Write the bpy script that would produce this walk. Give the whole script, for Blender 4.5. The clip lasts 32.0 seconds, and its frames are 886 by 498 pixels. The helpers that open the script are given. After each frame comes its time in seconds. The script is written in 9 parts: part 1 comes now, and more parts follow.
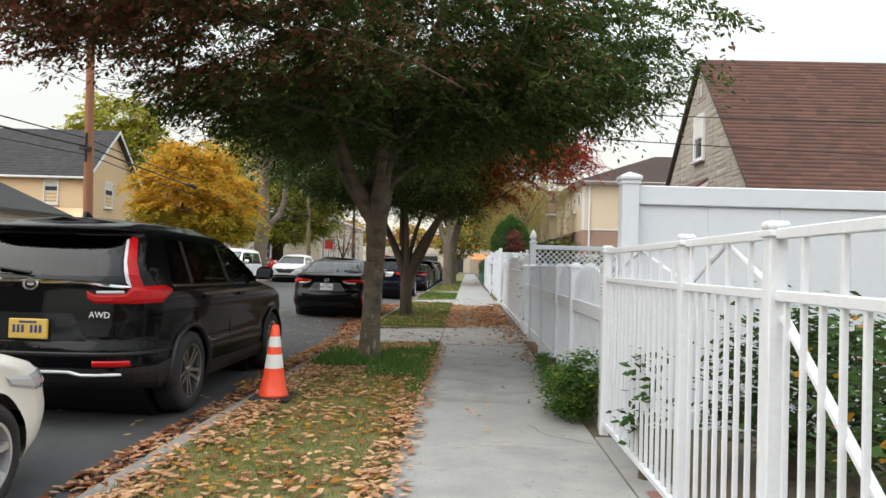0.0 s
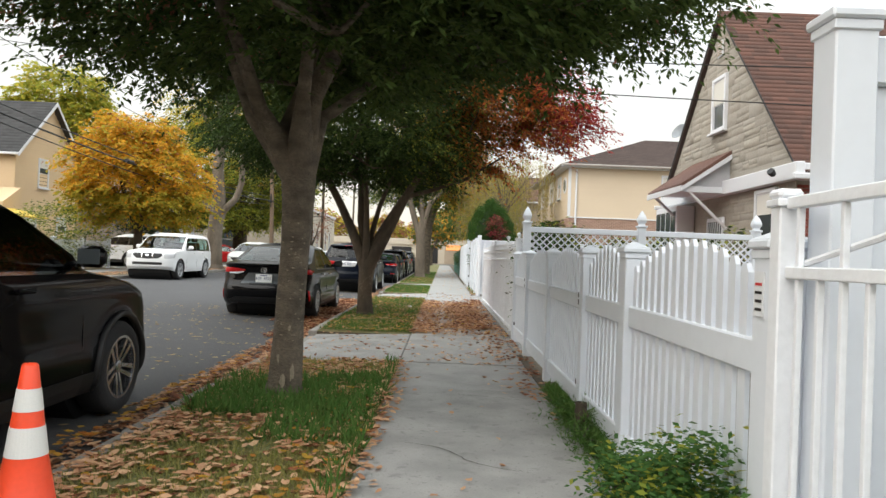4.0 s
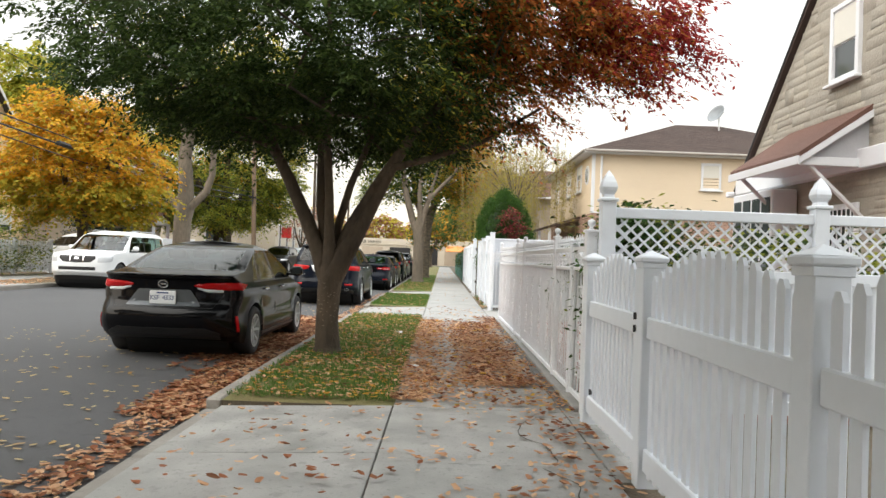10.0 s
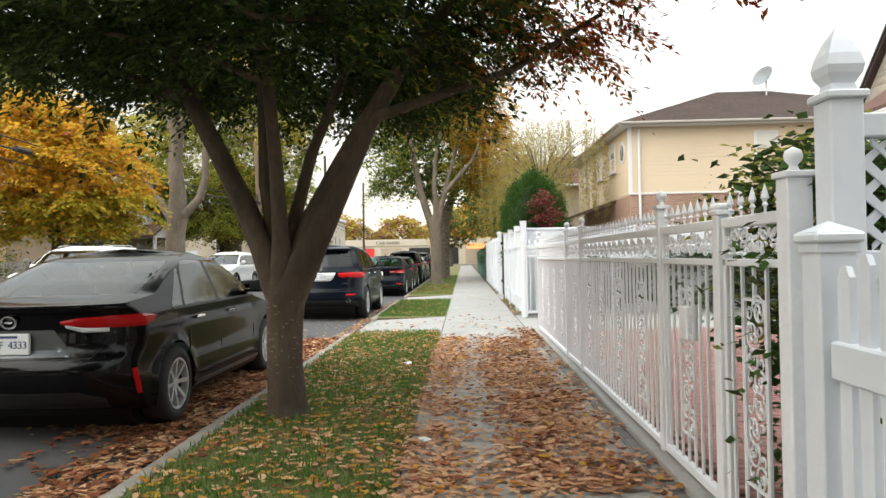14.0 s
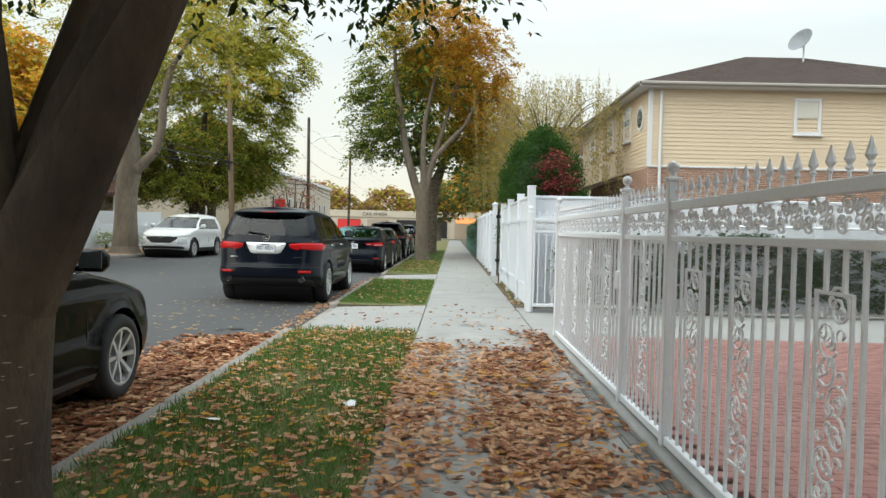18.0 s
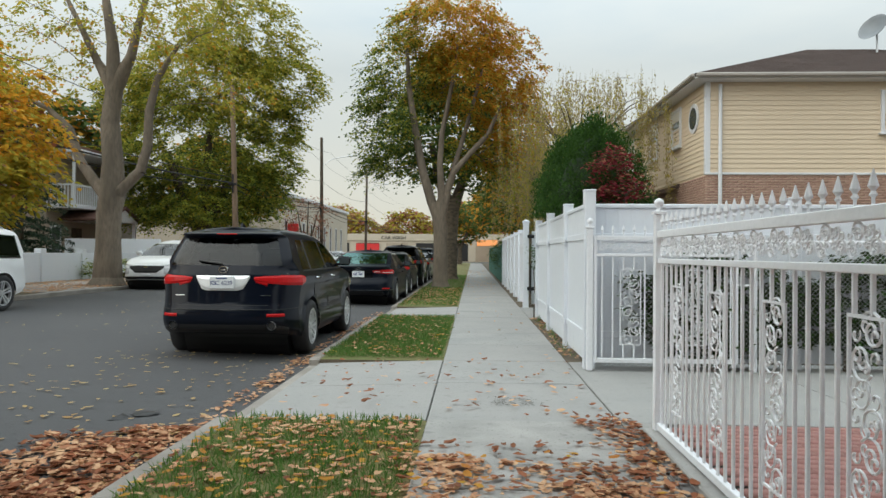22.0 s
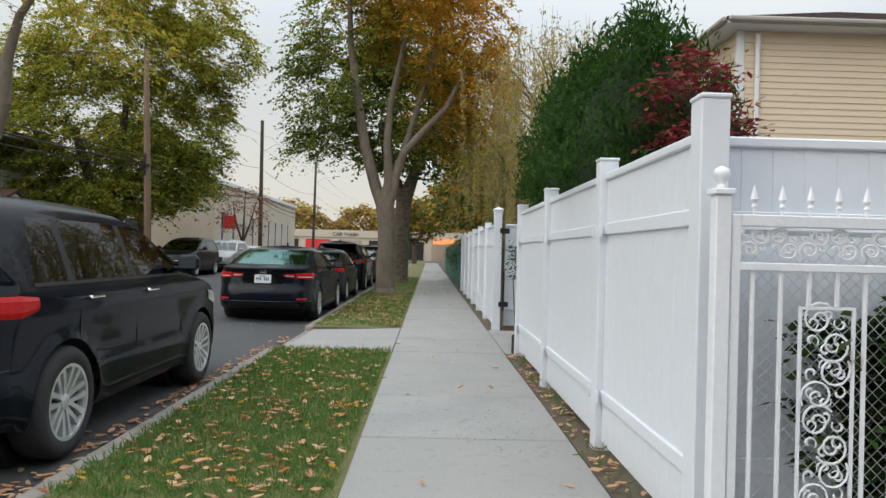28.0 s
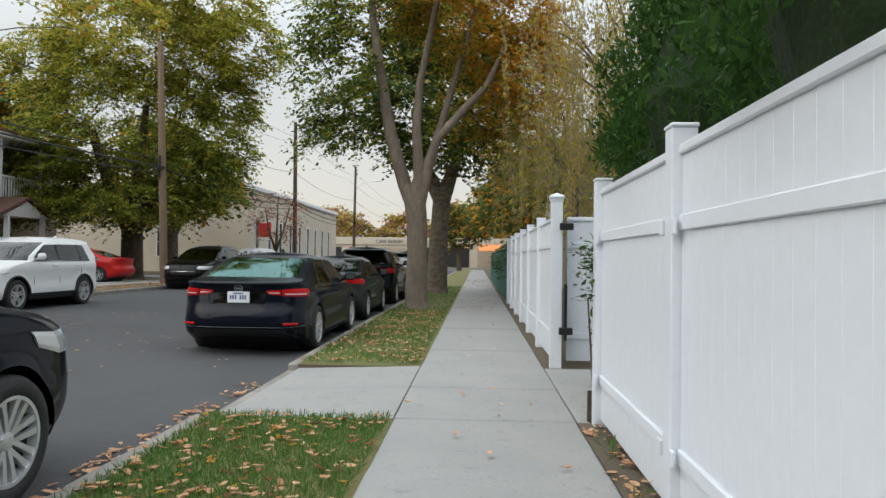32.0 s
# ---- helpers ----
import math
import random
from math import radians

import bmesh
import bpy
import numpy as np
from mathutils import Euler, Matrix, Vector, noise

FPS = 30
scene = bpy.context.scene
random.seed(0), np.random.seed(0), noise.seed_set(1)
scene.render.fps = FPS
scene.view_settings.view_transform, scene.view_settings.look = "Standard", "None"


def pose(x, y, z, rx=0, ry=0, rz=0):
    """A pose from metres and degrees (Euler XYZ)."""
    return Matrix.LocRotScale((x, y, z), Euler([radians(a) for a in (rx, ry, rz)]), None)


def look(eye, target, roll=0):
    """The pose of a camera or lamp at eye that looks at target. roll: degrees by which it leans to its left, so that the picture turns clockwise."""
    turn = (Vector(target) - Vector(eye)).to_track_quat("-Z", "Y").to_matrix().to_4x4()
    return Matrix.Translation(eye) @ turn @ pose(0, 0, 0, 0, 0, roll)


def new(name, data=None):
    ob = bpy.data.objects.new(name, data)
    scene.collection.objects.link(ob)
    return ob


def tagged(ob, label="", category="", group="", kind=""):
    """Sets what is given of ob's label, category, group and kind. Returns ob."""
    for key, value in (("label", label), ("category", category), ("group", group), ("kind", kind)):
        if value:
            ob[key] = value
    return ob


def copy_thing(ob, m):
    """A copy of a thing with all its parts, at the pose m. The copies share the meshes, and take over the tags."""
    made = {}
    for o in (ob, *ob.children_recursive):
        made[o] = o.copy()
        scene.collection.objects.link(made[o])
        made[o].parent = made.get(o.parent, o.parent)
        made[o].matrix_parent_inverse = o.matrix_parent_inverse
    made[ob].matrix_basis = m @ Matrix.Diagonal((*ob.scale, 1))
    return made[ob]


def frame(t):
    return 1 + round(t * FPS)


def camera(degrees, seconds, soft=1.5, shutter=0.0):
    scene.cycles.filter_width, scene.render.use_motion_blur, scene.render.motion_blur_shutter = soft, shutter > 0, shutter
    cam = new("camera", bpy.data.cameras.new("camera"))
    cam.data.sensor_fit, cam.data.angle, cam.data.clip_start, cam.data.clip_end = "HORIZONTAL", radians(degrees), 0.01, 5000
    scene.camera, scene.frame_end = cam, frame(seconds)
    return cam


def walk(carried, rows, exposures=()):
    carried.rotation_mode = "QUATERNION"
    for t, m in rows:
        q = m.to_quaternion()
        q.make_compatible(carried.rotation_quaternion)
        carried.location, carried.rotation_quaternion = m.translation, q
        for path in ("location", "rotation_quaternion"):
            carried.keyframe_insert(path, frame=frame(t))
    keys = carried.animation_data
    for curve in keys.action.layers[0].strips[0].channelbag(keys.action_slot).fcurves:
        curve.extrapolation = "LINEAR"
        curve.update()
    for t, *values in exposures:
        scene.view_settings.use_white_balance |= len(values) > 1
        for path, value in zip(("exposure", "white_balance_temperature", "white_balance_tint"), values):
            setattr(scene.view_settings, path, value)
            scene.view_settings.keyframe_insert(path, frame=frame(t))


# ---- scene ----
cam = camera(64.3, 32.0)
METRES, EYE, TILT, LEAN, TURN = 28.2, 1.357, 0.45, 0.6, 2.1
ROWS = [
    (0.0, 0.0, 0.0, 0.0, -0.03, 0.86, -2.29),
    (0.5, -0.0013, 0.0159, -0.0001, -0.81, 1.7, -0.91),
    (1.0, 0.0004, 0.0312, -0.0007, 1.02, 2.08, -2.59),
    (1.5, -0.0005, 0.0469, -0.0013, -0.92, 1.66, -1.27),
    (2.0, 0.001, 0.0631, -0.0019, -1.6, 2.22, -1.15),
    (2.5, 0.001, 0.0783, -0.0027, -1.87, 2.99, -1.63),
    (3.0, 0.0025, 0.0948, -0.0031, -2.51, 2.36, -2.93),
    (3.5, 0.0037, 0.1101, -0.0034, -1.94, 0.34, -2.74),
    (5.5, 0.0089, 0.1738, -0.0023, -2.86, 0.2, -3.24),
    (6.0, 0.0077, 0.1888, -0.0019, -2.49, 0.65, -2.95),
    (6.5, 0.0077, 0.2027, -0.0026, -1.05, 1.17, -3.1),
    (7.0, 0.0068, 0.218, -0.003, -0.42, 1.77, -2.68),
    (7.5, 0.0063, 0.234, -0.0031, -2.79, 1.58, -1.91),
    (8.0, 0.007, 0.2498, -0.0028, -2.61, 1.56, -1.81),
    (8.5, 0.0059, 0.2654, -0.0024, -3.65, 1.54, -1.24),
    (9.0, 0.0078, 0.2818, -0.0022, -3.14, 1.72, -2.5),
    (9.5, 0.0073, 0.2971, -0.0027, -3.25, 1.3, -2.45),
    (10.0, 0.0088, 0.3127, -0.003, -2.13, 0.34, -2.72),
    (10.5, 0.0088, 0.3283, -0.0032, -2.07, 0.09, -2.32),
    (11.0, 0.0096, 0.3433, -0.0036, -3.28, -0.11, -2.1),
    (11.5, 0.0108, 0.3595, -0.0041, -2.02, -0.87, -2.23),
    (12.0, 0.0113, 0.3746, -0.004, -1.41, -1.54, -0.79),
    (12.5, 0.0132, 0.3902, -0.0039, 2.13, -1.3, -0.48),
    (13.0, 0.013, 0.406, -0.0038, 0.29, -1.12, 0.64),
    (13.5, 0.0149, 0.4219, -0.004, 1.48, -0.79, -0.56),
    (14.0, 0.0142, 0.4368, -0.004, -0.42, 0.19, 0.5),
    (14.5, 0.0146, 0.4522, -0.0045, -2.05, -0.3, 0.22),
    (16.5, 0.0146, 0.5165, -0.0051, -1.19, 0.63, -0.04),
    (17.0, 0.017, 0.5318, -0.0059, -0.06, -0.76, -1.04),
    (17.5, 0.0174, 0.5476, -0.006, -1.86, -1.73, -0.96),
    (18.0, 0.0189, 0.564, -0.0064, -1.32, -1.89, -1.94),
    (18.5, 0.0181, 0.5799, -0.0064, -1.97, -1.76, -1.05),
    (19.0, 0.0176, 0.5954, -0.0066, -2.59, -0.9, -1.11),
    (19.5, 0.018, 0.6115, -0.0067, -0.9, -1.76, -1.14),
    (20.0, 0.0177, 0.6264, -0.0061, -1.84, -2.11, 0.05),
    (20.5, 0.0202, 0.6415, -0.0058, -0.41, -1.35, -0.42),
    (21.0, 0.0204, 0.6556, -0.0061, -0.82, -0.99, -0.21),
    (21.5, 0.0206, 0.6703, -0.0063, -1.07, 0.04, -0.92),
    (22.0, 0.0213, 0.685, -0.0063, 0.36, -0.08, -0.99),
    (22.5, 0.0211, 0.6999, -0.0059, -1.85, -0.68, -0.41),
    (23.0, 0.0242, 0.7153, -0.0055, -2.43, -0.58, -1.42),
    (23.5, 0.0236, 0.7304, -0.0054, -4.2, -0.27, -1.07),
    (24.0, 0.0255, 0.7447, -0.0061, -3.44, -0.81, -1.86),
    (24.5, 0.0266, 0.7595, -0.0067, -3.29, -1.42, -1.44),
    (25.0, 0.0276, 0.7757, -0.0064, -5.3, -1.19, -0.44),
    (25.5, 0.0299, 0.7911, -0.0061, -2.36, -0.96, -1.14),
    (27.5, 0.0332, 0.8515, -0.0065, -3.6, 0.55, -2.57),
    (28.0, 0.0318, 0.8675, -0.0069, -3.18, -0.09, -2.12),
    (28.5, 0.0314, 0.883, -0.0076, -3.57, -0.64, -1.6),
    (29.0, 0.032, 0.8997, -0.0081, -2.85, -1.12, -1.28),
    (29.5, 0.0331, 0.9154, -0.0079, -4.57, -0.54, -0.39),
    (30.0, 0.0361, 0.9314, -0.0077, -3.38, 0.19, -1.13),
    (30.5, 0.0376, 0.9471, -0.0076, -5.44, 0.49, -0.75),
    (31.0, 0.0413, 0.9635, -0.0077, -1.31, 0.16, -0.48),
    (31.5, 0.0423, 0.9799, -0.0081, -3.86, -0.12, -0.2),
    (32.0, 0.0441, 0.9962, -0.0078, 0.66, 0.34, -1.34),
]
walk(cam, [(t, pose(0, 0, EYE, TILT, LEAN, TURN) @ pose(METRES * x, METRES * y, METRES * z, 90 + pitch, roll, yaw)) for t, x, y, z, yaw, pitch, roll in ROWS],
     exposures=[(0.0, 0.70, 6700, 8), (3.0, 0.80, 6750, 8), (6.0, 0.92, 6850, 9), (13.0, 1.06, 6950, 8), (16.0, 0.94, 6750, 4), (19.0, 0.48, 6500, 2), (22.0, 0.24, 6500, 3), (25.0, 0.24, 6500, 7), (28.0, 0.26, 6500, 8), (32.0, 0.30, 6450, 8)])

# ---- light ----
world = bpy.data.worlds.new("overcast_sky")
scene.world = world
world.use_nodes = True
wn, wl = world.node_tree.nodes, world.node_tree.links
wn.clear()
SUN_EL, SUN_AZ = 32.0, 236.0
w_sky = wn.new("ShaderNodeTexSky")
w_sky.sky_type, w_sky.sun_disc = "NISHITA", False
w_sky.sun_elevation, w_sky.sun_rotation = radians(SUN_EL), radians(SUN_AZ)
w_sky.air_density, w_sky.dust_density, w_sky.ozone_density = 1.0, 3.0, 1.0
w_gain = wn.new("ShaderNodeVectorMath")
w_gain.operation = "SCALE"
w_gain.inputs["Scale"].default_value = 0.10
wl.new(w_sky.outputs["Color"], w_gain.inputs[0])
w_co = wn.new("ShaderNodeTexCoord")
w_map = wn.new("ShaderNodeMapping")
w_map.inputs["Scale"].default_value = (1.6, 1.6, 5.0)
wl.new(w_co.outputs["Generated"], w_map.inputs["Vector"])
w_noise = wn.new("ShaderNodeTexNoise")
w_noise.inputs["Scale"].default_value, w_noise.inputs["Detail"].default_value, w_noise.inputs["Roughness"].default_value = 1.6, 6.0, 0.55
wl.new(w_map.outputs["Vector"], w_noise.inputs["Vector"])
w_ramp = wn.new("ShaderNodeValToRGB")
w_ramp.color_ramp.elements[0].position, w_ramp.color_ramp.elements[1].position = 0.3, 0.7
w_ramp.color_ramp.elements[0].color = (0.78, 0.86, 0.93, 1)
w_ramp.color_ramp.elements[1].color = (0.96, 0.98, 0.98, 1)
wl.new(w_noise.outputs["Fac"], w_ramp.inputs["Fac"])
# the cloud deck warms and brightens towards the horizon
w_sep = wn.new("ShaderNodeSeparateXYZ")
wl.new(w_co.outputs["Generated"], w_sep.inputs[0])
w_hor = wn.new("ShaderNodeMapRange")
w_hor.inputs["From Min"].default_value, w_hor.inputs["From Max"].default_value = 0.02, 0.30
w_hor.inputs["To Min"].default_value, w_hor.inputs["To Max"].default_value = 1.0, 0.0
wl.new(w_sep.outputs["Z"], w_hor.inputs["Value"])
w_warm = wn.new("ShaderNodeMix")
w_warm.data_type = "RGBA"
w_warm.inputs["B"].default_value = (0.97, 0.905, 0.80, 1)
wl.new(w_hor.outputs["Result"], w_warm.inputs["Factor"])
wl.new(w_ramp.outputs["Color"], w_warm.inputs["A"])
w_mix = wn.new("ShaderNodeMix")
w_mix.data_type = "RGBA"
w_mix.inputs["Factor"].default_value = 0.82
wl.new(w_gain.outputs[0], w_mix.inputs["A"])
wl.new(w_warm.outputs["Result"], w_mix.inputs["B"])
w_zen = wn.new("ShaderNodeMapRange")  # an overcast sky is brightest overhead
w_zen.inputs["From Min"].default_value, w_zen.inputs["From Max"].default_value = 0.25, 0.95
w_zen.inputs["To Min"].default_value, w_zen.inputs["To Max"].default_value = 0.76, 2.15
wl.new(w_sep.outputs["Z"], w_zen.inputs["Value"])
w_bg = wn.new("ShaderNodeBackground")
wl.new(w_zen.outputs["Result"], w_bg.inputs["Strength"])
wl.new(w_mix.outputs["Result"], w_bg.inputs["Color"])
w_out = wn.new("ShaderNodeOutputWorld")
wl.new(w_bg.outputs[0], w_out.inputs["Surface"])

sun = new("sun", bpy.data.lights.new("sun", "SUN"))
sun.data.energy, sun.data.angle, sun.data.color = 1.15, radians(75), (1.0, 0.96, 0.91)
_el, _az = radians(SUN_EL), radians(SUN_AZ)
sun.matrix_world = look((0, 0, 0), (-math.sin(_az) * math.cos(_el), -math.cos(_az) * math.cos(_el), -math.sin(_el)))

# ---- materials ----
MATS = {}


def material(name, color, rough=0.6, metal=0.0, vary=0.0, tint=None, big=0.0, big_scale=0.6, fine=0.0, fine_scale=40.0,
             bump=0.0, bump_scale=60.0, trans=0.0, coat=0.0, rand=0.0, island=0.0, island_tint=None, spec=0.5, emit=0.0, stretch=(1, 1, 1), sss=0.0, spots=0.0):
    """A Principled material in object space: two scales of colour variation, fine relief, and a random shade per object or per island."""
    if name in MATS:
        return MATS[name]
    m = bpy.data.materials.new(name)
    m.use_nodes = True
    n, l = m.node_tree.nodes, m.node_tree.links
    b = n["Principled BSDF"]
    b.inputs["Roughness"].default_value, b.inputs["Metallic"].default_value = rough, metal
    b.inputs["Transmission Weight"].default_value, b.inputs["Coat Weight"].default_value = trans, coat
    b.inputs["Coat Roughness"].default_value = 0.04
    b.inputs["Specular IOR Level"].default_value = spec
    if emit:
        b.inputs["Emission Color"].default_value, b.inputs["Emission Strength"].default_value = (*color, 1), emit
    geo = n.new("ShaderNodeNewGeometry")
    mp = n.new("ShaderNodeMapping")
    mp.inputs["Scale"].default_value = stretch
    l.new(geo.outputs["Position"], mp.inputs["Vector"])
    rgb = n.new("ShaderNodeRGB")
    rgb.outputs[0].default_value = (*color, 1)
    out = rgb.outputs[0]
    dark = tint or tuple(c * 0.55 for c in color)

    def mix(fac, a, colour):
        x = n.new("ShaderNodeMix")
        x.data_type = "RGBA"
        l.new(fac, x.inputs["Factor"])
        l.new(a, x.inputs["A"])
        x.inputs["B"].default_value = (*colour, 1)
        return x.outputs["Result"]

    def noisefac(scale, amount, lo=0.35, hi=0.7, detail=4.0):
        t = n.new("ShaderNodeTexNoise")
        t.inputs["Scale"].default_value, t.inputs["Detail"].default_value = scale, detail
        l.new(mp.outputs[0], t.inputs["Vector"])
        r = n.new("ShaderNodeMapRange")
        r.inputs["From Min"].default_value, r.inputs["From Max"].default_value, r.inputs["To Max"].default_value = lo, hi, amount
        l.new(t.outputs["Fac"], r.inputs["Value"])
        return r.outputs["Result"]

    if big:
        out = mix(noisefac(big_scale, big), out, dark)
    if spots:
        out = mix(noisefac(8.0, spots, 0.60, 0.70, 3.0), out, tuple(c * 0.45 for c in color))
        out = mix(noisefac(34.0, spots, 0.66, 0.70, 1.0), out, tuple(c * 0.35 for c in color))
    if fine:
        out = mix(noisefac(fine_scale, fine, 0.4, 0.75, 2.0), out, tuple(c * 0.5 for c in color))
    if rand or island:
        if rand:
            info = n.new("ShaderNodeObjectInfo")
            src, amount = info.outputs["Random"], rand
        else:
            src, amount = geo.outputs["Random Per Island"], island
        r = n.new("ShaderNodeMapRange")
        r.inputs["To Max"].default_value = amount
        l.new(src, r.inputs["Value"])
        out = mix(r.outputs["Result"], out, island_tint or tuple(c * 0.5 for c in color))
    l.new(out, b.inputs["Base Color"])
    if sss:
        b.inputs["Subsurface Weight"].default_value = sss
    if bump:
        t = n.new("ShaderNodeTexNoise")
        t.inputs["Scale"].default_value, t.inputs["Detail"].default_value = bump_scale, 5.0
        l.new(mp.outputs[0], t.inputs["Vector"])
        bp = n.new("ShaderNodeBump")
        bp.inputs["Strength"].default_value, bp.inputs["Distance"].default_value = bump, 0.02
        l.new(t.outputs["Fac"], bp.inputs["Height"])
        l.new(bp.outputs["Normal"], b.inputs["Normal"])
        rr = n.new("ShaderNodeMapRange")
        rr.inputs["To Min"].default_value, rr.inputs["To Max"].default_value = max(rough - 0.08, 0.02), min(rough + 0.12, 1.0)
        l.new(t.outputs["Fac"], rr.inputs["Value"])
        l.new(rr.outputs["Result"], b.inputs["Roughness"])
    MATS[name] = m
    return m


def leaf_mat(name, color, tint, island=1.0, through_share=0.45):
    """Thin leaf: diffuse with light let through, each leaf its own shade."""
    if name in MATS:
        return MATS[name]
    m = material(name, color, rough=0.55, island=island, island_tint=tint, spec=0.08)
    n, l = m.node_tree.nodes, m.node_tree.links
    b, o = n["Principled BSDF"], n["Material Output"]
    tr = n.new("ShaderNodeBsdfTranslucent")
    l.new(b.inputs["Base Color"].links[0].from_socket, tr.inputs["Color"])
    mx = n.new("ShaderNodeMixShader")
    mx.inputs[0].default_value = through_share
    l.new(b.outputs[0], mx.inputs[1])
    l.new(tr.outputs[0], mx.inputs[2])
    l.new(mx.outputs[0], o.inputs["Surface"])
    return m


CONCRETE = material("concrete", (0.37, 0.36, 0.345), 0.85, big=0.8, big_scale=2.2, tint=(0.21, 0.212, 0.20), fine=0.3, fine_scale=90, bump=0.25, bump_scale=120, rand=0.5, island_tint=(0.33, 0.322, 0.31), spots=0.5)
CONCRETE_NEW = material("concrete_pale", (0.335, 0.33, 0.32), 0.85, big=0.75, big_scale=1.4, tint=(0.26, 0.27, 0.265), fine=0.25, fine_scale=90, bump=0.25, bump_scale=120, rand=0.5, island_tint=(0.28, 0.275, 0.265), spots=0.45)
KERBSTONE = material("kerb_concrete", (0.34, 0.315, 0.285), 0.85, big=0.8, big_scale=1.8, tint=(0.17, 0.15, 0.125), spots=0.4, fine=0.3, bump=0.35, bump_scale=60, rand=0.4)
JOINT = material("joint_dirt", (0.06, 0.055, 0.045), 0.95, bump=0.3)
ASPHALT = material("asphalt", (0.080, 0.080, 0.084), 0.85, big=0.6, big_scale=0.5, tint=(0.056, 0.057, 0.06), fine=0.5, fine_scale=140, bump=0.5, bump_scale=160, spots=0.4)
SOIL = material("soil", (0.13, 0.10, 0.07), 0.95, big=0.7, big_scale=2.0, tint=(0.08, 0.07, 0.045), fine=0.5, fine_scale=50, bump=0.8, bump_scale=35)
LAWN = material("lawn", (0.15, 0.165, 0.055), 0.95, big=0.8, big_scale=0.9, tint=(0.21, 0.15, 0.065), fine=0.6, fine_scale=45, bump=0.9, bump_scale=50)
FAR_EARTH = material("far_ground", (0.12, 0.11, 0.07), 0.95, big=0.8, big_scale=0.15, tint=(0.15, 0.085, 0.035), fine=0.4, fine_scale=8, bump=0.5, bump_scale=6)
PAVER = material("red_paver", (0.36, 0.18, 0.155), 0.8, big=0.4, big_scale=1.5, fine=0.3, fine_scale=80, bump=0.3, bump_scale=90, rand=0.6, island_tint=(0.25, 0.11, 0.10))
VINYL = material("white_vinyl", (0.70, 0.735, 0.79), 0.38, big=0.25, big_scale=0.7, tint=(0.70, 0.73, 0.77), fine=0.06, fine_scale=14, bump=0.04, bump_scale=8, rand=0.04, island_tint=(0.70, 0.73, 0.78))
IRON_WHITE = material("white_painted_iron", (0.80, 0.82, 0.86), 0.42, big=0.2, big_scale=1.6, tint=(0.66, 0.67, 0.69), fine=0.12, fine_scale=30, bump=0.1, bump_scale=45, rand=0.12, island_tint=(0.64, 0.65, 0.67))
IRON_BLACK = material("black_iron", (0.02, 0.02, 0.022), 0.5, 0.3, fine=0.3)
BARK = material("grey_bark", (0.20, 0.16, 0.12), 0.9, big=0.9, big_scale=5.0, tint=(0.06, 0.052, 0.04), fine=0.6, fine_scale=30, bump=1.0, bump_scale=40, stretch=(1, 1, 1.6))
BARK_PALE = material("pale_bark", (0.215, 0.175, 0.135), 0.9, big=0.9, big_scale=2.2, tint=(0.10, 0.082, 0.062), fine=0.7, fine_scale=14, bump=1.0, bump_scale=18, stretch=(1, 1, 0.3))
BARK_DARK = material("dark_bark", (0.12, 0.09, 0.062), 0.9, big=1.0, big_scale=3.0, tint=(0.035, 0.027, 0.020), fine=0.8, fine_scale=16, bump=1.0, bump_scale=30, stretch=(1, 1, 0.5))
POLE_WOOD = material("pole_wood", (0.22, 0.15, 0.10), 0.85, big=0.5, big_scale=1.5, fine=0.5, fine_scale=30, bump=0.4, bump_scale=40, stretch=(1, 1, 0.08))
WIRE = material("cable_black", (0.02, 0.02, 0.02), 0.7)
GLASS_DARK = material("window_glass", (0.05, 0.06, 0.065), 0.04, spec=0.5, big=0.3, big_scale=0.4, tint=(0.10, 0.11, 0.115))
CAR_GLASS = material("car_glass", (0.72, 0.84, 0.80), 0.02, trans=0.96, spec=0.5)
CAR_GLASS_TINT = material("tinted_car_glass", (0.010, 0.011, 0.013), 0.03)


def thin_glass(m, tint, ior, sheen=(1.0, 1.0, 1.0)):
    """A thin sheet: tinted where it lets light through, with gloss by Fresnel."""
    n, l = m.node_tree.nodes, m.node_tree.links
    tr, gl, fr, mx = n.new("ShaderNodeBsdfTransparent"), n.new("ShaderNodeBsdfGlossy"), n.new("ShaderNodeFresnel"), n.new("ShaderNodeMixShader")
    tr.inputs["Color"].default_value = (*tint, 1)
    gl.inputs["Color"].default_value = (*sheen, 1)
    gl.inputs["Roughness"].default_value, fr.inputs["IOR"].default_value = 0.02, ior
    l.new(fr.outputs[0], mx.inputs[0])
    l.new(tr.outputs[0], mx.inputs[1])
    l.new(gl.outputs[0], mx.inputs[2])
    l.new(mx.outputs[0], n["Material Output"].inputs["Surface"])


thin_glass(CAR_GLASS, (0.66, 0.82, 0.78), 1.6)
CAR_GLASS_REAR = material("rear_car_glass", (0.3, 0.36, 0.36), 0.02)
thin_glass(CAR_GLASS_REAR, (0.34, 0.54, 0.52), 1.25)
# teal gloss and raised IOR paint in the sky glow seen through tinted glass
CAR_GLASS_TEAL = material("teal_sheen_car_glass", (0.2, 0.36, 0.34), 0.02)
thin_glass(CAR_GLASS_TEAL, (0.35, 0.70, 0.66), 2.4, (0.55, 0.92, 0.88))
thin_glass(CAR_GLASS_TINT, (0.13, 0.14, 0.145), 1.42)
RUBBER = material("tyre_rubber", (0.025, 0.025, 0.027), 0.85, fine=0.3, bump=0.3)
ALLOY = material("alloy", (0.66, 0.67, 0.69), 0.32, 0.6, fine=0.15, bump=0.05)
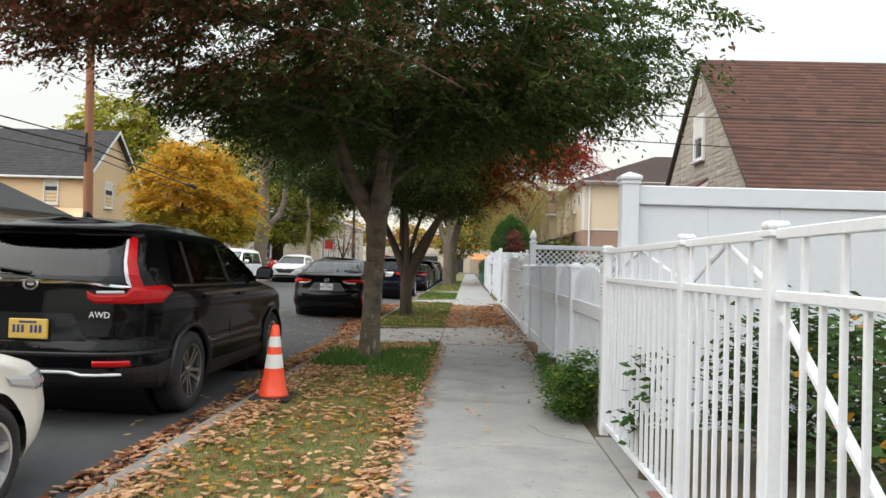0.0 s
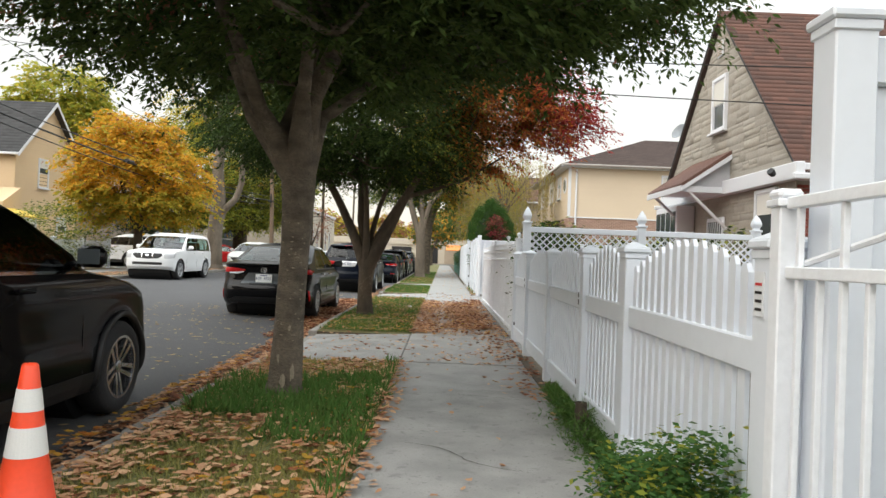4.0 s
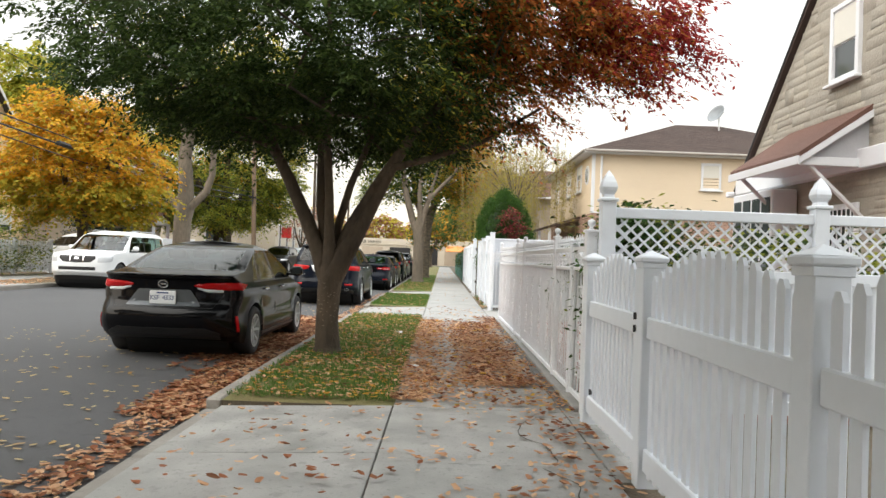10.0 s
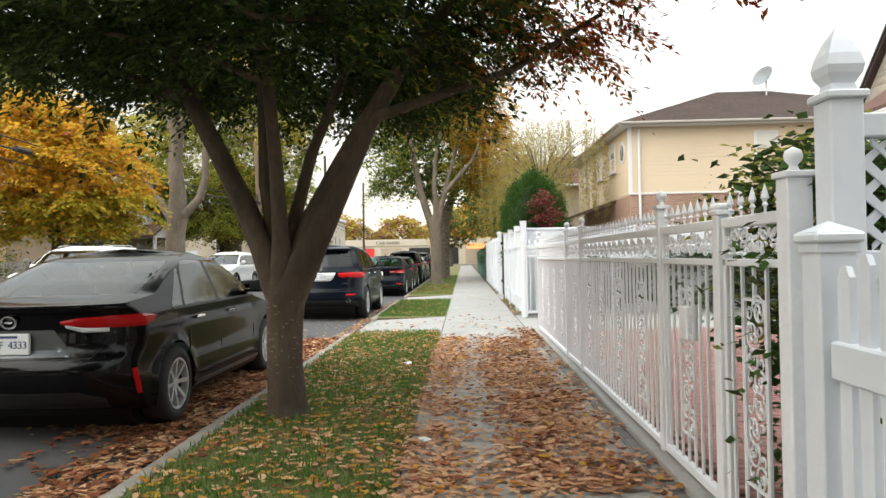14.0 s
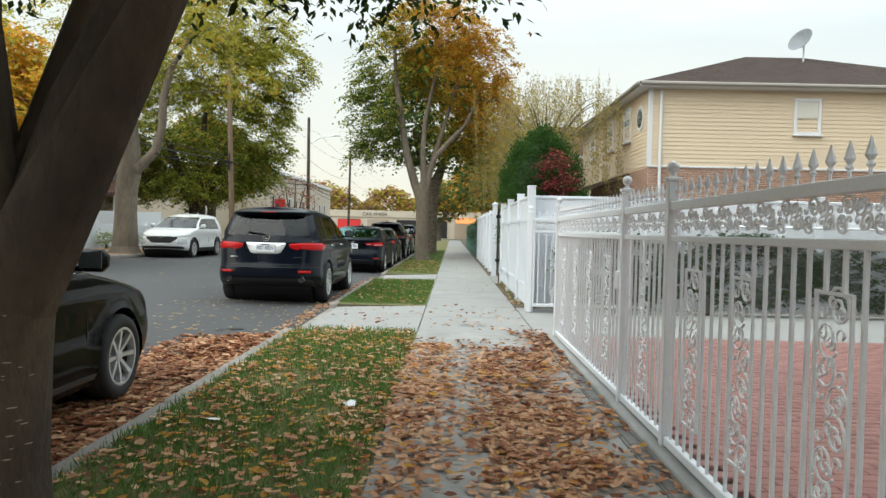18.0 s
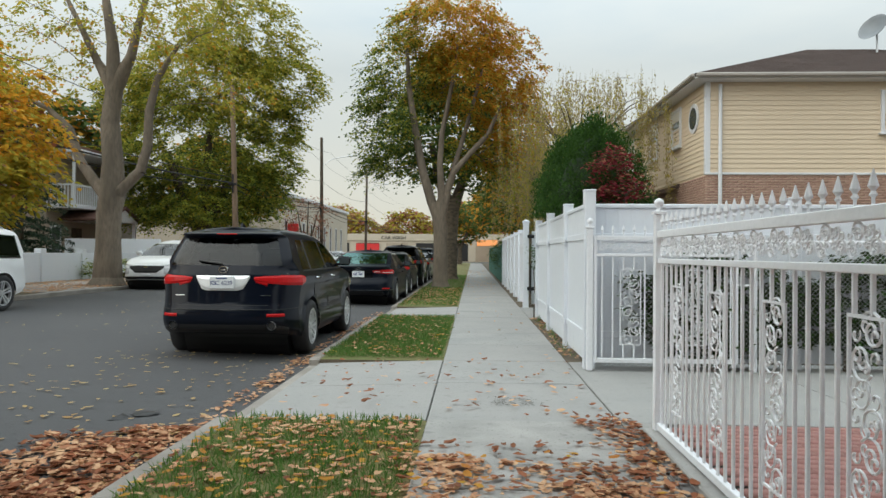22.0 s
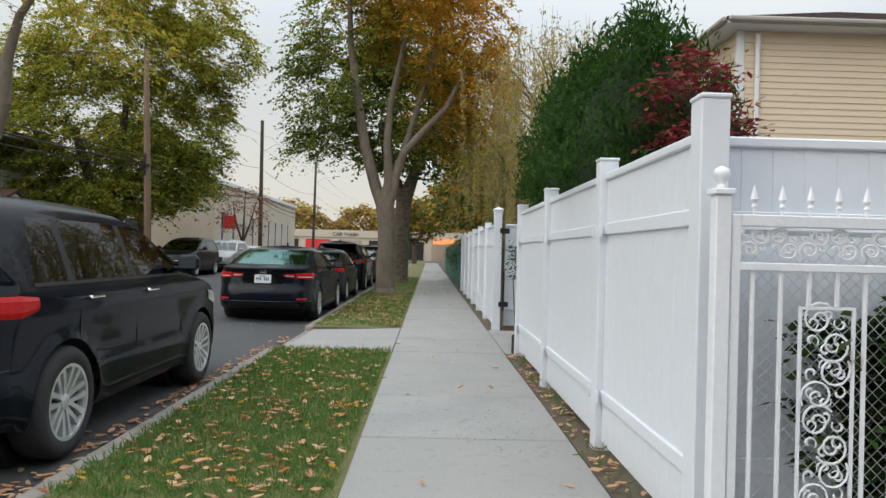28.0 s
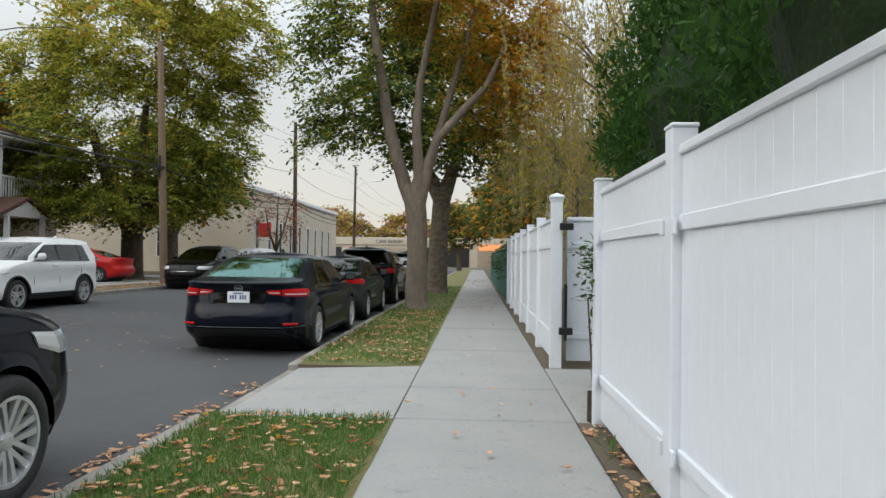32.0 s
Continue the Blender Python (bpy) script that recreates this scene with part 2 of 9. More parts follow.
DARK_ALLOY = material("machined_alloy", (0.42, 0.43, 0.45), 0.25, 0.9, fine=0.2)
BRIGHT = material("bright_trim", (0.80, 0.81, 0.83), 0.3, 0.7, fine=0.1)
CHROME = material("chrome", (0.75, 0.76, 0.78), 0.12, 1.0)
TRIM_BLACK = material("black_plastic", (0.010, 0.010, 0.011), 0.5, fine=0.2, bump=0.08, bump_scale=150)
LAMP_RED = material("tail_lamp_red", (0.44, 0.010, 0.012), 0.2, coat=0.25, spec=0.08, fine=0.35, fine_scale=25, stretch=(1, 1, 3))
LAMP_CLEAR = material("lamp_clear", (0.55, 0.56, 0.58), 0.08, coat=1.0)
PLATE_WHITE = material("plate_white", (0.72, 0.74, 0.76), 0.4, fine=0.1)
PLATE_GOLD = material("plate_gold", (0.70, 0.46, 0.10), 0.4, fine=0.1)
PLATE_INK = material("plate_ink", (0.03, 0.05, 0.16), 0.5)
SEAT = material("seat_cloth", (0.035, 0.035, 0.037), 0.9, fine=0.3)
ORANGE_CONE = material("orange_cone", (0.95, 0.085, 0.03), 0.4, big=0.2, big_scale=5, fine=0.1)
REFLECTIVE = material("reflective_band", (0.78, 0.78, 0.76), 0.6, fine=0.15, fine_scale=200)
SIDING_BEIGE = material("beige_siding", (0.66, 0.54, 0.395), 0.55, big=0.15, big_scale=0.4, fine=0.1, fine_scale=60, bump=0.06, rand=0.15, island_tint=(0.55, 0.44, 0.33))
SIDING_YELLOW = material("yellow_siding", (0.68, 0.50, 0.31), 0.6, big=0.2, big_scale=0.4, fine=0.1, rand=0.15, island_tint=(0.58, 0.42, 0.26))
TRIM_WHITE = material("white_trim", (0.66, 0.67, 0.70), 0.5, big=0.2, big_scale=0.9, tint=(0.6, 0.6, 0.6), fine=0.1)
GUTTER_GREY = material("grey_gutter", (0.34, 0.31, 0.28), 0.5, big=0.3, big_scale=0.9, fine=0.1)
STUCCO = material("tan_stucco", (0.40, 0.33, 0.26), 0.9, big=0.3, big_scale=0.6, fine=0.2, bump=0.3, bump_scale=50)
HOOD_GREY = material("grey_translucent_panel", (0.42, 0.42, 0.44), 0.5, big=0.3, big_scale=2, fine=0.1)
STUCCO_PALE = material("pale_stucco", (0.55, 0.49, 0.40), 0.9, big=0.3, big_scale=0.3, fine=0.2, bump=0.3, bump_scale=50)
STONE = material("ledge_stone", (0.36, 0.325, 0.27), 0.88, big=0.5, big_scale=1.6, tint=(0.28, 0.25, 0.215), fine=0.35, fine_scale=24, bump=0.7, bump_scale=22, rand=0.7, island_tint=(0.30, 0.275, 0.24))
STONE_REST = material("ledge_stone_rest", (0.36, 0.325, 0.27), 0.88, big=0.5, big_scale=1.6, tint=(0.28, 0.25, 0.215), fine=0.35, fine_scale=24, bump=0.7, bump_scale=22, island=0.7, island_tint=(0.30, 0.275, 0.24))
MORTAR = material("mortar", (0.33, 0.30, 0.255), 0.95, fine=0.3, bump=0.4)
BRICK_RED = material("red_brick", (0.32, 0.075, 0.055), 0.85, big=0.3, big_scale=2, fine=0.3, bump=0.4, bump_scale=60, island=0.7, island_tint=(0.20, 0.05, 0.04))
BRICK_BROWN = material("brown_brick", (0.44, 0.28, 0.22), 0.85, big=0.3, big_scale=2, fine=0.3, bump=0.4, bump_scale=60, island=0.8, island_tint=(0.30, 0.18, 0.14))
SHINGLE = material("brown_shingle", (0.165, 0.078, 0.058), 0.9, big=0.6, big_scale=0.8, tint=(0.10, 0.05, 0.038), fine=0.4, fine_scale=60, bump=0.6, bump_scale=70, island=0.9, island_tint=(0.075, 0.042, 0.034))
SHINGLE_DARK = material("dark_brown_shingle", (0.075, 0.05, 0.043), 0.9, big=0.5, big_scale=0.8, fine=0.4, fine_scale=60, bump=0.6, bump_scale=70, island=0.6)
SHINGLE_GREY = material("grey_shingle", (0.07, 0.07, 0.072), 0.9, big=0.4, big_scale=0.8, fine=0.4, fine_scale=60, bump=0.5, bump_scale=70, island=0.6)
GREEN_FENCE = material("green_mesh", (0.02, 0.12, 0.085), 0.7, big=0.4, big_scale=1.2, fine=0.3, bump=0.3, rand=0.3)
SIGN_RED = material("sign_red", (0.62, 0.03, 0.03), 0.5, fine=0.15)
YELLOW_AWN = material("yellow_awning", (0.72, 0.50, 0.08), 0.6, big=0.3)
BUS_YELLOW = material("orange_panel", (0.62, 0.20, 0.03), 0.5, fine=0.15)
TURQUOISE = material("turquoise_panel", (0.05, 0.42, 0.55), 0.5, fine=0.15)
CURTAIN = material("window_blind", (0.62, 0.60, 0.55), 0.8, fine=0.2, stretch=(1, 1, 12))
GRASS = leaf_mat("grass_blade", (0.20, 0.24, 0.06), (0.42, 0.34, 0.14))
GRASS_LUSH = leaf_mat("lush_grass_blade", (0.07, 0.17, 0.035), (0.14, 0.22, 0.06))
LITTER = leaf_mat("fallen_leaf", (0.66, 0.43, 0.26), (0.42, 0.20, 0.11), through_share=0.2)
LITTER_DARK = leaf_mat("dark_fallen_leaf", (0.30, 0.11, 0.055), (0.15, 0.065, 0.035), through_share=0.15)
LITTER_YELLOW = leaf_mat("fallen_yellow_leaf", (0.58, 0.36, 0.06), (0.50, 0.20, 0.05))
LITTER_PALE = leaf_mat("pale_fallen_leaf", (0.58, 0.46, 0.24), (0.50, 0.30, 0.12))
LEAF_GREEN = leaf_mat("green_leaf", (0.075, 0.125, 0.034), (0.10, 0.14, 0.04))
LEAF_DARK = leaf_mat("deep_green_leaf", (0.03, 0.058, 0.018), (0.055, 0.08, 0.024), through_share=0.35)
LEAF_RUST = leaf_mat("rust_leaf", (0.38, 0.15, 0.095), (0.22, 0.12, 0.07))
LEAF_RED = leaf_mat("red_leaf", (0.42, 0.055, 0.045), (0.24, 0.04, 0.04), through_share=0.5)
LEAF_MAROON = leaf_mat("maroon_leaf", (0.24, 0.035, 0.045), (0.15, 0.03, 0.035))
LEAF_AMBER = leaf_mat("amber_leaf", (0.52, 0.15, 0.035), (0.34, 0.14, 0.04), through_share=0.5)
LEAF_ORANGE = leaf_mat("orange_leaf", (0.58, 0.24, 0.028), (0.48, 0.28, 0.04), through_share=0.5)
LEAF_GOLD = leaf_mat("gold_leaf", (0.70, 0.33, 0.035), (0.62, 0.40, 0.05), through_share=0.55)
LEAF_YELLOW = leaf_mat("yellow_green_leaf", (0.52, 0.41, 0.055), (0.32, 0.31, 0.05), through_share=0.55)
LEAF_LIME = leaf_mat("lime_leaf", (0.24, 0.295, 0.05), (0.36, 0.35, 0.055), through_share=0.55)
LEAF_STRAW = leaf_mat("straw_leaf", (0.40, 0.31, 0.17), (0.30, 0.25, 0.12), through_share=0.55)
LEAF_CEDAR = leaf_mat("cedar_leaf", (0.055, 0.115, 0.022), (0.03, 0.07, 0.018))
LEAF_SPRUCE = leaf_mat("spruce_needle", (0.035, 0.065, 0.045), (0.06, 0.085, 0.05), through_share=0.2)
LEAF_WEED = leaf_mat("weed_leaf", (0.09, 0.19, 0.05), (0.055, 0.12, 0.035))


def paint(name, color, metal=0.0, rough=0.4):
    return material(name, color, rough, metal, coat=0.42, spec=0.02, big=0.08, big_scale=2.0, fine=0.05, fine_scale=300)

# ---- mesh tools ----


def thing(name, label, category, group="", kind="", at=(0, 0, 0), rz=0.0):
    """An Empty at the base of a thing; its parts hang under it."""
    ob = new(name)
    ob.empty_display_size = 0.1
    ob.matrix_basis = pose(*at, 0, 0, rz)
    return tagged(ob, label, category, group, kind)


def link_mesh(name, me, mat, parent=None, label="", smooth=False):
    if mat is not None and not me.materials:
        me.materials.append(mat)
    if smooth:
        me.shade_smooth()
    ob = new(name, me)
    ob.parent = parent
    if label:
        ob["label"] = label
    return ob


def part(name, bm, mat, parent=None, label="", smooth=False):
    """Links a bmesh as one mesh object under a thing or a part."""
    me = bpy.data.meshes.new(name)
    bm.to_mesh(me)
    bm.free()
    return link_mesh(name, me, mat, parent, label, smooth)


def np_mesh(name, verts, faces):
    """A mesh from numpy arrays of vertices and equal-sided faces."""
    verts, faces = np.asarray(verts, dtype=np.float32), np.asarray(faces, dtype=np.int32)
    me = bpy.data.meshes.new(name)
    me.vertices.add(len(verts))
    me.vertices.foreach_set("co", verts.ravel())
    me.loops.add(faces.size)
    me.loops.foreach_set("vertex_index", faces.ravel())
    me.polygons.add(len(faces))
    me.polygons.foreach_set("loop_start", np.arange(0, faces.size, faces.shape[1], dtype=np.int32))
    me.update(calc_edges=True)
    me.validate()
    return me


def box(x0, y0, z0, x1, y1, z1, bevel=0.0, bm=None):
    """A box between two corners, its edges rounded by bevel, in bm or a new bmesh."""
    own = bm or bmesh.new()
    b = bmesh.new() if bevel else own
    vs = [b.verts.new(p) for p in ((x0, y0, z0), (x1, y0, z0), (x1, y1, z0), (x0, y1, z0), (x0, y0, z1), (x1, y0, z1), (x1, y1, z1), (x0, y1, z1))]
    for f in ((3, 2, 1, 0), (4, 5, 6, 7), (0, 1, 5, 4), (1, 2, 6, 5), (2, 3, 7, 6), (3, 0, 4, 7)):
        b.faces.new([vs[i] for i in f])
    if bevel:
        bmesh.ops.bevel(b, geom=b.edges[:], offset=bevel, segments=1, affect="EDGES")
        merge(own, b)
    return own


def merge(dst, src):
    me = bpy.data.meshes.new("tmp")
    src.to_mesh(me)
    src.free()
    dst.from_mesh(me)
    bpy.data.meshes.remove(me)
    return dst


def prism(points, axis, a, b, bm=None):
    """A flat outline pushed along an axis from a to b. points: (u, v) in the two other axes, in xyz order."""
    bm = bm or bmesh.new()

    def at(u, v, w):
        return {"x": (w, u, v), "y": (u, w, v), "z": (u, v, w)}[axis]
    lo = [bm.verts.new(at(u, v, a)) for u, v in points]
    hi = [bm.verts.new(at(u, v, b)) for u, v in points]
    n = len(points)
    bm.faces.new(lo)
    bm.faces.new(hi[::-1])
    for i in range(n):
        bm.faces.new((lo[i], hi[i], hi[(i + 1) % n], lo[(i + 1) % n]))
    bmesh.ops.recalc_face_normals(bm, faces=bm.faces[:])
    return bm


def tube(path, radii, sides=8, bm=None, cap=True):
    """A tube along a path of points; radii: one number or one for each point."""
    bm = bm or bmesh.new()
    pts = [Vector(p) for p in path]
    if not hasattr(radii, "__len__"):
        radii = [radii] * len(pts)
    rings = []
    side = None
    for i, p in enumerate(pts):
        d = (pts[min(i + 1, len(pts) - 1)] - pts[max(i - 1, 0)]).normalized()
        ref = side if side is not None else (Vector((1, 0, 0)) if abs(d.x) < 0.8 else Vector((0, 1, 0)))
        u = (ref - d * ref.dot(d)).normalized()
        side = u
        v = d.cross(u)
        rings.append([bm.verts.new(p + (u * math.cos(k * math.tau / sides) + v * math.sin(k * math.tau / sides)) * radii[i]) for k in range(sides)])
    for a, b in zip(rings, rings[1:]):
        for k in range(sides):
            bm.faces.new((a[k], a[(k + 1) % sides], b[(k + 1) % sides], b[k]))
    if cap:
        bm.faces.new(rings[0][::-1])
        bm.faces.new(rings[-1])
    return bm


def lathe(profile, sides=12, at=(0, 0, 0), bm=None, cap=True):
    """A turned solid: profile of (radius, height)."""
    bm = bm or bmesh.new()
    ph, grow_r = (math.pi / 4, 1.41) if sides == 4 else (0.0, 1.0)
    rings = [[bm.verts.new((at[0] + r * grow_r * math.cos(ph + k * math.tau / sides), at[1] + r * grow_r * math.sin(ph + k * math.tau / sides), at[2] + z)) for k in range(sides)] for r, z in profile]
    for a, b in zip(rings, rings[1:]):
        for k in range(sides):
            bm.faces.new((a[k], a[(k + 1) % sides], b[(k + 1) % sides], b[k]))
    if cap:
        bm.faces.new(rings[0][::-1])
        bm.faces.new(rings[-1])
    return bm


def same(name, me, parent, at, rz=0.0, scale=None):
    """One more object on a shared mesh."""
    ob = new(name, me)
    ob.parent = parent
    ob.matrix_basis = Matrix.LocRotScale(at, Euler((0, 0, radians(rz))), scale)
    return ob


def mesh_of(name, bm, mat, smooth=False):
    me = bpy.data.meshes.new(name)
    bm.to_mesh(me)
    bm.free()
    me.materials.append(mat)
    if smooth:
        me.shade_smooth()
    return me


def text_bm(words, size, at):
    """Raised letters in the built-in font, upright in the plane that faces -y."""
    cu = bpy.data.curves.new("letters", "FONT")
    cu.body, cu.size, cu.extrude, cu.align_x = words, size, 0.0012, "CENTER"
    ob = bpy.data.objects.new("letters", cu)
    scene.collection.objects.link(ob)
    bpy.context.view_layer.update()
    bm = bmesh.new()
    bm.from_mesh(ob.to_mesh())
    ob.to_mesh_clear()
    bpy.data.objects.remove(ob)
    bpy.data.curves.remove(cu)
    for v in bm.verts:
        v.co = (at[0] + v.co.x, at[1] - v.co.z, at[2] + v.co.y)
    return bm


# ---- foliage ----


def leaf_quads(pts, size, rng, droop=0.5, slim=0.45, flat=0.0, az=None):
    """Pointed leaves at the points: folded rhombs with random turn, hanging by droop (0 level .. 1 down)."""
    n = len(pts)
    az = rng.uniform(0, math.tau, n) if az is None else az
    el = -droop * rng.uniform(0.2, 1.4, n) + rng.normal(0, 0.25, n) * (1 - flat)
    d = np.stack([np.cos(az) * np.cos(el), np.sin(az) * np.cos(el), np.sin(el)], 1)
    up = np.tile([0.0, 0.0, 1.0], (n, 1)) + rng.normal(0, 0.5 * (1 - flat), (n, 3))
    s = np.cross(d, up)
    s /= np.linalg.norm(s, axis=1, keepdims=True) + 1e-6
    L = (size * rng.uniform(0.6, 1.25, n))[:, None]
    nrm = np.cross(s, d)
    mid = pts + d * L * 0.45 + nrm * L * 0.06
    V = np.stack([pts, mid + s * L * slim * 0.5, pts + d * L, mid - s * L * slim * 0.5], 1).reshape(-1, 3)
    return V, np.arange(4 * n).reshape(-1, 4)


def crown_points(lobes, rng, per, spread=0.28, shell=0.55, keep=None):
    """Leaf places in clumps inside ellipsoid lobes (x, y, z, rx, ry, rz, clumps): denser towards the outside, with gaps between the clumps."""
    centres, out = [], []
    for x, y, z, rx, ry, rz, k in lobes:
        v = rng.normal(0, 1, (k, 3))
        v /= np.linalg.norm(v, axis=1, keepdims=True)
        r = shell + (1 - shell) * rng.uniform(0, 1, k) ** 0.6
        r *= rng.uniform(0.82, 1.1, k)
        c = np.array([x, y, z]) + v * r[:, None] * np.array([rx, ry, rz])
        centres.append(c)
    centres = np.concatenate(centres)
    if keep is not None:
        centres = centres[keep(centres)]
    for c in centres:
        m = int(per * rng.uniform(0.5, 1.4))
        s = spread * rng.uniform(0.7, 1.5)
        out.append(c + rng.normal(0, 1, (m, 3)) * [s, s, s * 0.45])
    return centres, np.concatenate(out)


def sprays(centres, rng, per, length, hang=0.45, twigs=4):
    """Leaf places and headings along drooping twigs that fan outwards from each centre."""
    c = np.repeat(centres, twigs, 0)
    n, q = len(c), max(3, per // twigs)
    az = np.arctan2(c[:, 1], c[:, 0]) + rng.normal(0, 1.1, n)
    L = length * rng.uniform(0.55, 1.35, n)
    f = np.linspace(0.05, 1, q)[None, :] + rng.normal(0, 0.04, (n, q))
    bend = hang * rng.uniform(0.4, 1.5, n)
    rise = rng.normal(0.05, 0.22, n)
    side = np.where(np.arange(q) % 2 == 0, 1.0, -1.0)[None, :] * np.ones((n, 1))
    off = rng.uniform(0.0, 0.10, (n, q)) * L[:, None] * (1.1 - 0.7 * f)
    fx = (f - 0.4) * L[:, None]
    x = c[:, :1] + np.cos(az)[:, None] * fx - np.sin(az)[:, None] * side * off
    y = c[:, 1:2] + np.sin(az)[:, None] * fx + np.cos(az)[:, None] * side * off
    z = c[:, 2:] + rise[:, None] * fx - bend[:, None] * f ** 2 * L[:, None] + rng.normal(0, 0.015, (n, q)) + rng.normal(0, 0.10 * length, (n, 1))
    turn = az[:, None] + side * rng.uniform(0.3, 1.2, (n, q))
    return np.stack([x.ravel(), y.ravel(), z.ravel()], 1), turn.ravel()


def grow(trunk, limbs, targets, rng, tip=0.007, limit=0.09, sag=0.12, sides=6, flare=1.0):
    """A tapered trunk and limbs (polylines with radii), and branches that reach from them to the targets; one mesh."""
    pos, par, rad0 = [], [], []

    def line(pts, first):
        prev = first
        for x, y, z, r in pts:
            pos.append(np.array([x, y, z], float))
            par.append(prev)
            rad0.append(r)
            prev = len(pos) - 1
        return prev
    top = line(trunk, -1)
    free = [top]
    for start, pts in limbs:
        a = len(pos)
        line(pts, start if start >= 0 else top)
        free += range(a, len(pos))
    origin = pos[top]
    order = sorted(range(len(targets)), key=lambda i: np.linalg.norm(targets[i] - origin))
    for i in order:
        t = targets[i]
        cand = np.array([pos[j] for j in free])
        dist = np.linalg.norm(cand - t, axis=1) + 0.6 * np.maximum(cand[:, 2] - t[2], 0)
        j = free[int(np.argmin(dist))]
        a = pos[j]
        n = max(1, int(np.linalg.norm(t - a) / 0.5))
        prev = j
        for k in range(1, n + 1):
            f = k / n
            p = a + (t - a) * f + np.array([0, 0, sag * math.sin(f * math.pi)]) * np.linalg.norm(t - a) * 0.6 + (rng.normal(0, 0.03, 3) if k < n else 0)
            pos.append(p)
            par.append(prev)
            rad0.append(0.0)
            prev = len(pos) - 1
            free.append(prev)
    area = np.full(len(pos), 0.0)
    for i in range(len(pos) - 1, -1, -1):
        if area[i] == 0:
            area[i] = tip ** 2
        if par[i] >= 0:
            area[par[i]] += area[i]
    rad = [rad0[i] if rad0[i] > 0 else min(math.sqrt(area[i]), limit) for i in range(len(pos))]
    V, Fc = [], []
    ang = np.arange(sides) * math.tau / sides
    for i in range(len(pos)):
        if par[i] < 0:
            continue
        a, b = pos[par[i]], pos[i]
        d = b - a
        ln = np.linalg.norm(d)
        if ln < 1e-4:
            continue
        d = d / ln
        big = rad0[i] > 0
        s = 12 if big else sides
        an = np.arange(s) * math.tau / s
        u = np.cross(d, [0.0, 1.0, 0.1])
        u /= np.linalg.norm(u)
        v = np.cross(d, u)
        ra = rad[par[i]] if (rad0[par[i]] > 0 and big) else min(rad[par[i]], rad[i] * 1.25)
        base = len(V)
        for p, r in ((a - d * r_over(ra), ra), (b, rad[i])):
            for t in an:
                w = 1 + (0.07 * math.sin(3 * t + 5 * p[2]) if big else 0)
                V.append(p + (u * math.cos(t) + v * math.sin(t)) * r * w)
        for k in range(s):
            Fc.append((base + k, base + (k + 1) % s, base + s + (k + 1) % s, base + s + k))
    return np_mesh("branches", np.array(V), np.array(Fc))


def r_over(r):
    return min(0.3 * r, 0.03)


def tree(name, label, base, trunk, limbs, lobes, bark, per, size, seed, tones, group="street trees", spread=0.28, reach=60, droop=0.55, slim=0.45, sag=0.12, shell=0.55, limit=0.09, keep=None, hang=0.45):
    """A tree: trunk with branches, and crowns of leaves. tones: list of (material, chooser(points, rng) -> mask); the first that takes a leaf keeps it."""
    rng = np.random.default_rng(seed)
    root = thing(name, label, "tree", group, at=base)
    centres, pts = crown_points(lobes, rng, 2, spread, shell, keep)
    pts, az = sprays(centres, rng, per, spread * 2.4, hang)
    pick = centres[rng.permutation(len(centres))[:reach]]
    link_mesh("trunk", grow(trunk, limbs, pick, rng, sag=sag, limit=limit), bark, root, smooth=True)
    left = np.ones(len(pts), bool)
    for i, (mat, choose) in enumerate(tones):
        mask = left & (choose(pts, rng) if choose else True)
        left &= ~mask
        if mask.sum() == 0:
            continue
        V, Fc = leaf_quads(pts[mask], size, rng, droop, slim, 0.3, az[mask])
        link_mesh("crown", np_mesh("crown", V, Fc), mat, root)
    return root

# ---- ground, road, pavement ----
KERB_X, VERGE_X, WALK_L, WALK_R = -2.17, -2.02, -0.47, 1.06
FAR_KERB = -12.2
Y0, Y1 = -8.0, 118.0
APRONS = [(12.1, 15.2), (24.95, 28.1), (34.05, 36.95)]


def road_z(x):
    t = (KERB_X - x) / (KERB_X - FAR_KERB)
    return -0.11 + 0.11 * t + 0.05 * math.sin(math.pi * min(max(t, 0), 1))


ground = part("ground", box(-400, -300, -0.6, 400, 500, -0.35), FAR_EARTH)
tagged(ground, "brown and green earth reaching to the horizon", "ground", kind="structure")

bm = bmesh.new()
xs = [KERB_X - (KERB_X - FAR_KERB) * i / 12 for i in range(13)]
top = [(x, road_z(x)) for x in xs]
prism(top + [(FAR_KERB, -0.36), (KERB_X, -0.36)], "y", -45, 122, bm)
road = tagged(part("road", bm, ASPHALT), "grey asphalt street with a gentle crown and scattered leaves", "road", kind="structure")

cross = part("road", box(-150, 122, -0.36, 150, 134, -0.06), ASPHALT)
tagged(cross, "grey asphalt cross street at the end of the block", "road", kind="structure")

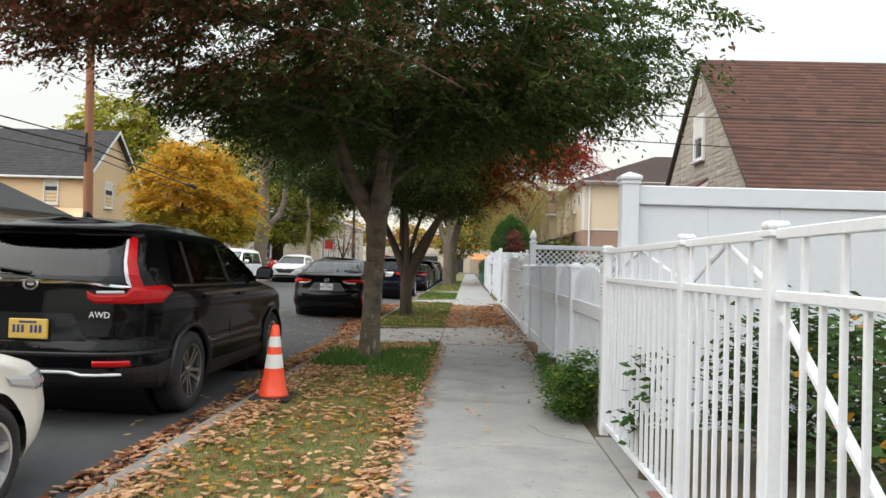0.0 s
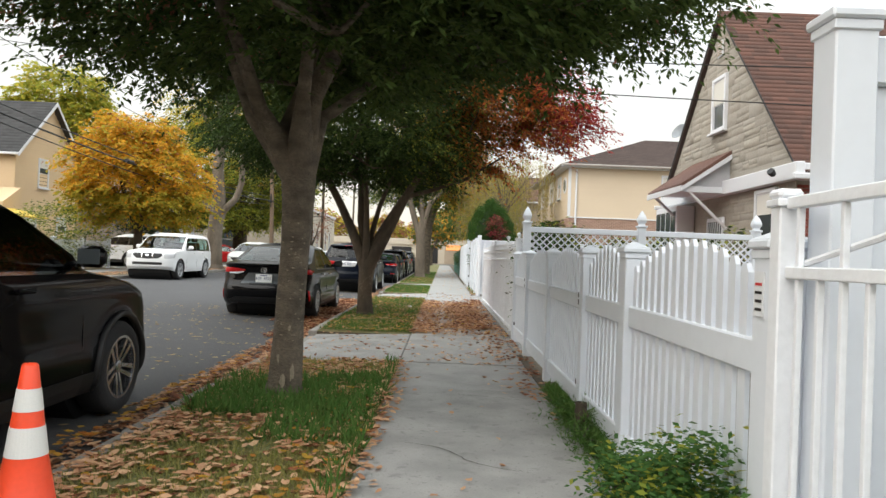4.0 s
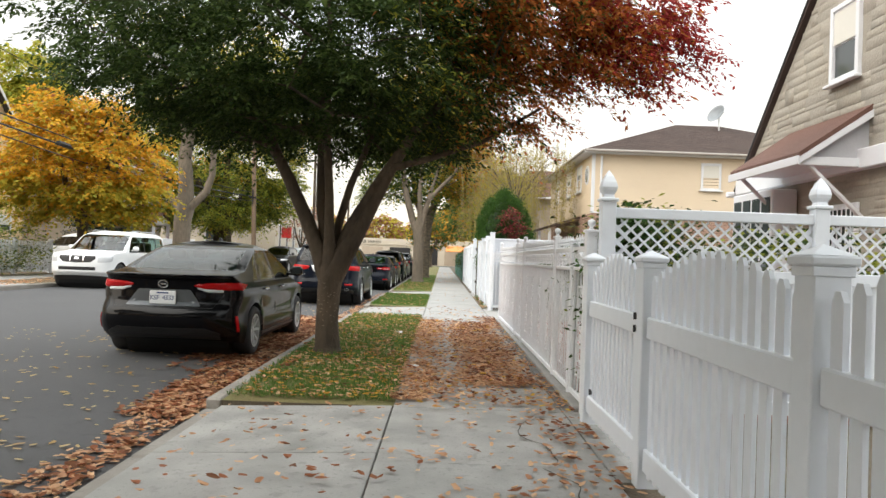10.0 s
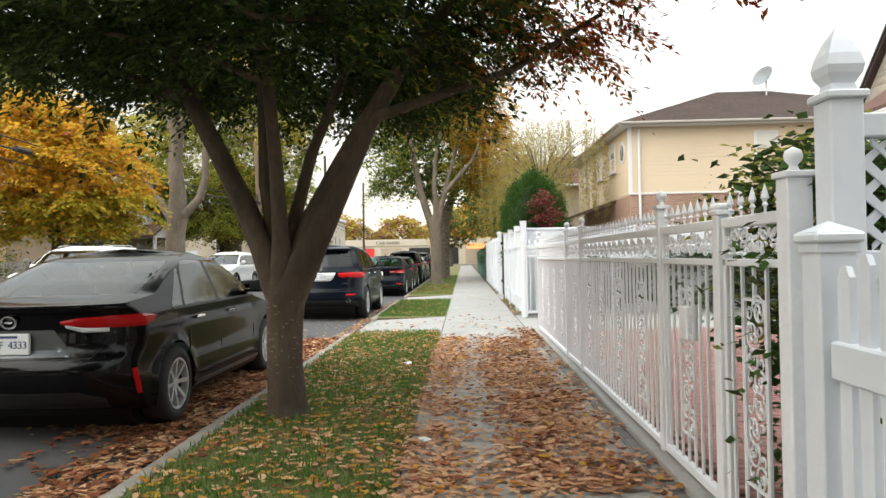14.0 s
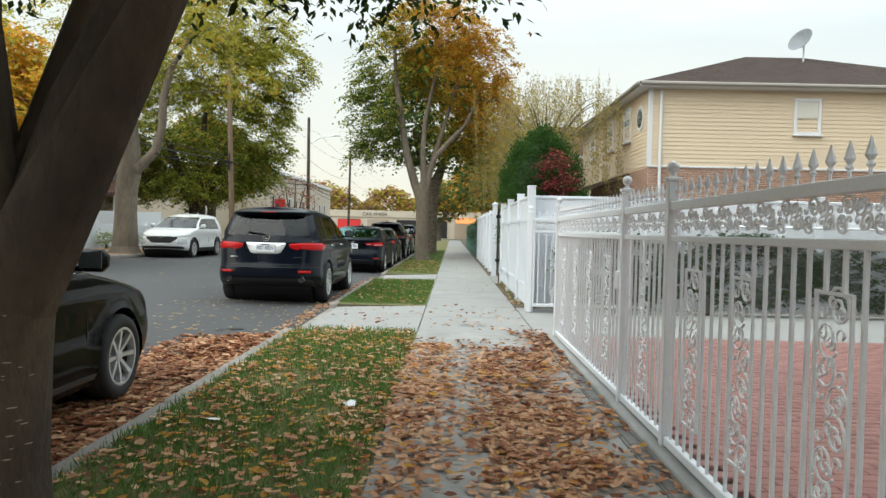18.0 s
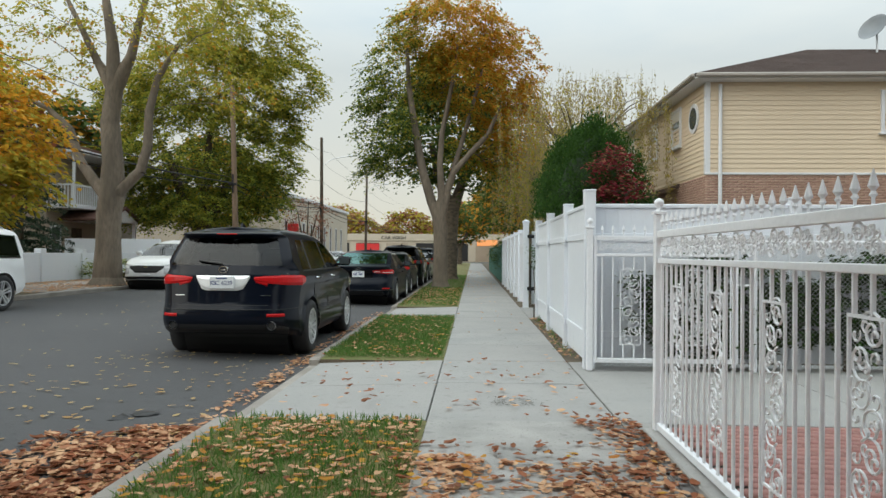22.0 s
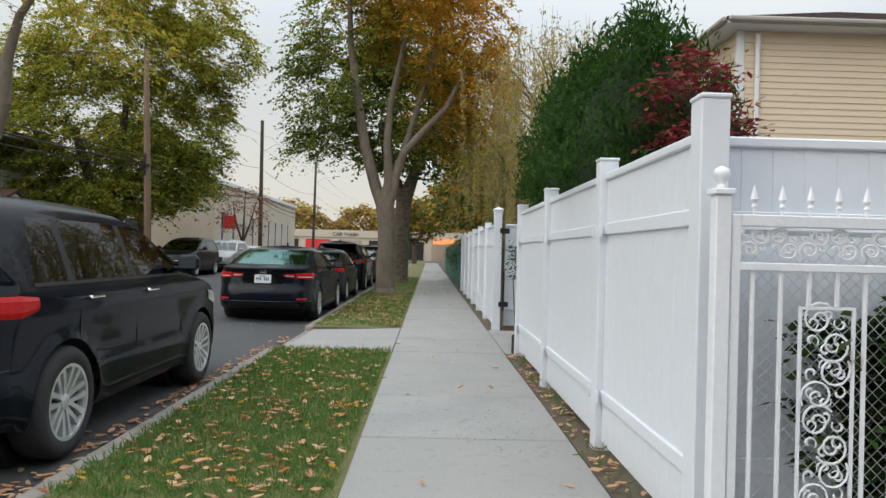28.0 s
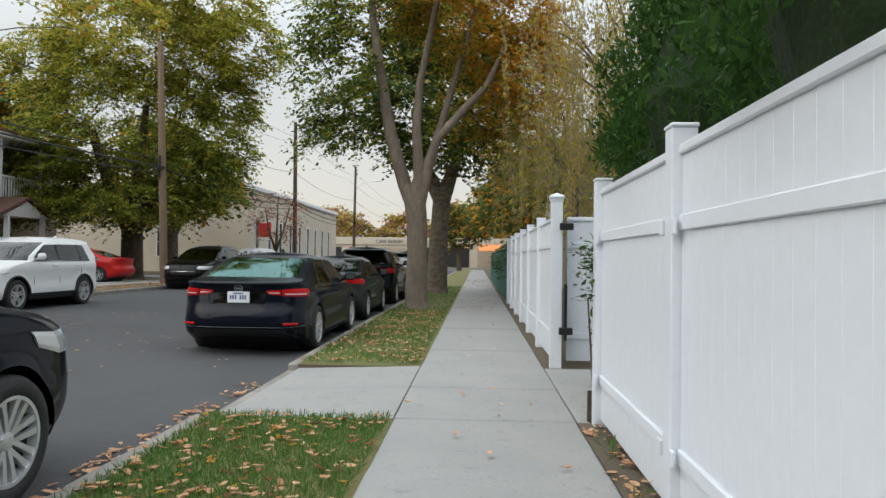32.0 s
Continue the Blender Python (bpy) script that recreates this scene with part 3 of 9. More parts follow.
verge = thing("verge", "strip of patchy grass between kerb and footway", "grass strip", kind="structure")
spans, last = [], -45.0
for a, b in APRONS + [(122, 122)]:
    spans.append((last, a))
    last = b
rng = np.random.default_rng(3)
for a, b in spans:
    ny, nx = max(2, int((b - a) / 0.35)), 7
    V, Fc = [], []
    for j in range(ny + 1):
        for i in range(nx + 1):
            edge = i in (0, nx) or j in (0, ny)
            V.append((VERGE_X + (WALK_L - VERGE_X) * i / nx, a + (b - a) * j / ny, -0.01 if edge else 0.012 + 0.02 * noise.noise((i * 0.7, (a + j * 0.35) * 0.8, 0))))
    for j in range(ny):
        for i in range(nx):
            k = j * (nx + 1) + i
            Fc.append((k, k + 1, k + nx + 2, k + nx + 1))
    link_mesh("turf", np_mesh("turf", V, Fc), LAWN, verge, smooth=True)
    part("soil_bed", box(VERGE_X, a, -0.35, WALK_L, b, -0.012), SOIL, verge)

kerb = thing("kerb", "grey concrete kerb with worn edges beside the road", "kerb", kind="structure")
kerb_me = mesh_of("kerb_stone", box(0, 0, -0.36, VERGE_X - KERB_X, 1, 0, 0.018), KERBSTONE)
y = -10.0
stops = sorted([v for ab in APRONS for v in ab])
cuts = [-10.0] + stops + [Y1]
for a, b in zip(cuts, cuts[1:]):
    low = any(abs(a - p) < 0.01 and abs(b - q) < 0.01 for p, q in APRONS)
    n = max(1, round((b - a) / 1.9))
    for i in range(n):
        s = (b - a) / n
        same("kerb_stone", kerb_me, kerb, (KERB_X + rng.uniform(-0.008, 0.008), a + i * s + 0.006, -0.085 if low else rng.uniform(-0.006, 0.004)), scale=(1, s - 0.012, 1))

pavement = thing("pavement", "pale concrete footway of square slabs with leaves along its edges", "footway", kind="structure")
bed = part("joint_bed", box(WALK_L, -45, -0.35, 1.3, 122, -0.018), JOINT, pavement)
slab_me = mesh_of("slab", box(0, 0, -0.10, 1, 1, 0, 0.006), CONCRETE)
pale_me = mesh_of("slab", box(0, 0, -0.10, 1, 1, 0, 0.006), CONCRETE_NEW)
joints = [12.15 - 1.68 * k for k in range(12, 0, -1)] + [12.15, 13.45] + [15.15 + 1.633 * k for k in range(6)] + [24.95, 26.6, 28.1, 29.6, 31.1, 32.6, 34.05, 35.5, 36.95] + [36.95 + 1.62 * k for k in range(1, 50)]
for a, b in zip(joints, joints[1:]):
    me = pale_me if a > 24 else slab_me
    same("slab", me, pavement, (WALK_L + 0.004, a + 0.007, rng.uniform(-0.005, 0.005)), scale=(WALK_R - WALK_L - 0.008, b - a - 0.014, 1))
for k, (a, b) in enumerate(APRONS):
    me = slab_me if k == 0 else pale_me
    h = (b - a) / 2
    for i in range(2):
        ob = same("slab", me, pavement, (VERGE_X, a + i * h + 0.006, -0.055), scale=(WALK_L - VERGE_X - 0.008, h - 0.012, 1))
        ob.rotation_euler = (0, -math.atan2(0.055, WALK_L - VERGE_X), 0)
crack_rng = random.Random(41)
for x, y, heading, length in ((0.78, 14.9, -1.75, 1.5), (0.62, 13.4, -1.2, 1.2), (0.2, 10.2, -0.3, 0.7), (-0.2, 8.4, 0.2, 1.1), (0.55, 6.1, -1.4, 0.8)):
    pts = [(x, y)]
    for k in range(int(length / 0.07)):
        heading += crack_rng.uniform(-0.45, 0.45)
        pts.append((pts[-1][0] + 0.07 * math.cos(heading), pts[-1][1] + 0.07 * math.sin(heading)))
    pts = [p for p in pts if WALK_L + 0.02 < p[0] < WALK_R - 0.02]
    V, Fc = [], []
    for k, (px, py) in enumerate(pts):
        w = 0.004 * crack_rng.uniform(0.5, 1.5)
        V += [(px - w, py - w * 0.4, 0.0072), (px + w, py + w * 0.4, 0.0072)]
        if k:
            Fc.append((2 * k - 2, 2 * k - 1, 2 * k + 1, 2 * k))
    link_mesh("crack", np_mesh("crack", V, Fc), JOINT, pavement, "thin branching crack in the concrete")
# margin between slabs and fences
margin = thing("margin", "narrow strip of dirt and old concrete along the fences", "margin", kind="structure")
for a, b, m, z in ((-10, 5.8, CONCRETE, 0.0), (5.8, 13.2, SOIL, -0.006), (13.2, 24.95, CONCRETE, -0.003), (28.1, 34.05, SOIL, -0.004), (36.95, 110, SOIL, -0.004)):
    part("strip", box(WALK_R + 0.006, a, -0.2, 1.34, b, z, 0.004), m, margin)
part("brick_edging", box(1.13, -10, -0.15, 1.34, 4.4, 0.012, 0.006), PAVER, margin, "row of worn red edging bricks")

blocks = thing("edging", "row of dark grey blocks between footway and iron fence", "edging", kind="structure")
block_me = mesh_of("block", box(0, 0, -0.06, 0.105, 0.194, 0.0, 0.006), material("grey_block", (0.17, 0.165, 0.16), 0.9, big=0.5, big_scale=3, fine=0.3, bump=0.4, rand=0.7, island_tint=(0.25, 0.24, 0.23)))
for k in range(47):
    same("block", block_me, blocks, (1.072 + rng.uniform(-0.003, 0.003), 15.25 + k * 0.2, 0.006 + rng.uniform(-0.003, 0.004)))

# ground behind the fences
yard = thing("yard_ground", "bare soil and rough grass of the front yards", "yard", kind="structure")
part("soil", box(1.34, -45, -0.35, 40, 15.1, -0.02), SOIL, yard)
part("soil", box(1.34, 28.3, -0.35, 40, 34.05, -0.02), SOIL, yard)
part("soil", box(1.34, 36.95, -0.35, 40, 121, -0.02), SOIL, yard)
drive = thing("driveway", "pale concrete driveway crossing to the open gate", "driveway", kind="structure")
for (a, b) in APRONS[1:]:
    for i in range(4):
        same("slab", pale_me, drive, (WALK_R + 0.01 + i * 2.2, a + 0.006, 0.0), scale=(2.19, (b - a) - 0.012, 1))
part("base", box(1.3, 24.9, -0.35, 12, 28.3, -0.10), JOINT, drive)
part("base", box(1.3, 34.0, -0.35, 12, 37.0, -0.10), JOINT, drive)

# far side of the street
far = thing("far_pavement", "leaf-strewn verge and pale footway across the street", "footway", kind="structure")
FZ = 0.13
part("kerb", box(FAR_KERB - 0.15, -45, -0.36, FAR_KERB, 122, FZ, 0.02), KERBSTONE, far)
part("verge", box(FAR_KERB - 1.9, -45, -0.36, FAR_KERB - 0.15, 122, FZ - 0.004), FAR_EARTH, far)
part("walk", box(FAR_KERB - 3.5, -45, -0.36, FAR_KERB - 1.9, 122, FZ), CONCRETE, far)
part("yard", box(-120, -45, -0.36, FAR_KERB - 3.5, 122, FZ - 0.01), FAR_EARTH, far)
part("yard", box(-120, 134, -0.36, 120, 300, -0.05), FAR_EARTH, far)
for a, b in ((26.5, 29.8), (39.0, 42.5), (57.2, 60.8), (66, 70)):
    part("driveway", box(FAR_KERB - 8, a, -0.3, FAR_KERB - 0.1, b, FZ + 0.006), CONCRETE, far)

# ---- fences ----


def vinyl_post(fence, x, y, h, w=0.13, cap="flat"):
    """A hollow-looking vinyl post with a moulded cap."""
    ob = part("post", box(x - w / 2, y - w / 2, -0.05, x + w / 2, y + w / 2, h, 0.006), VINYL, fence)
    o = w / 2
    if cap == "plain":
        bm = box(x - o - 0.006, y - o - 0.006, h, x + o + 0.006, y + o + 0.006, h + 0.022, 0.006)
    elif cap == "flat":
        bm = box(x - o - 0.02, y - o - 0.02, h, x + o + 0.02, y + o + 0.02, h + 0.035, 0.008)
        v = [bm.verts.new(p) for p in ((x - o - 0.012, y - o - 0.012, h + 0.036), (x + o + 0.012, y - o - 0.012, h + 0.036), (x + o + 0.012, y + o + 0.012, h + 0.036), (x - o - 0.012, y + o + 0.012, h + 0.036), (x, y, h + 0.075))]
        for a, b in ((0, 1), (1, 2), (2, 3), (3, 0)):
            bm.faces.new((v[a], v[b], v[4]))
        box(x - o - 0.008, y - o - 0.008, h - 0.035, x + o + 0.008, y + o + 0.008, h, 0.004, bm)
    else:
        bm = box(x - o - 0.016, y - o - 0.016, h, x + o + 0.016, y + o + 0.016, h + 0.03, 0.006)
        lathe([(0.052 * w / 0.13, 0.03), (0.044 * w / 0.13, 0.06), (0.064 * w / 0.13, 0.095), (0.070 * w / 0.13, 0.125), (0.060 * w / 0.13, 0.17), (0.036 * w / 0.13, 0.225), (0.004, 0.275)], 4, (x, y, h), bm)
    part("cap", bm, VINYL, ob)
    return ob


def picket_mesh(h, w=0.070, t=0.02):
    bm = prism([(-w / 2, 0.07), (w / 2, 0.07), (w / 2, h - 0.035), (w * 0.22, h), (-w * 0.22, h), (-w / 2, h - 0.035)], "x", -t / 2, t / 2)
    return mesh_of("picket", bm, VINYL)


PICKETS = {}


def picket_run(fence, x, a, b, low=1.26, high=1.42, step=0.118):
    """Pickets between two posts with an arched top, on three rails."""
    n = max(2, round((b - a - 0.03) / step))
    s = (b - a) / n
    for i in range(n):
        f = (i + 0.5) / n
        h = round(low + (high - low) * math.sin(math.pi * f), 2)
        if h not in PICKETS:
            PICKETS[h] = picket_mesh(h)
        same("picket", PICKETS[h], fence, (x, a + (i + 0.5) * s, 0.0))
    for z0, z1, d in ((0.10, 0.24, 0.03), (0.90, 1.03, 0.03)):
        part("rail", box(x - d, a, z0, x + d, b, z1, 0.008), VINYL, fence)


def hinge(fence, x, y, z):
    bm = box(x - 0.010, y - 0.032, z - 0.017, x, y + 0.032, z + 0.017, 0.004)
    tube([(x - 0.012, y, z - 0.022), (x - 0.012, y, z + 0.022)], 0.009, 8, bm)
    part("hinge", bm, IRON_BLACK, fence, "black metal latch")


PX = 1.20
picket = thing("picket_fence", "white vinyl picket fence with arched tops and square capped posts", "fence", at=(0, 0, 0))
for yy in (6.05, 7.98, 9.30, 11.2, 13.15, 14.80):
    vinyl_post(picket, PX + 0.01, yy, 1.36)
for a, b in ((6.12, 7.91), (8.05, 9.23), (9.37, 11.13), (11.27, 13.08), (13.22, 14.73)):
    picket_run(picket, PX, a, b)
for yy, z in ((9.42, 1.02), (9.42, 0.96), (9.42, 0.3), (13.3, 1.02), (13.3, 0.94), (14.55, 0.3)):
    hinge(picket, PX - 0.03, yy, z)
part("notice", box(PX - 0.062, 6.02, 1.12, PX - 0.056, 6.09, 1.28), PLATE_WHITE, picket, "small grey and red notice")
for k in range(4):
    part("notice_line", box(PX - 0.064, 6.03, 1.14 + k * 0.03, PX - 0.0625, 6.08, 1.15 + k * 0.03), IRON_BLACK if k < 3 else SIGN_RED, picket)

# tall vinyl screen across the yard line
screen = thing("vinyl_fence", "tall white vinyl privacy screen with smooth panels", "fence")
vinyl_post(screen, 1.31, 5.86, 2.10, 0.14)
vinyl_post(screen, 3.75, 5.86, 2.10, 0.14)
vinyl_post(screen, 6.2, 5.86, 2.10, 0.14)
for a, b in ((1.38, 3.68), (3.82, 6.13)):
    part("rail", box(a, 5.82, 1.90, b, 5.90, 2.06, 0.008), VINYL, screen)
    part("rail", box(a, 5.82, 0.08, b, 5.90, 0.24, 0.008), VINYL, screen)
    n = 4
    for i in range(n):
        s = (b - a) / n
        part("board", box(a + i * s + 0.0005, 5.845, 0.24, a + (i + 1) * s - 0.0015, 5.875, 1.90, 0.004), VINYL, screen)

# lattice-topped fence across the next yard line
lattice = thing("lattice_fence", "white vinyl fence with a diagonal lattice top and pointed posts", "fence")
LYY = 15.0
posts = [1.36, 3.22, 5.08, 6.94, 8.8]
for px in posts:
    vinyl_post(lattice, px, LYY, 1.89, 0.125, "gothic")
for a, b in zip(posts, posts[1:]):
    a, b = a + 0.063, b - 0.063
    for z0, z1 in ((0.08, 0.2), (1.22, 1.33), (1.75, 1.84)):
        part("rail", box(a, LYY - 0.035, z0, b, LYY + 0.035, z1, 0.006), VINYL, lattice)
    for i in range(10):
        s = (b - a) / 10
        part("board", box(a + i * s + 0.0015, LYY - 0.012, 0.2, a + (i + 1) * s - 0.0015, LYY + 0.012, 1.22, 0.003), VINYL, lattice)
    z0, z1, w = 1.33, 1.75, 0.036
    h = z1 - z0
    for sgn in (1, -1):
        u = a - h
        while u < b:
            p, q = u, u + h
            lo, hi = max(p, a), min(q, b)
            if hi - lo > 0.03:
                pts = []
                for t, off in ((lo, -w * 0.7), (hi, -w * 0.7), (hi, w * 0.7), (lo, w * 0.7)):
                    zz = z0 + (t - p) if sgn > 0 else z1 - (t - p)
                    pts.append((t, min(max(zz + off, z0), z1)))
                dy = 0.004 * sgn
                part("lath", prism(pts, "y", LYY - 0.006 + dy, LYY + 0.004 + dy), VINYL, lattice)
            u += 0.118

# ---- ironwork ----
BAR = {}


def bar(parent, x, y, z0, z1, w=0.016, axis="y"):
    key = (round(z1 - z0, 2), w)
    if key not in BAR:
        BAR[key] = mesh_of("bar", box(-w / 2, -w / 2, 0, w / 2, w / 2, z1 - z0, 0.002), IRON_WHITE)
    return same("bar", BAR[key], parent, (x, y, z0))


def iron_post(parent, x, y, h, w=0.066, ball=True):
    bm = box(x - w / 2, y - w / 2, -0.03, x + w / 2, y + w / 2, h - 0.10, 0.005)
    box(x - w / 2 - 0.012, y - w / 2 - 0.012, h - 0.10, x + w / 2 + 0.012, y + w / 2 + 0.012, h - 0.075, 0.004, bm)
    ob = part("post", bm, IRON_WHITE, parent)
    if ball:
        part("finial", lathe([(0.030, -0.078), (0.018, -0.06), (0.015, -0.05), (0.032, -0.032), (0.036, -0.012), (0.030, 0.008), (0.004, 0.022)], 10, (x, y, h)), IRON_WHITE, ob, smooth=True)
    else:
        part("finial", box(x - w / 2 - 0.008, y - w / 2 - 0.008, h - 0.074, x + w / 2 + 0.008, y + w / 2 + 0.008, h - 0.04, 0.012), IRON_WHITE, ob)
    return ob


def spiral(cx, cz, r0, r1, a0, turns, n=18):
    return [(cx + (r0 + (r1 - r0) * i / n) * math.cos(a0 + turns * math.tau * i / n), cz + (r0 + (r1 - r0) * i / n) * math.sin(a0 + turns * math.tau * i / n)) for i in range(n + 1)]


def scroll_cell(bm, u, v, size, flip, r=0.0054):
    """One S-shaped tendril with small curling leaves, in the plane y = 0 (u across, v up)."""
    for cu, cv, a0, tn in ((u - 0.16 * size * flip, v + 0.26 * size, 0.6, 1.6 * flip), (u + 0.16 * size * flip, v - 0.26 * size, 3.7, 1.6 * flip)):
        tube([(p, 0, q) for p, q in spiral(cu, cv, 0.36 * size, 0.04 * size, a0, tn, 20)], r, 5, bm)
    for k in range(6):
        an = 0.5 + k * 1.05
        cu, cv = u + 0.33 * size * math.cos(an), v + 0.36 * size * math.sin(an)
        tube([(p, 0.003, q) for p, q in spiral(cu, cv, 0.15 * size, 0.05 * size, an + 2.0, 0.8 * flip, 7)], [r * (0.5 + 0.12 * i if i < 5 else 1.5 - 0.25 * (i - 4)) for i in range(8)], 5, bm)


def scroll_panel_mesh(w, h, cells, name="scroll_panel"):
    bm = bmesh.new()
    t = 0.012
    if h > w:
        box(0, -t / 2, 0, t, t / 2, h, 0, bm)
        box(w - t, -t / 2, 0, w, t / 2, h, 0, bm)
        box(t, -t / 2, h - t, w - t, t / 2, h, 0, bm)
        box(t, -t / 2, 0, w - t, t / 2, t, 0, bm)
    for i in range(cells):
        if h > w:
            scroll_cell(bm, w / 2, (i + 0.5) * h / cells, min(w, h / cells) * 0.98, 1 if i % 2 else -1)
        else:
            scroll_cell(bm, (i + 0.5) * w / cells, h / 2, min(h, w / cells) * 0.98, 1 if i % 2 else -1)
    return mesh_of(name, bm, IRON_WHITE)


PANEL_V = scroll_panel_mesh(0.24, 0.86, 4)
PANEL_H = scroll_panel_mesh(0.44, 0.165, 4, "scroll_band")
SPEAR = mesh_of("spear", lathe([(0.006, 0), (0.006, 0.025), (0.014, 0.035), (0.007, 0.048), (0.018, 0.065), (0.010, 0.095), (0.002, 0.125)], 6), IRON_WHITE)


def iron_run(parent, a, b, panels=(), top=1.50, step=0.118, spears=True, band=True):
    """Ornamental panel along local x from a to b at y = 0: rails, bars, scroll band, spears, and tall scroll panels at the given places."""
    for z0, z1, d in ((0.06, 0.11, 0.022), (top - 0.235, top - 0.20, 0.02), (top - 0.05, top, 0.024)):
        part("rail", box(a, -d, z0, b, d, z1, 0.004), IRON_WHITE, parent)
    n = max(2, round((b - a) / step))
    s = (b - a) / n
    for i in range(n):
        u = a + (i + 0.5) * s
        inside = [p for p in panels if p < u < p + 0.24]
        if inside:
            bar(parent, u, 0, 0.10, 0.26)
            bar(parent, u, 0, 1.12, top - 0.235)
        else:
            bar(parent, u, 0, 0.10, top - 0.235)
        if spears:
            same("spear", SPEAR, parent, (u, 0, top))
    for p in panels:
        same("scroll_panel", PANEL_V, parent, (p, 0, 0.26))["kind"] = "stuff"
    if band:
        m = max(1, round((b - a) / 0.45))
        for i in range(m):
            o = same("scroll_band", PANEL_H, parent, (a + i * (b - a) / m, 0, top - 0.20), scale=((b - a) / m / 0.45, 1, 1))
            o["kind"] = "stuff"


# plain iron fence of the first yard
FXA = 1.16
iron_a = thing("iron_fence", "white painted iron fence with square bars and a double top rail", "fence", at=(FXA, 0, 0), rz=90)
for yy in (-6.2, -3.3, -0.6, 1.2, 2.71, 3.81, 5.92):
    iron_post(iron_a, yy, 0, 1.60, 0.07, ball=False)
for a, b in ((-6.16, -3.34), (-3.26, -0.64), (-0.56, 1.16), (1.24, 2.67), (2.75, 3.77), (3.85, 5.88)):
    for z0, z1 in ((0.07, 0.11), (1.26, 1.30), (1.49, 1.53)):
        part("rail", box(a, -0.018, z0, b, 0.018, z1, 0.004), IRON_WHITE, iron_a)
    n = round((b - a) / 0.125)
    for i in range(n):
        u = a + (i + 0.5) * (b - a) / n
        bar(iron_a, u, 0, 0.11, 1.49 if i % 2 else 1.27, 0.02)
for a, b in ((2.75, 3.77), (3.85, 5.88)):
    for p, q in (((a, 1.30), ((a + b) / 2, 1.49)), (((a + b) / 2, 1.49), (b, 1.30))):
        part("brace", tube([(p[0], -0.02, p[1]), (q[0], -0.02, q[1])], 0.011, 6), IRON_WHITE, iron_a)
part("brace", tube([(2.67, -0.02, 1.2), (1.24, -0.02, 0.12)], 0.018, 6), IRON_WHITE, iron_a, "diagonal gate brace")

# ornamental iron fence of the paved yard
FXB = 1.25
iron_b = thing("iron_fence", "white ornamental iron fence with spear tops and scrollwork panels", "fence", at=(FXB, 0, 0), rz=90)
for yy, w in ((15.13, 0.10), (15.91, 0.07), (16.98, 0.066), (20.12, 0.066), (21.22, 0.066), (24.55, 0.066)):
    iron_post(iron_b, yy, 0, 1.72 if yy != 15.91 else 1.62, w, ball=yy != 15.91)
iron_run(iron_b, 17.02, 20.08, (17.45, 18.2, 18.95, 19.6))
iron_run(iron_b, 20.16, 21.18, (20.55,))
iron_run(iron_b, 21.26, 24.51, (21.7, 22.45, 23.2, 23.95))
part("lock_box", box(21.3, -0.05, 0.88, 21.42, 0.03, 1.02, 0.008), IRON_WHITE, iron_b)
part("latch_bar", tube([(16.85, -0.05, 0.95), (17.1, -0.05, 0.95)], 0.012, 6), IRON_WHITE, iron_b)
plinth = part("plinth", box(15.2, -0.06, -0.1, 24.6, 0.10, 0.05, 0.01), CONCRETE, iron_b, "low concrete plinth under the bars")
side_gate = thing("iron_gate", "white iron side gate filled with scrollwork, a dark shrub behind it", "gate", at=(FXB, 0, 0), rz=90)
iron_run(side_gate, 15.20, 15.86, (15.41,), step=0.13)
iron_run(side_gate, 15.97, 16.93, (16.38,), step=0.115)
for px in (15.215, 15.845, 15.985, 16.915):
    part("stile", box(px - 0.018, -0.02, 0.06, px + 0.018, 0.02, 1.5, 0.004), IRON_WHITE, side_gate)
part("lock_case", box(16.44, -0.045, 0.82, 16.56, 0.025, 1.02, 0.008), IRON_WHITE, side_gate)
part("lever", tube([(16.50, -0.045, 0.93), (16.50, -0.09, 0.93), (16.60, -0.09, 0.93)], 0.010, 6), BRIGHT, side_gate)

# open driveway gate leaf standing across the view
leaf = thing("iron_gate", "open white iron gate leaf with spears and two scrollwork panels", "gate", at=(0, 27.42, 0.04))
iron_post(leaf, 1.22, 0, 1.68)
iron_run(leaf, 1.30, 2.86, (1.56, 2.30))
for px in (1.28, 2.86):
    part("stile", box(px - 0.02, -0.02, 0.06, px + 0.02, 0.02, 1.5, 0.004), IRON_WHITE, leaf)
part("bolt", tube([(2.87, -0.03, 0.95), (3.0, -0.03, 0.95)], 0.012, 6), IRON_WHITE, leaf)

# chain link netting on the boundary behind the gate
net = thing("chain_link_fence", "grey chain-link netting on a white frame along the driveway", "fence", at=(0, 27.5, 0))
bm = bmesh.new()
a, b, h, p = 1.35, 7.6, 1.42, 0.055
for sgn in (1, -1):
    u = a - h
    while u < b:
        lo, hi = max(u, a), min(u + h, b)
        if hi - lo > 0.05:
            z0, z1 = (lo - u, hi - u) if sgn > 0 else (h - (lo - u), h - (hi - u))
            tube([(lo, 0.002 * sgn, 0.05 + z0), (hi, 0.002 * sgn, 0.05 + z1)], 0.0022, 3, bm, cap=False)
        u += p
tagged(part("netting", bm, ALLOY, net), kind="stuff")
for px in (3.1, 5.3, 7.5):
    part("post", tube([(px, 0, 0), (px, 0, 1.5)], 0.028, 8), IRON_WHITE, net)
part("rail", tube([(1.35, 0, 1.48), (7.5, 0, 1.48)], 0.02, 8), IRON_WHITE, net)


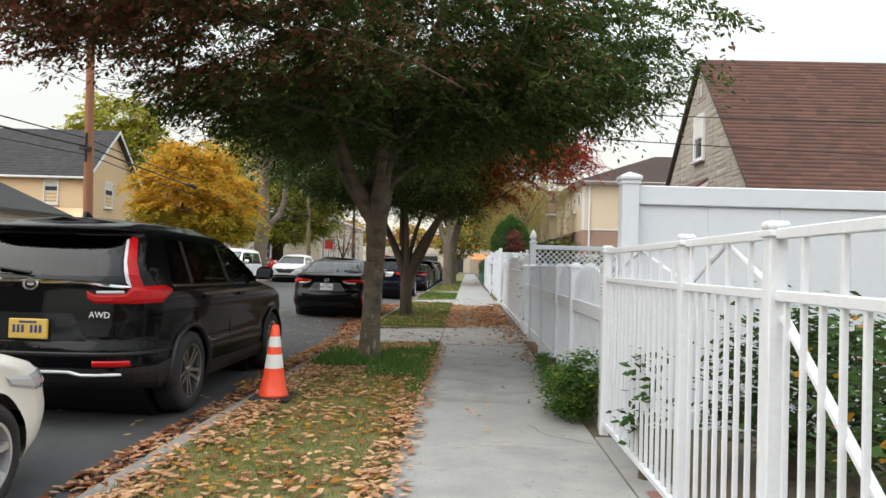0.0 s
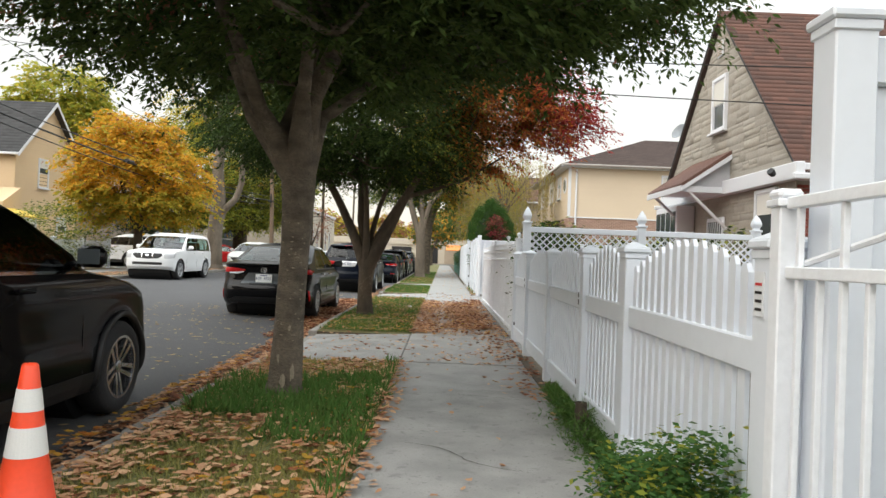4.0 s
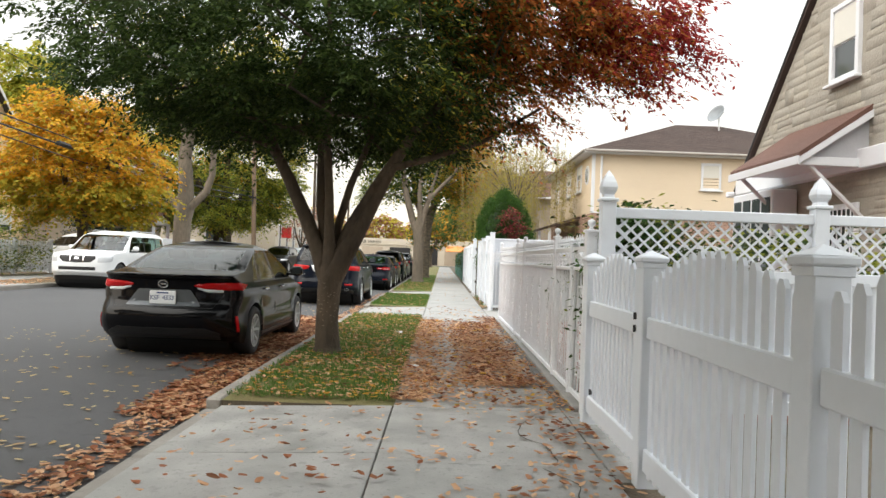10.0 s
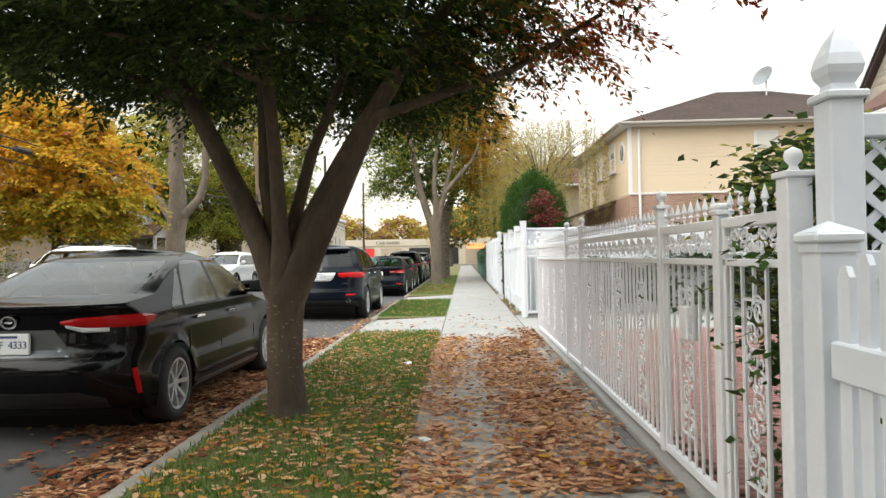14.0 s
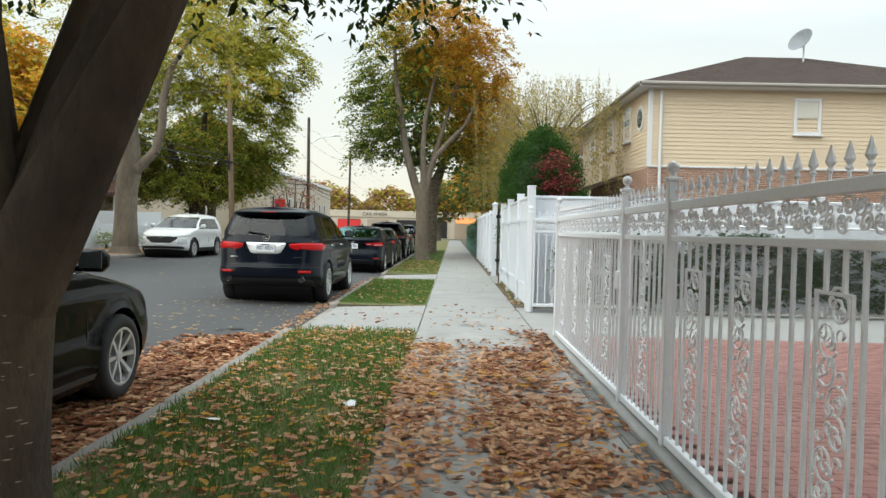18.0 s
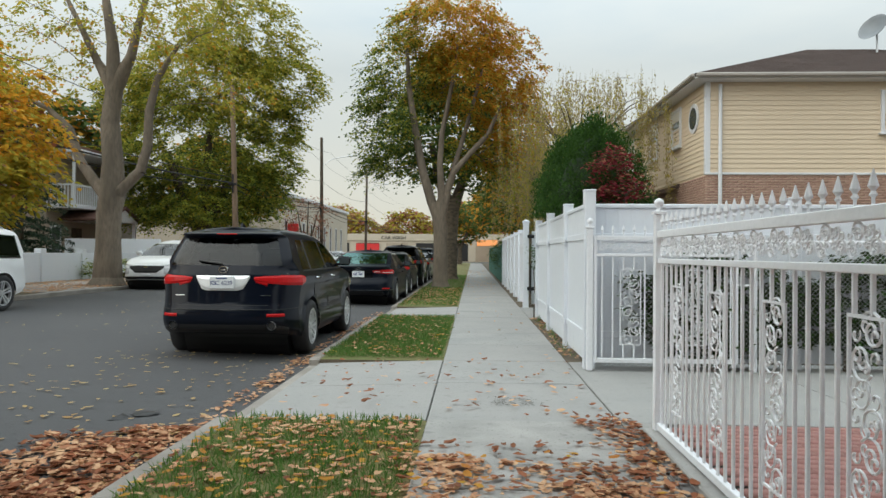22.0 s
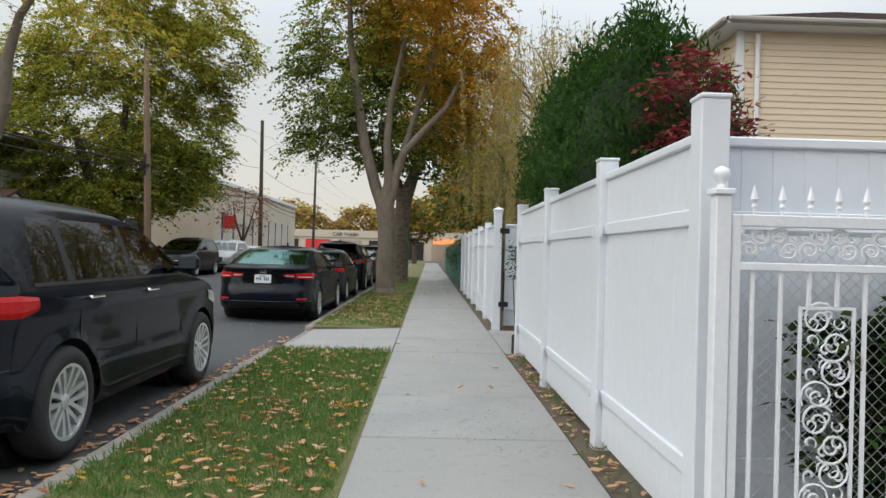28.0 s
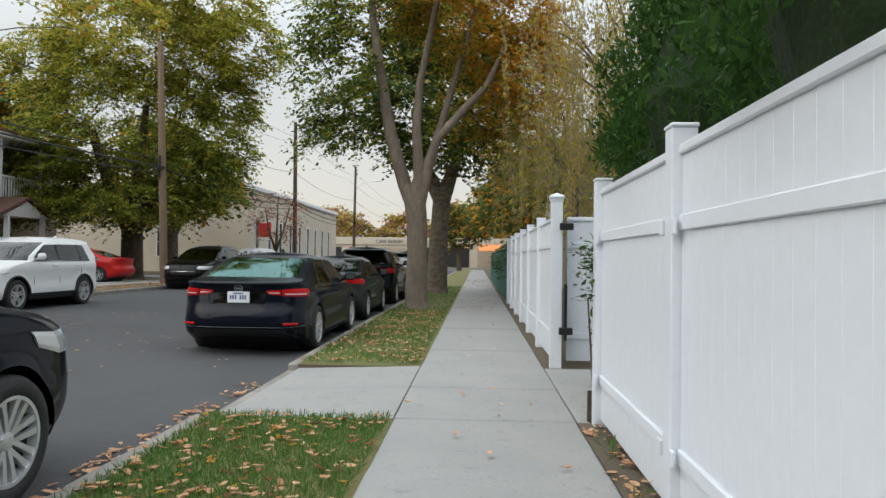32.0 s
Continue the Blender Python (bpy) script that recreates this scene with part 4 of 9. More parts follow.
def privacy_run(fence, x, a, b, h=1.93, along="y", board=0.152):
    """Solid vinyl section: top cap, mid and foot rails, tongue-and-groove boards."""
    def bx(u0, d0, z0, u1, d1, z1, bev):
        return box(x + d0, u0, z0, x + d1, u1, z1, bev) if along == "y" else box(u0, x + d0, z0, u1, x + d1, z1, bev)
    part("rail", bx(a, -0.035, h - 0.05, b, 0.035, h, 0.008), VINYL, fence)
    part("rail", bx(a, -0.032, 1.50, b, 0.032, 1.58, 0.006), VINYL, fence)
    part("rail", bx(a, -0.032, 0.34, b, 0.032, 0.42, 0.006), VINYL, fence)
    n = max(1, round((b - a) / board))
    s = (b - a) / n
    for i in range(n):
        for z0, z1 in ((0.06, 0.34), (0.42, 1.50), (1.58, h - 0.05)):
            part("board", bx(a + i * s + 0.0004, -0.014, z0, a + (i + 1) * s - 0.0004, 0.014, z1, 0.0016), VINYL, fence)


PVX = 1.245
privacy = thing("vinyl_fence", "tall white vinyl privacy fence of tongue-and-groove boards", "fence")
for yy, h in ((27.62, 2.03), (29.45, 1.99), (31.75, 1.99), (33.98, 1.97)):
    vinyl_post(privacy, PVX, yy, h + 0.03, 0.13, "plain")
for a, b in ((27.69, 29.38), (29.52, 31.68), (31.82, 33.91)):
    privacy_run(privacy, PVX, a, b)
privacy_back = thing("vinyl_fence", "white vinyl privacy fence running back from the footway", "fence")
for a, b in ((1.31, 3.6), (3.73, 6.0), (6.13, 8.4)):
    privacy_run(privacy_back, 27.80, a, b, along="x")
    vinyl_post(privacy_back, b + 0.065, 27.80, 1.99, 0.13, "plain")
for yy in (29.34, 29.56, 31.64, 31.87, 33.88):
    for z in (0.36, 1.50):
        part("clip", box(PVX - 0.075, yy - 0.03, z - 0.02, PVX - 0.055, yy + 0.03, z + 0.06, 0.004), VINYL, privacy)

PWX = 1.21
privacy_far = thing("vinyl_fence", "tall white vinyl fence with square posts beyond the second driveway", "fence")
vinyl_post(privacy_far, PWX, 37.05, 2.12, 0.14)
yy = 37.05
for k in range(6):
    nxt = yy + 2.15
    privacy_run(privacy_far, PWX, yy + 0.07, nxt - 0.07, 1.9, board=0.24)
    vinyl_post(privacy_far, PWX, nxt, 1.98, 0.13, "plain")
    yy = nxt
for z in (0.42, 1.72):
    part("hinge", box(PWX + 0.03, 36.92, z, PWX + 0.2, 36.97, z + 0.09, 0.008), IRON_BLACK, privacy_far, "black gate hinge")
part("drop_bolt", box(PWX + 0.09, 36.93, 0.35, PWX + 0.13, 36.97, 1.05, 0.006), IRON_BLACK, privacy_far, "black drop bolt")
white_gate = thing("vinyl_gate", "white vinyl driveway gate leaf swung inwards", "gate")
privacy_run(white_gate, 37.25, PWX + 0.16, 3.2, 1.9, along="x")

green = thing("mesh_fence", "dark green slatted mesh fence along the footway", "fence")
for k in range(12):
    ya = 50.1 + k * 2.2
    part("panel", box(1.18, ya, 0.05, 1.22, ya + 2.14, 1.65, 0.006), GREEN_FENCE, green)
    part("post", tube([(1.2, ya - 0.03, 0), (1.2, ya - 0.03, 1.75)], 0.03, 8), GREEN_FENCE, green)

# low white fences and walls across the street
far_fence = thing("vinyl_fence", "low white vinyl fence across the street", "fence", "fences across the street")
for a, b in ((26.0, 38.5),):
    part("rail", box(-16.6, a, 0.35, -16.54, b, 0.45), VINYL, far_fence)
    part("rail", box(-16.6, a, 1.15, -16.54, b, 1.25), VINYL, far_fence)
    n = int((b - a) / 0.17)
    far_pk = mesh_of("picket", box(-0.02, -0.05, 0.2, 0.02, 0.05, 1.45, 0.01), VINYL)
    for i in range(n):
        same("picket", far_pk, far_fence, (-16.57, a + (i + 0.5) * (b - a) / n, 0))
    for k in range(6):
        vinyl_post(far_fence, -16.57, a + k * (b - a) / 5, 1.5)
white_wall = thing("garden_wall", "low white rendered wall with square piers in front of the tan house", "wall")
part("wall", box(-17.0, 43.0, 0, -16.8, 56.2, 1.25, 0.01), VINYL, white_wall)
for k in range(5):
    part("pier", box(-17.06, 43 + k * 2.85, 0, -16.74, 43.30 + k * 2.85, 1.42, 0.015), VINYL, white_wall)
part("wall", box(-22, 56.2, 0, -16.8, 56.4, 2.0, 0.01), VINYL, white_wall)

# ---- houses ----


def facing(face, x, y, z):
    """Pose whose local x runs along the wall, local -y points out of it and z is up."""
    return pose(x, y, z, 0, 0, {"y-": 0, "x+": 90, "y+": 180, "x-": -90}[face])


def window(house, face, x, y, z, w, h, panes=2, mat=None, blind=0.0, sill=True):
    """A sash window on a wall: frame with its panes, blind and sill under it. x, y, z: the middle of its foot on the wall's face."""
    m = mat or TRIM_WHITE
    t = 0.09
    bm = box(-w / 2, -0.05, 0, -w / 2 + t, 0.05, h, 0.008)
    box(w / 2 - t, -0.05, 0, w / 2, 0.05, h, 0.008, bm)
    box(-w / 2 + t, -0.05, 0, w / 2 - t, 0.05, t, 0.008, bm)
    box(-w / 2 + t, -0.05, h - t, w / 2 - t, 0.05, h, 0.008, bm)
    ob = part("window", bm, m, house)
    ob.matrix_basis = facing(face, x, y, z)
    ih = (h - 2 * t) / panes
    for i in range(panes):
        dy = -0.012 if i else 0.012
        z0 = t + i * ih
        part("pane", box(-w / 2 + t, dy, z0 + 0.02, w / 2 - t, dy + 0.006, z0 + ih - 0.02), GLASS_DARK, ob)
        part("sash", box(-w / 2 + t, dy - 0.014, z0 + ih - 0.025, w / 2 - t, dy + 0.02, z0 + ih + 0.01, 0.004), m, ob)
    if blind:
        part("blind", box(-w / 2 + t, -0.022, h - t - blind * (h - 2 * t), w / 2 - t, -0.018, h - t), CURTAIN, ob)
    if sill:
        part("sill", box(-w / 2 - 0.06, -0.12, -0.05, w / 2 + 0.06, 0.0, 0.0, 0.008), m, ob)
    return ob


def shingles(house, corners, mat, step=0.16, name="shingle_cover"):
    """Courses of overlapping shingles on a roof plane: corners eave-left, eave-right, ridge-right, ridge-left."""
    el, er, rr, rl = [Vector(c) for c in corners]
    n = max(2, int((rl - el).length / step))
    nor = (er - el).cross(rl - el).normalized()
    rng = random.Random(len(house.children) + n)
    V, Fc = [], []
    for i in range(n):
        a0, b0 = el.lerp(rl, i / n), er.lerp(rr, i / n)
        a1, b1 = el.lerp(rl, (i + 1) / n), er.lerp(rr, (i + 1) / n)
        m = max(1, int((b0 - a0).length / 0.33))
        off = rng.random() * 0.8
        for k in range(-1, m + 1):
            s, e = max((k + off) / m, 0), min((k + 1 + off) / m, 1)
            if e <= s:
                continue
            e -= 0.003 / max((b0 - a0).length, 0.1)
            up = nor * (0.004 + rng.uniform(0, 0.003))
            q = [a0.lerp(b0, s) + up, a0.lerp(b0, e) + up, a1.lerp(b1, e) + nor * 0.002, a1.lerp(b1, s) + nor * 0.002]
            d = [a0.lerp(b0, s), a0.lerp(b0, e)]
            c = len(V)
            V += [tuple(p) for p in q + d]
            Fc += [(c, c + 1, c + 2, c + 3), (c + 4, c + 5, c + 1, c)]
    ob = link_mesh(name, np_mesh(name, V, Fc), mat, house)
    ob["kind"] = "stuff"
    return ob


def siding(house, face, a, b, fixed, z0, z1, mat, pitch=0.13, tops=None):
    """Lap boards along a wall from a to b at its outer face 'fixed'; tops(z) gives the span left at a height."""
    sgn = -1 if face in ("y-", "x-") else 1
    n = int((z1 - z0) / pitch)
    for i in range(n):
        z = z0 + i * pitch
        lo, hi = (a, b) if tops is None else tops(z + pitch * 0.5)
        if hi - lo < 0.1:
            continue
        prof = [(fixed, z), (fixed + sgn * 0.022, z), (fixed + sgn * 0.006, z + pitch), (fixed, z + pitch)]
        bm = prism(prof, "x", lo, hi) if face[0] == "y" else prism(prof, "y", lo, hi)
        part("siding_board", bm, mat, house)


def brickwork(house, face, a, b, fixed, z0, z1, mat, bw=0.215, bh=0.07):
    """Running-bond bricks standing proud of their mortar, in one mesh."""
    sgn = -1 if face in ("y-", "x-") else 1
    V, Fc = [], []
    rows = int((z1 - z0) / bh)
    rng = random.Random(rows)
    for r in range(rows):
        u = a - (bw / 2 if r % 2 else 0)
        while u < b:
            s, e = max(u, a) + 0.005, min(u + bw, b) - 0.005
            u += bw
            if e - s < 0.02:
                continue
            d = sgn * (0.012 + rng.uniform(0, 0.004))
            za, zb = z0 + r * bh + 0.005, z0 + (r + 1) * bh - 0.005
            c = len(V)
            P = [(s, fixed, za), (e, fixed, za), (e, fixed, zb), (s, fixed, zb), (s + .003, fixed + d, za + .003), (e - .003, fixed + d, za + .003), (e - .003, fixed + d, zb - .003), (s + .003, fixed + d, zb - .003)]
            V += [p if face[0] == "y" else (p[1], p[0], p[2]) for p in P]
            Fc += [(c + 4, c + 5, c + 6, c + 7), (c, c + 1, c + 5, c + 4), (c + 1, c + 2, c + 6, c + 5), (c + 2, c + 3, c + 7, c + 6), (c + 3, c, c + 4, c + 7)]
    ob = link_mesh("brickwork", np_mesh("brickwork", V, Fc), mat, house)
    ob["kind"] = "stuff"
    return ob


# the stone house with its gable to the street
GX, GN, GF, GE, GA = 6.65, 16.9, 24.6, 3.35, 7.45
GM = (GN + GF) / 2
stone_house = thing("house", "grey ledge-stone cottage with steep brown shingled roof, white trim", "house", at=(0, 0, 0))
bm = bmesh.new()
prism([(GN, -0.3), (GF, -0.3), (GF, GE), (GM, GA - 0.08), (GN, GE)], "x", GX, 17.0, bm)
part("wall", bm, MORTAR, stone_house)


def gable_half(z):
    return (GN, GF) if z < GE else (GN + (z - GE) / (GA - GE) * (GM - GN), GF - (z - GE) / (GA - GE) * (GF - GM))


stone_rng = random.Random(5)
count, restV, restF = 0, [], []
openings = [(20.25, 21.15, 4.55, 6.0), (17.55, 18.55, 0.6, 2.95), (20.0, 21.4, -0.3, 2.6), (22.0, 24.0, 0.9, 2.95), (16.8, 24.7, 3.02, 3.42)]


def lay_stone(u, e, z, h):
    """One flat-faced ledge stone on the gable wall."""
    global count
    dep = stone_rng.uniform(0.003, 0.009)
    s = 0.003
    P = [(GX - 0.001, u + s, z + s), (GX - 0.001, e - s, z + s), (GX - 0.001, e - s, z + h - s), (GX - 0.001, u + s, z + h - s)]
    j = lambda: stone_rng.uniform(0.001, 0.010)
    Q = [(GX - dep * stone_rng.uniform(0.7, 1.2), p[1] + (j() if i in (0, 3) else -j()), p[2] + (j() if i < 2 else -j())) for i, p in enumerate(P)]
    faces = [(4, 7, 6, 5), (0, 4, 5, 1), (1, 5, 6, 2), (2, 6, 7, 3), (3, 7, 4, 0)]
    if z > 2.4 and count < 290:
        link_mesh("stone", np_mesh("stone", P + Q, faces), STONE, stone_house)
        count += 1
    else:
        c = len(restV)
        restV.extend(P + Q)
        restF.extend(tuple(c + k for k in f) for f in faces)


z = 0.0
while z < GA - 0.25:
    h = stone_rng.choice((0.20, 0.26, 0.32))
    lo, hi = gable_half(z + h)
    u = lo
    while u < hi - 0.05:
        e = min(u + stone_rng.uniform(0.3, 0.85), hi)
        mid = (u + e) / 2
        if not any(a < mid < b and c < z + h / 2 < d for a, b, c, d in openings):
            cut = h * stone_rng.uniform(0.3, 0.7) if stone_rng.random() < 0.75 else h
            lay_stone(u, e, z, cut)
            if cut < h:
                lay_stone(u, e, z + cut, h - cut)
        u = e
    z += h
ob = link_mesh("stonework", np_mesh("stonework", restV, restF), STONE_REST, stone_house)
ob["kind"] = "stuff"
brickwork(stone_house, "y-", GX + 0.02, 12.0, GN, 0.2, 3.0, BRICK_RED)
# roof slabs with overhang, shingles, fascia and gutters
slope = (GA - GE) / (GM - GN)
for sgn, ye in ((1, GN), (-1, GF)):
    yo = ye - sgn * 0.32
    zo = GE - 0.32 * slope
    a = [(yo, zo + 0.02), (GM, GA + 0.02), (GM, GA + 0.14), (yo, zo + 0.14)]
    part("roof", prism(a, "x", GX - 0.10, 17.2), SHINGLE_DARK, stone_house)
    part("rake_board", prism([(yo, zo + 0.085), (GM, GA + 0.085), (GM, GA + 0.13), (yo, zo + 0.13)], "x", GX - 0.125, GX - 0.10), SHINGLE_GREY, stone_house)
    c = [(GX - 0.12, yo, zo + 0.14), (17.2, yo, zo + 0.14), (17.2, GM, GA + 0.14), (GX - 0.12, GM, GA + 0.14)]
    shingles(stone_house, c if sgn > 0 else [c[1], c[0], c[3], c[2]], SHINGLE)
    part("gutter", box(GX - 0.26, yo - sgn * 0.06 - 0.06, zo - 0.03, 17.2, yo - sgn * 0.06 + 0.06, zo + 0.09, 0.02), TRIM_WHITE, stone_house)
part("frieze", box(GX - 0.18, GN - 0.34, 3.0, GX, GF + 0.1, 3.32, 0.015), TRIM_WHITE, stone_house, "wide white board along the eaves")
part("frieze", box(GX - 0.10, GN - 0.30, 3.0, 17, GN, 3.30, 0.015), TRIM_WHITE, stone_house)
window(stone_house, "x-", GX - 0.03, 20.7, 4.6, 0.86, 1.35, blind=0.5)
window(stone_house, "x-", GX - 0.03, 18.05, 1.0, 0.95, 1.95, blind=0.25)
bay = part("bay_window", box(GX - 0.5, 22.2, 0.9, GX - 0.02, 24.0, 2.9, 0.02), TRIM_WHITE, stone_house, "white framed bay of tall panes")
for k in range(4):
    part("pane", box(GX - 0.515, 22.28 + k * 0.43, 1.1, GX - 0.503, 22.62 + k * 0.43, 2.75), GLASS_DARK, bay)
door = part("door", box(GX - 0.06, 20.2, 0.3, GX - 0.01, 21.2, 2.5, 0.01), IRON_WHITE, stone_house, "white door behind an iron grille")
part("door_glass", box(GX - 0.075, 20.3, 0.5, GX - 0.064, 21.1, 2.4), GLASS_DARK, door)
for k in range(7):
    part("grille_bar", tube([(GX - 0.10, 20.3 + k * 0.13, 0.4), (GX - 0.10, 20.3 + k * 0.13, 2.45)], 0.012, 6), IRON_WHITE, door)
# lean-to hood over the door
HO, HL, HT = 1.10, 3.16, 3.95
hood = part("hood", prism([(GX, HL + 0.02), (GX, HT - 0.1), (GX - HO + 0.06, HL + 0.02)], "y", 20.02, 20.06), HOOD_GREY, stone_house, "lean-to hood with white edges and brown shingles")
part("hood_side", prism([(GX, HL + 0.02), (GX, HT - 0.1), (GX - HO + 0.06, HL + 0.02)], "y", 22.5, 22.56), TRIM_WHITE, hood)
part("hood_roof", prism([(GX, HT), (GX, HT + 0.09), (GX - HO - 0.05, HL + 0.07), (GX - HO - 0.05, HL - 0.01)], "y", 19.93, 22.6), SHINGLE, hood)
part("hood_ceiling", box(GX - HO, 20.06, HL - 0.03, GX, 22.5, HL + 0.01), TRIM_WHITE, hood)
part("hood_fascia", prism([(GX, HT - 0.12), (GX, HT - 0.005), (GX - HO - 0.05, HL - 0.015), (GX - HO - 0.05, HL - 0.11)], "y", 19.90, 19.96), TRIM_WHITE, hood)
part("hood_fascia", box(GX - HO - 0.09, 19.9, HL - 0.13, GX - HO - 0.052, 22.6, HL + 0.01, 0.006), TRIM_WHITE, hood)
part("hood_beam", box(GX - HO - 0.05, 19.965, HL - 0.13, GX, 20.015, HL + 0.01, 0.006), TRIM_WHITE, hood)
for yy in (20.05, 22.45):
    part("bracket", tube([(GX - 0.03, yy, 2.2), (GX - 0.35, yy, 2.5), (GX - HO + 0.1, yy, HL - 0.05)], 0.04, 6), TRIM_WHITE, hood)
part("vent", box(GX - 0.05, GM - 0.16, 6.45, GX - 0.02, GM + 0.16, 6.85, 0.008), TRIM_WHITE, stone_house)
for k in range(5):
    part("vent_slat", box(GX - 0.065, GM - 0.13, 6.49 + k * 0.07, GX - 0.05, GM + 0.13, 6.53 + k * 0.07), STUCCO, stone_house)
lamp = part("floodlight", lathe([(0.03, 0), (0.06, 0.03), (0.075, 0.13), (0.07, 0.15)], 10), IRON_BLACK, stone_house, "black twin floodlight under the eaves")
lamp.matrix_basis = pose(GX - 0.28, 17.2, 3.12, 60, 0, -60)
part("house_number", box(GX - 0.07, 19.0, 1.95, GX - 0.05, 19.35, 2.12, 0.01), IRON_BLACK, stone_house, "dark oval number plate")

# the beige two-storey house
BX, BY, BX2, BY2, BE = 6.15, 38.6, 19.0, 50.0, 6.02
beige = thing("house", "two-storey beige clapboard house over brick, brown hip roof", "house")
part("wall", box(BX, BY, -0.3, BX2, BY2, BE), SIDING_BEIGE, beige)
BRICK_TOP = 3.5
siding(beige, "y-", BX, BX2, BY, BRICK_TOP + 0.05, BE - 0.02, SIDING_BEIGE)
siding(beige, "x-", BY, BY2, BX, BRICK_TOP + 0.05, BE - 0.02, SIDING_BEIGE)
brickwork(beige, "y-", BX, 15, BY, 1.6, BRICK_TOP, BRICK_BROWN)
brickwork(beige, "x-", BY, BY2, BX, 1.6, BRICK_TOP, BRICK_BROWN)
part("ledge", box(BX - 0.04, BY - 0.05, BRICK_TOP, BX2, BY, BRICK_TOP + 0.06, 0.008), TRIM_WHITE, beige)
part("corner_post", box(BX - 0.035, BY - 0.035, BRICK_TOP, BX + 0.10, BY + 0.10, BE, 0.01), TRIM_WHITE, beige)
part("downpipe", tube([(BX + 0.35, BY - 0.07, 0.2), (BX + 0.35, BY - 0.07, BE - 0.1)], 0.05, 8), TRIM_WHITE, beige)
o = 0.42
part("soffit", box(BX - o, BY - o, BE - 0.02, BX2 + o, BY2 + o, BE + 0.04), TRIM_WHITE, beige)
part("gutter", box(BX - o, BY - o - 0.11, BE + 0.01, BX2 + o, BY - o, BE + 0.12, 0.03), GUTTER_GREY, beige)
part("gutter", box(BX - o - 0.11, BY - o, BE + 0.01, BX - o, BY2 + o, BE + 0.12, 0.03), GUTTER_GREY, beige)
RZ = 8.5
ra, rb = (BX + 5.3, (BY + BY2) / 2, RZ), (BX2 - 5.3, (BY + BY2) / 2, RZ)
c = [(BX - o, BY - o, BE + 0.12), (BX2 + o, BY - o, BE + 0.12), (BX2 + o, BY2 + o, BE + 0.12), (BX - o, BY2 + o, BE + 0.12)]
bm = bmesh.new()
vs = [bm.verts.new(p) for p in c + [ra, rb]]
for f in ((0, 1, 5, 4), (1, 2, 5), (2, 3, 4, 5), (3, 0, 4), (3, 2, 1, 0)):
    bm.faces.new([vs[i] for i in f])
part("roof", bm, SHINGLE_DARK, beige)
shingles(beige, [c[0], c[1], rb, ra], SHINGLE_DARK, 0.2)
shingles(beige, [c[3], c[0], ra, ra], SHINGLE_DARK, 0.2)
window(beige, "y-", 11.15, BY - 0.02, 4.62, 0.85, 1.15, blind=0.55)
for yy in (41.3, 44.0, 47.5):
    window(beige, "x-", BX - 0.02, yy, 4.6, 1.0, 1.2, blind=0.3)
porthole = part("round_window", tube([(BX - 0.05, 39.6, 5.2), (BX + 0.02, 39.6, 5.2)], 0.42, 24), TRIM_WHITE, beige, "white round window")
part("pane", tube([(BX - 0.06, 39.6, 5.2), (BX - 0.052, 39.6, 5.2)], 0.31, 24), GLASS_DARK, porthole)
part("porch_roof", prism([(BX - 1.5, 3.0), (BX, 3.5), (BX, 3.38), (BX - 1.5, 2.88)], "y", 41, 48), SHINGLE_DARK, beige)
for yy in (41.2, 44.5, 47.8):
    part("porch_post", box(BX - 1.4, yy, 0, BX - 1.28, yy + 0.12, 2.92, 0.01), TRIM_WHITE, beige)
dish = thing("satellite_dish", "grey satellite dish on a short mast above the roof", "satellite dish", at=(13.2, 43.2, 8.25))
part("mast", tube([(0, 0, -0.6), (0, 0, 0.5)], 0.035, 8), ALLOY, dish)
ob = part("reflector", lathe([(0.02, 0.0), (0.22, 0.035), (0.38, 0.11), (0.47, 0.18), (0.48, 0.18), (0.38, 0.095), (0.02, -0.015)], 24), material("dish_grey", (0.20, 0.22, 0.24), 0.5, big=0.3, big_scale=3, fine=0.2), dish, smooth=True)
ob.matrix_basis = pose(-0.1, -0.1, 0.55, 62, 0, -62)
part("feed_arm", tube([(0, 0, 0.5), (0.35, 0.1, 0.85)], 0.02, 6), ALLOY, dish)


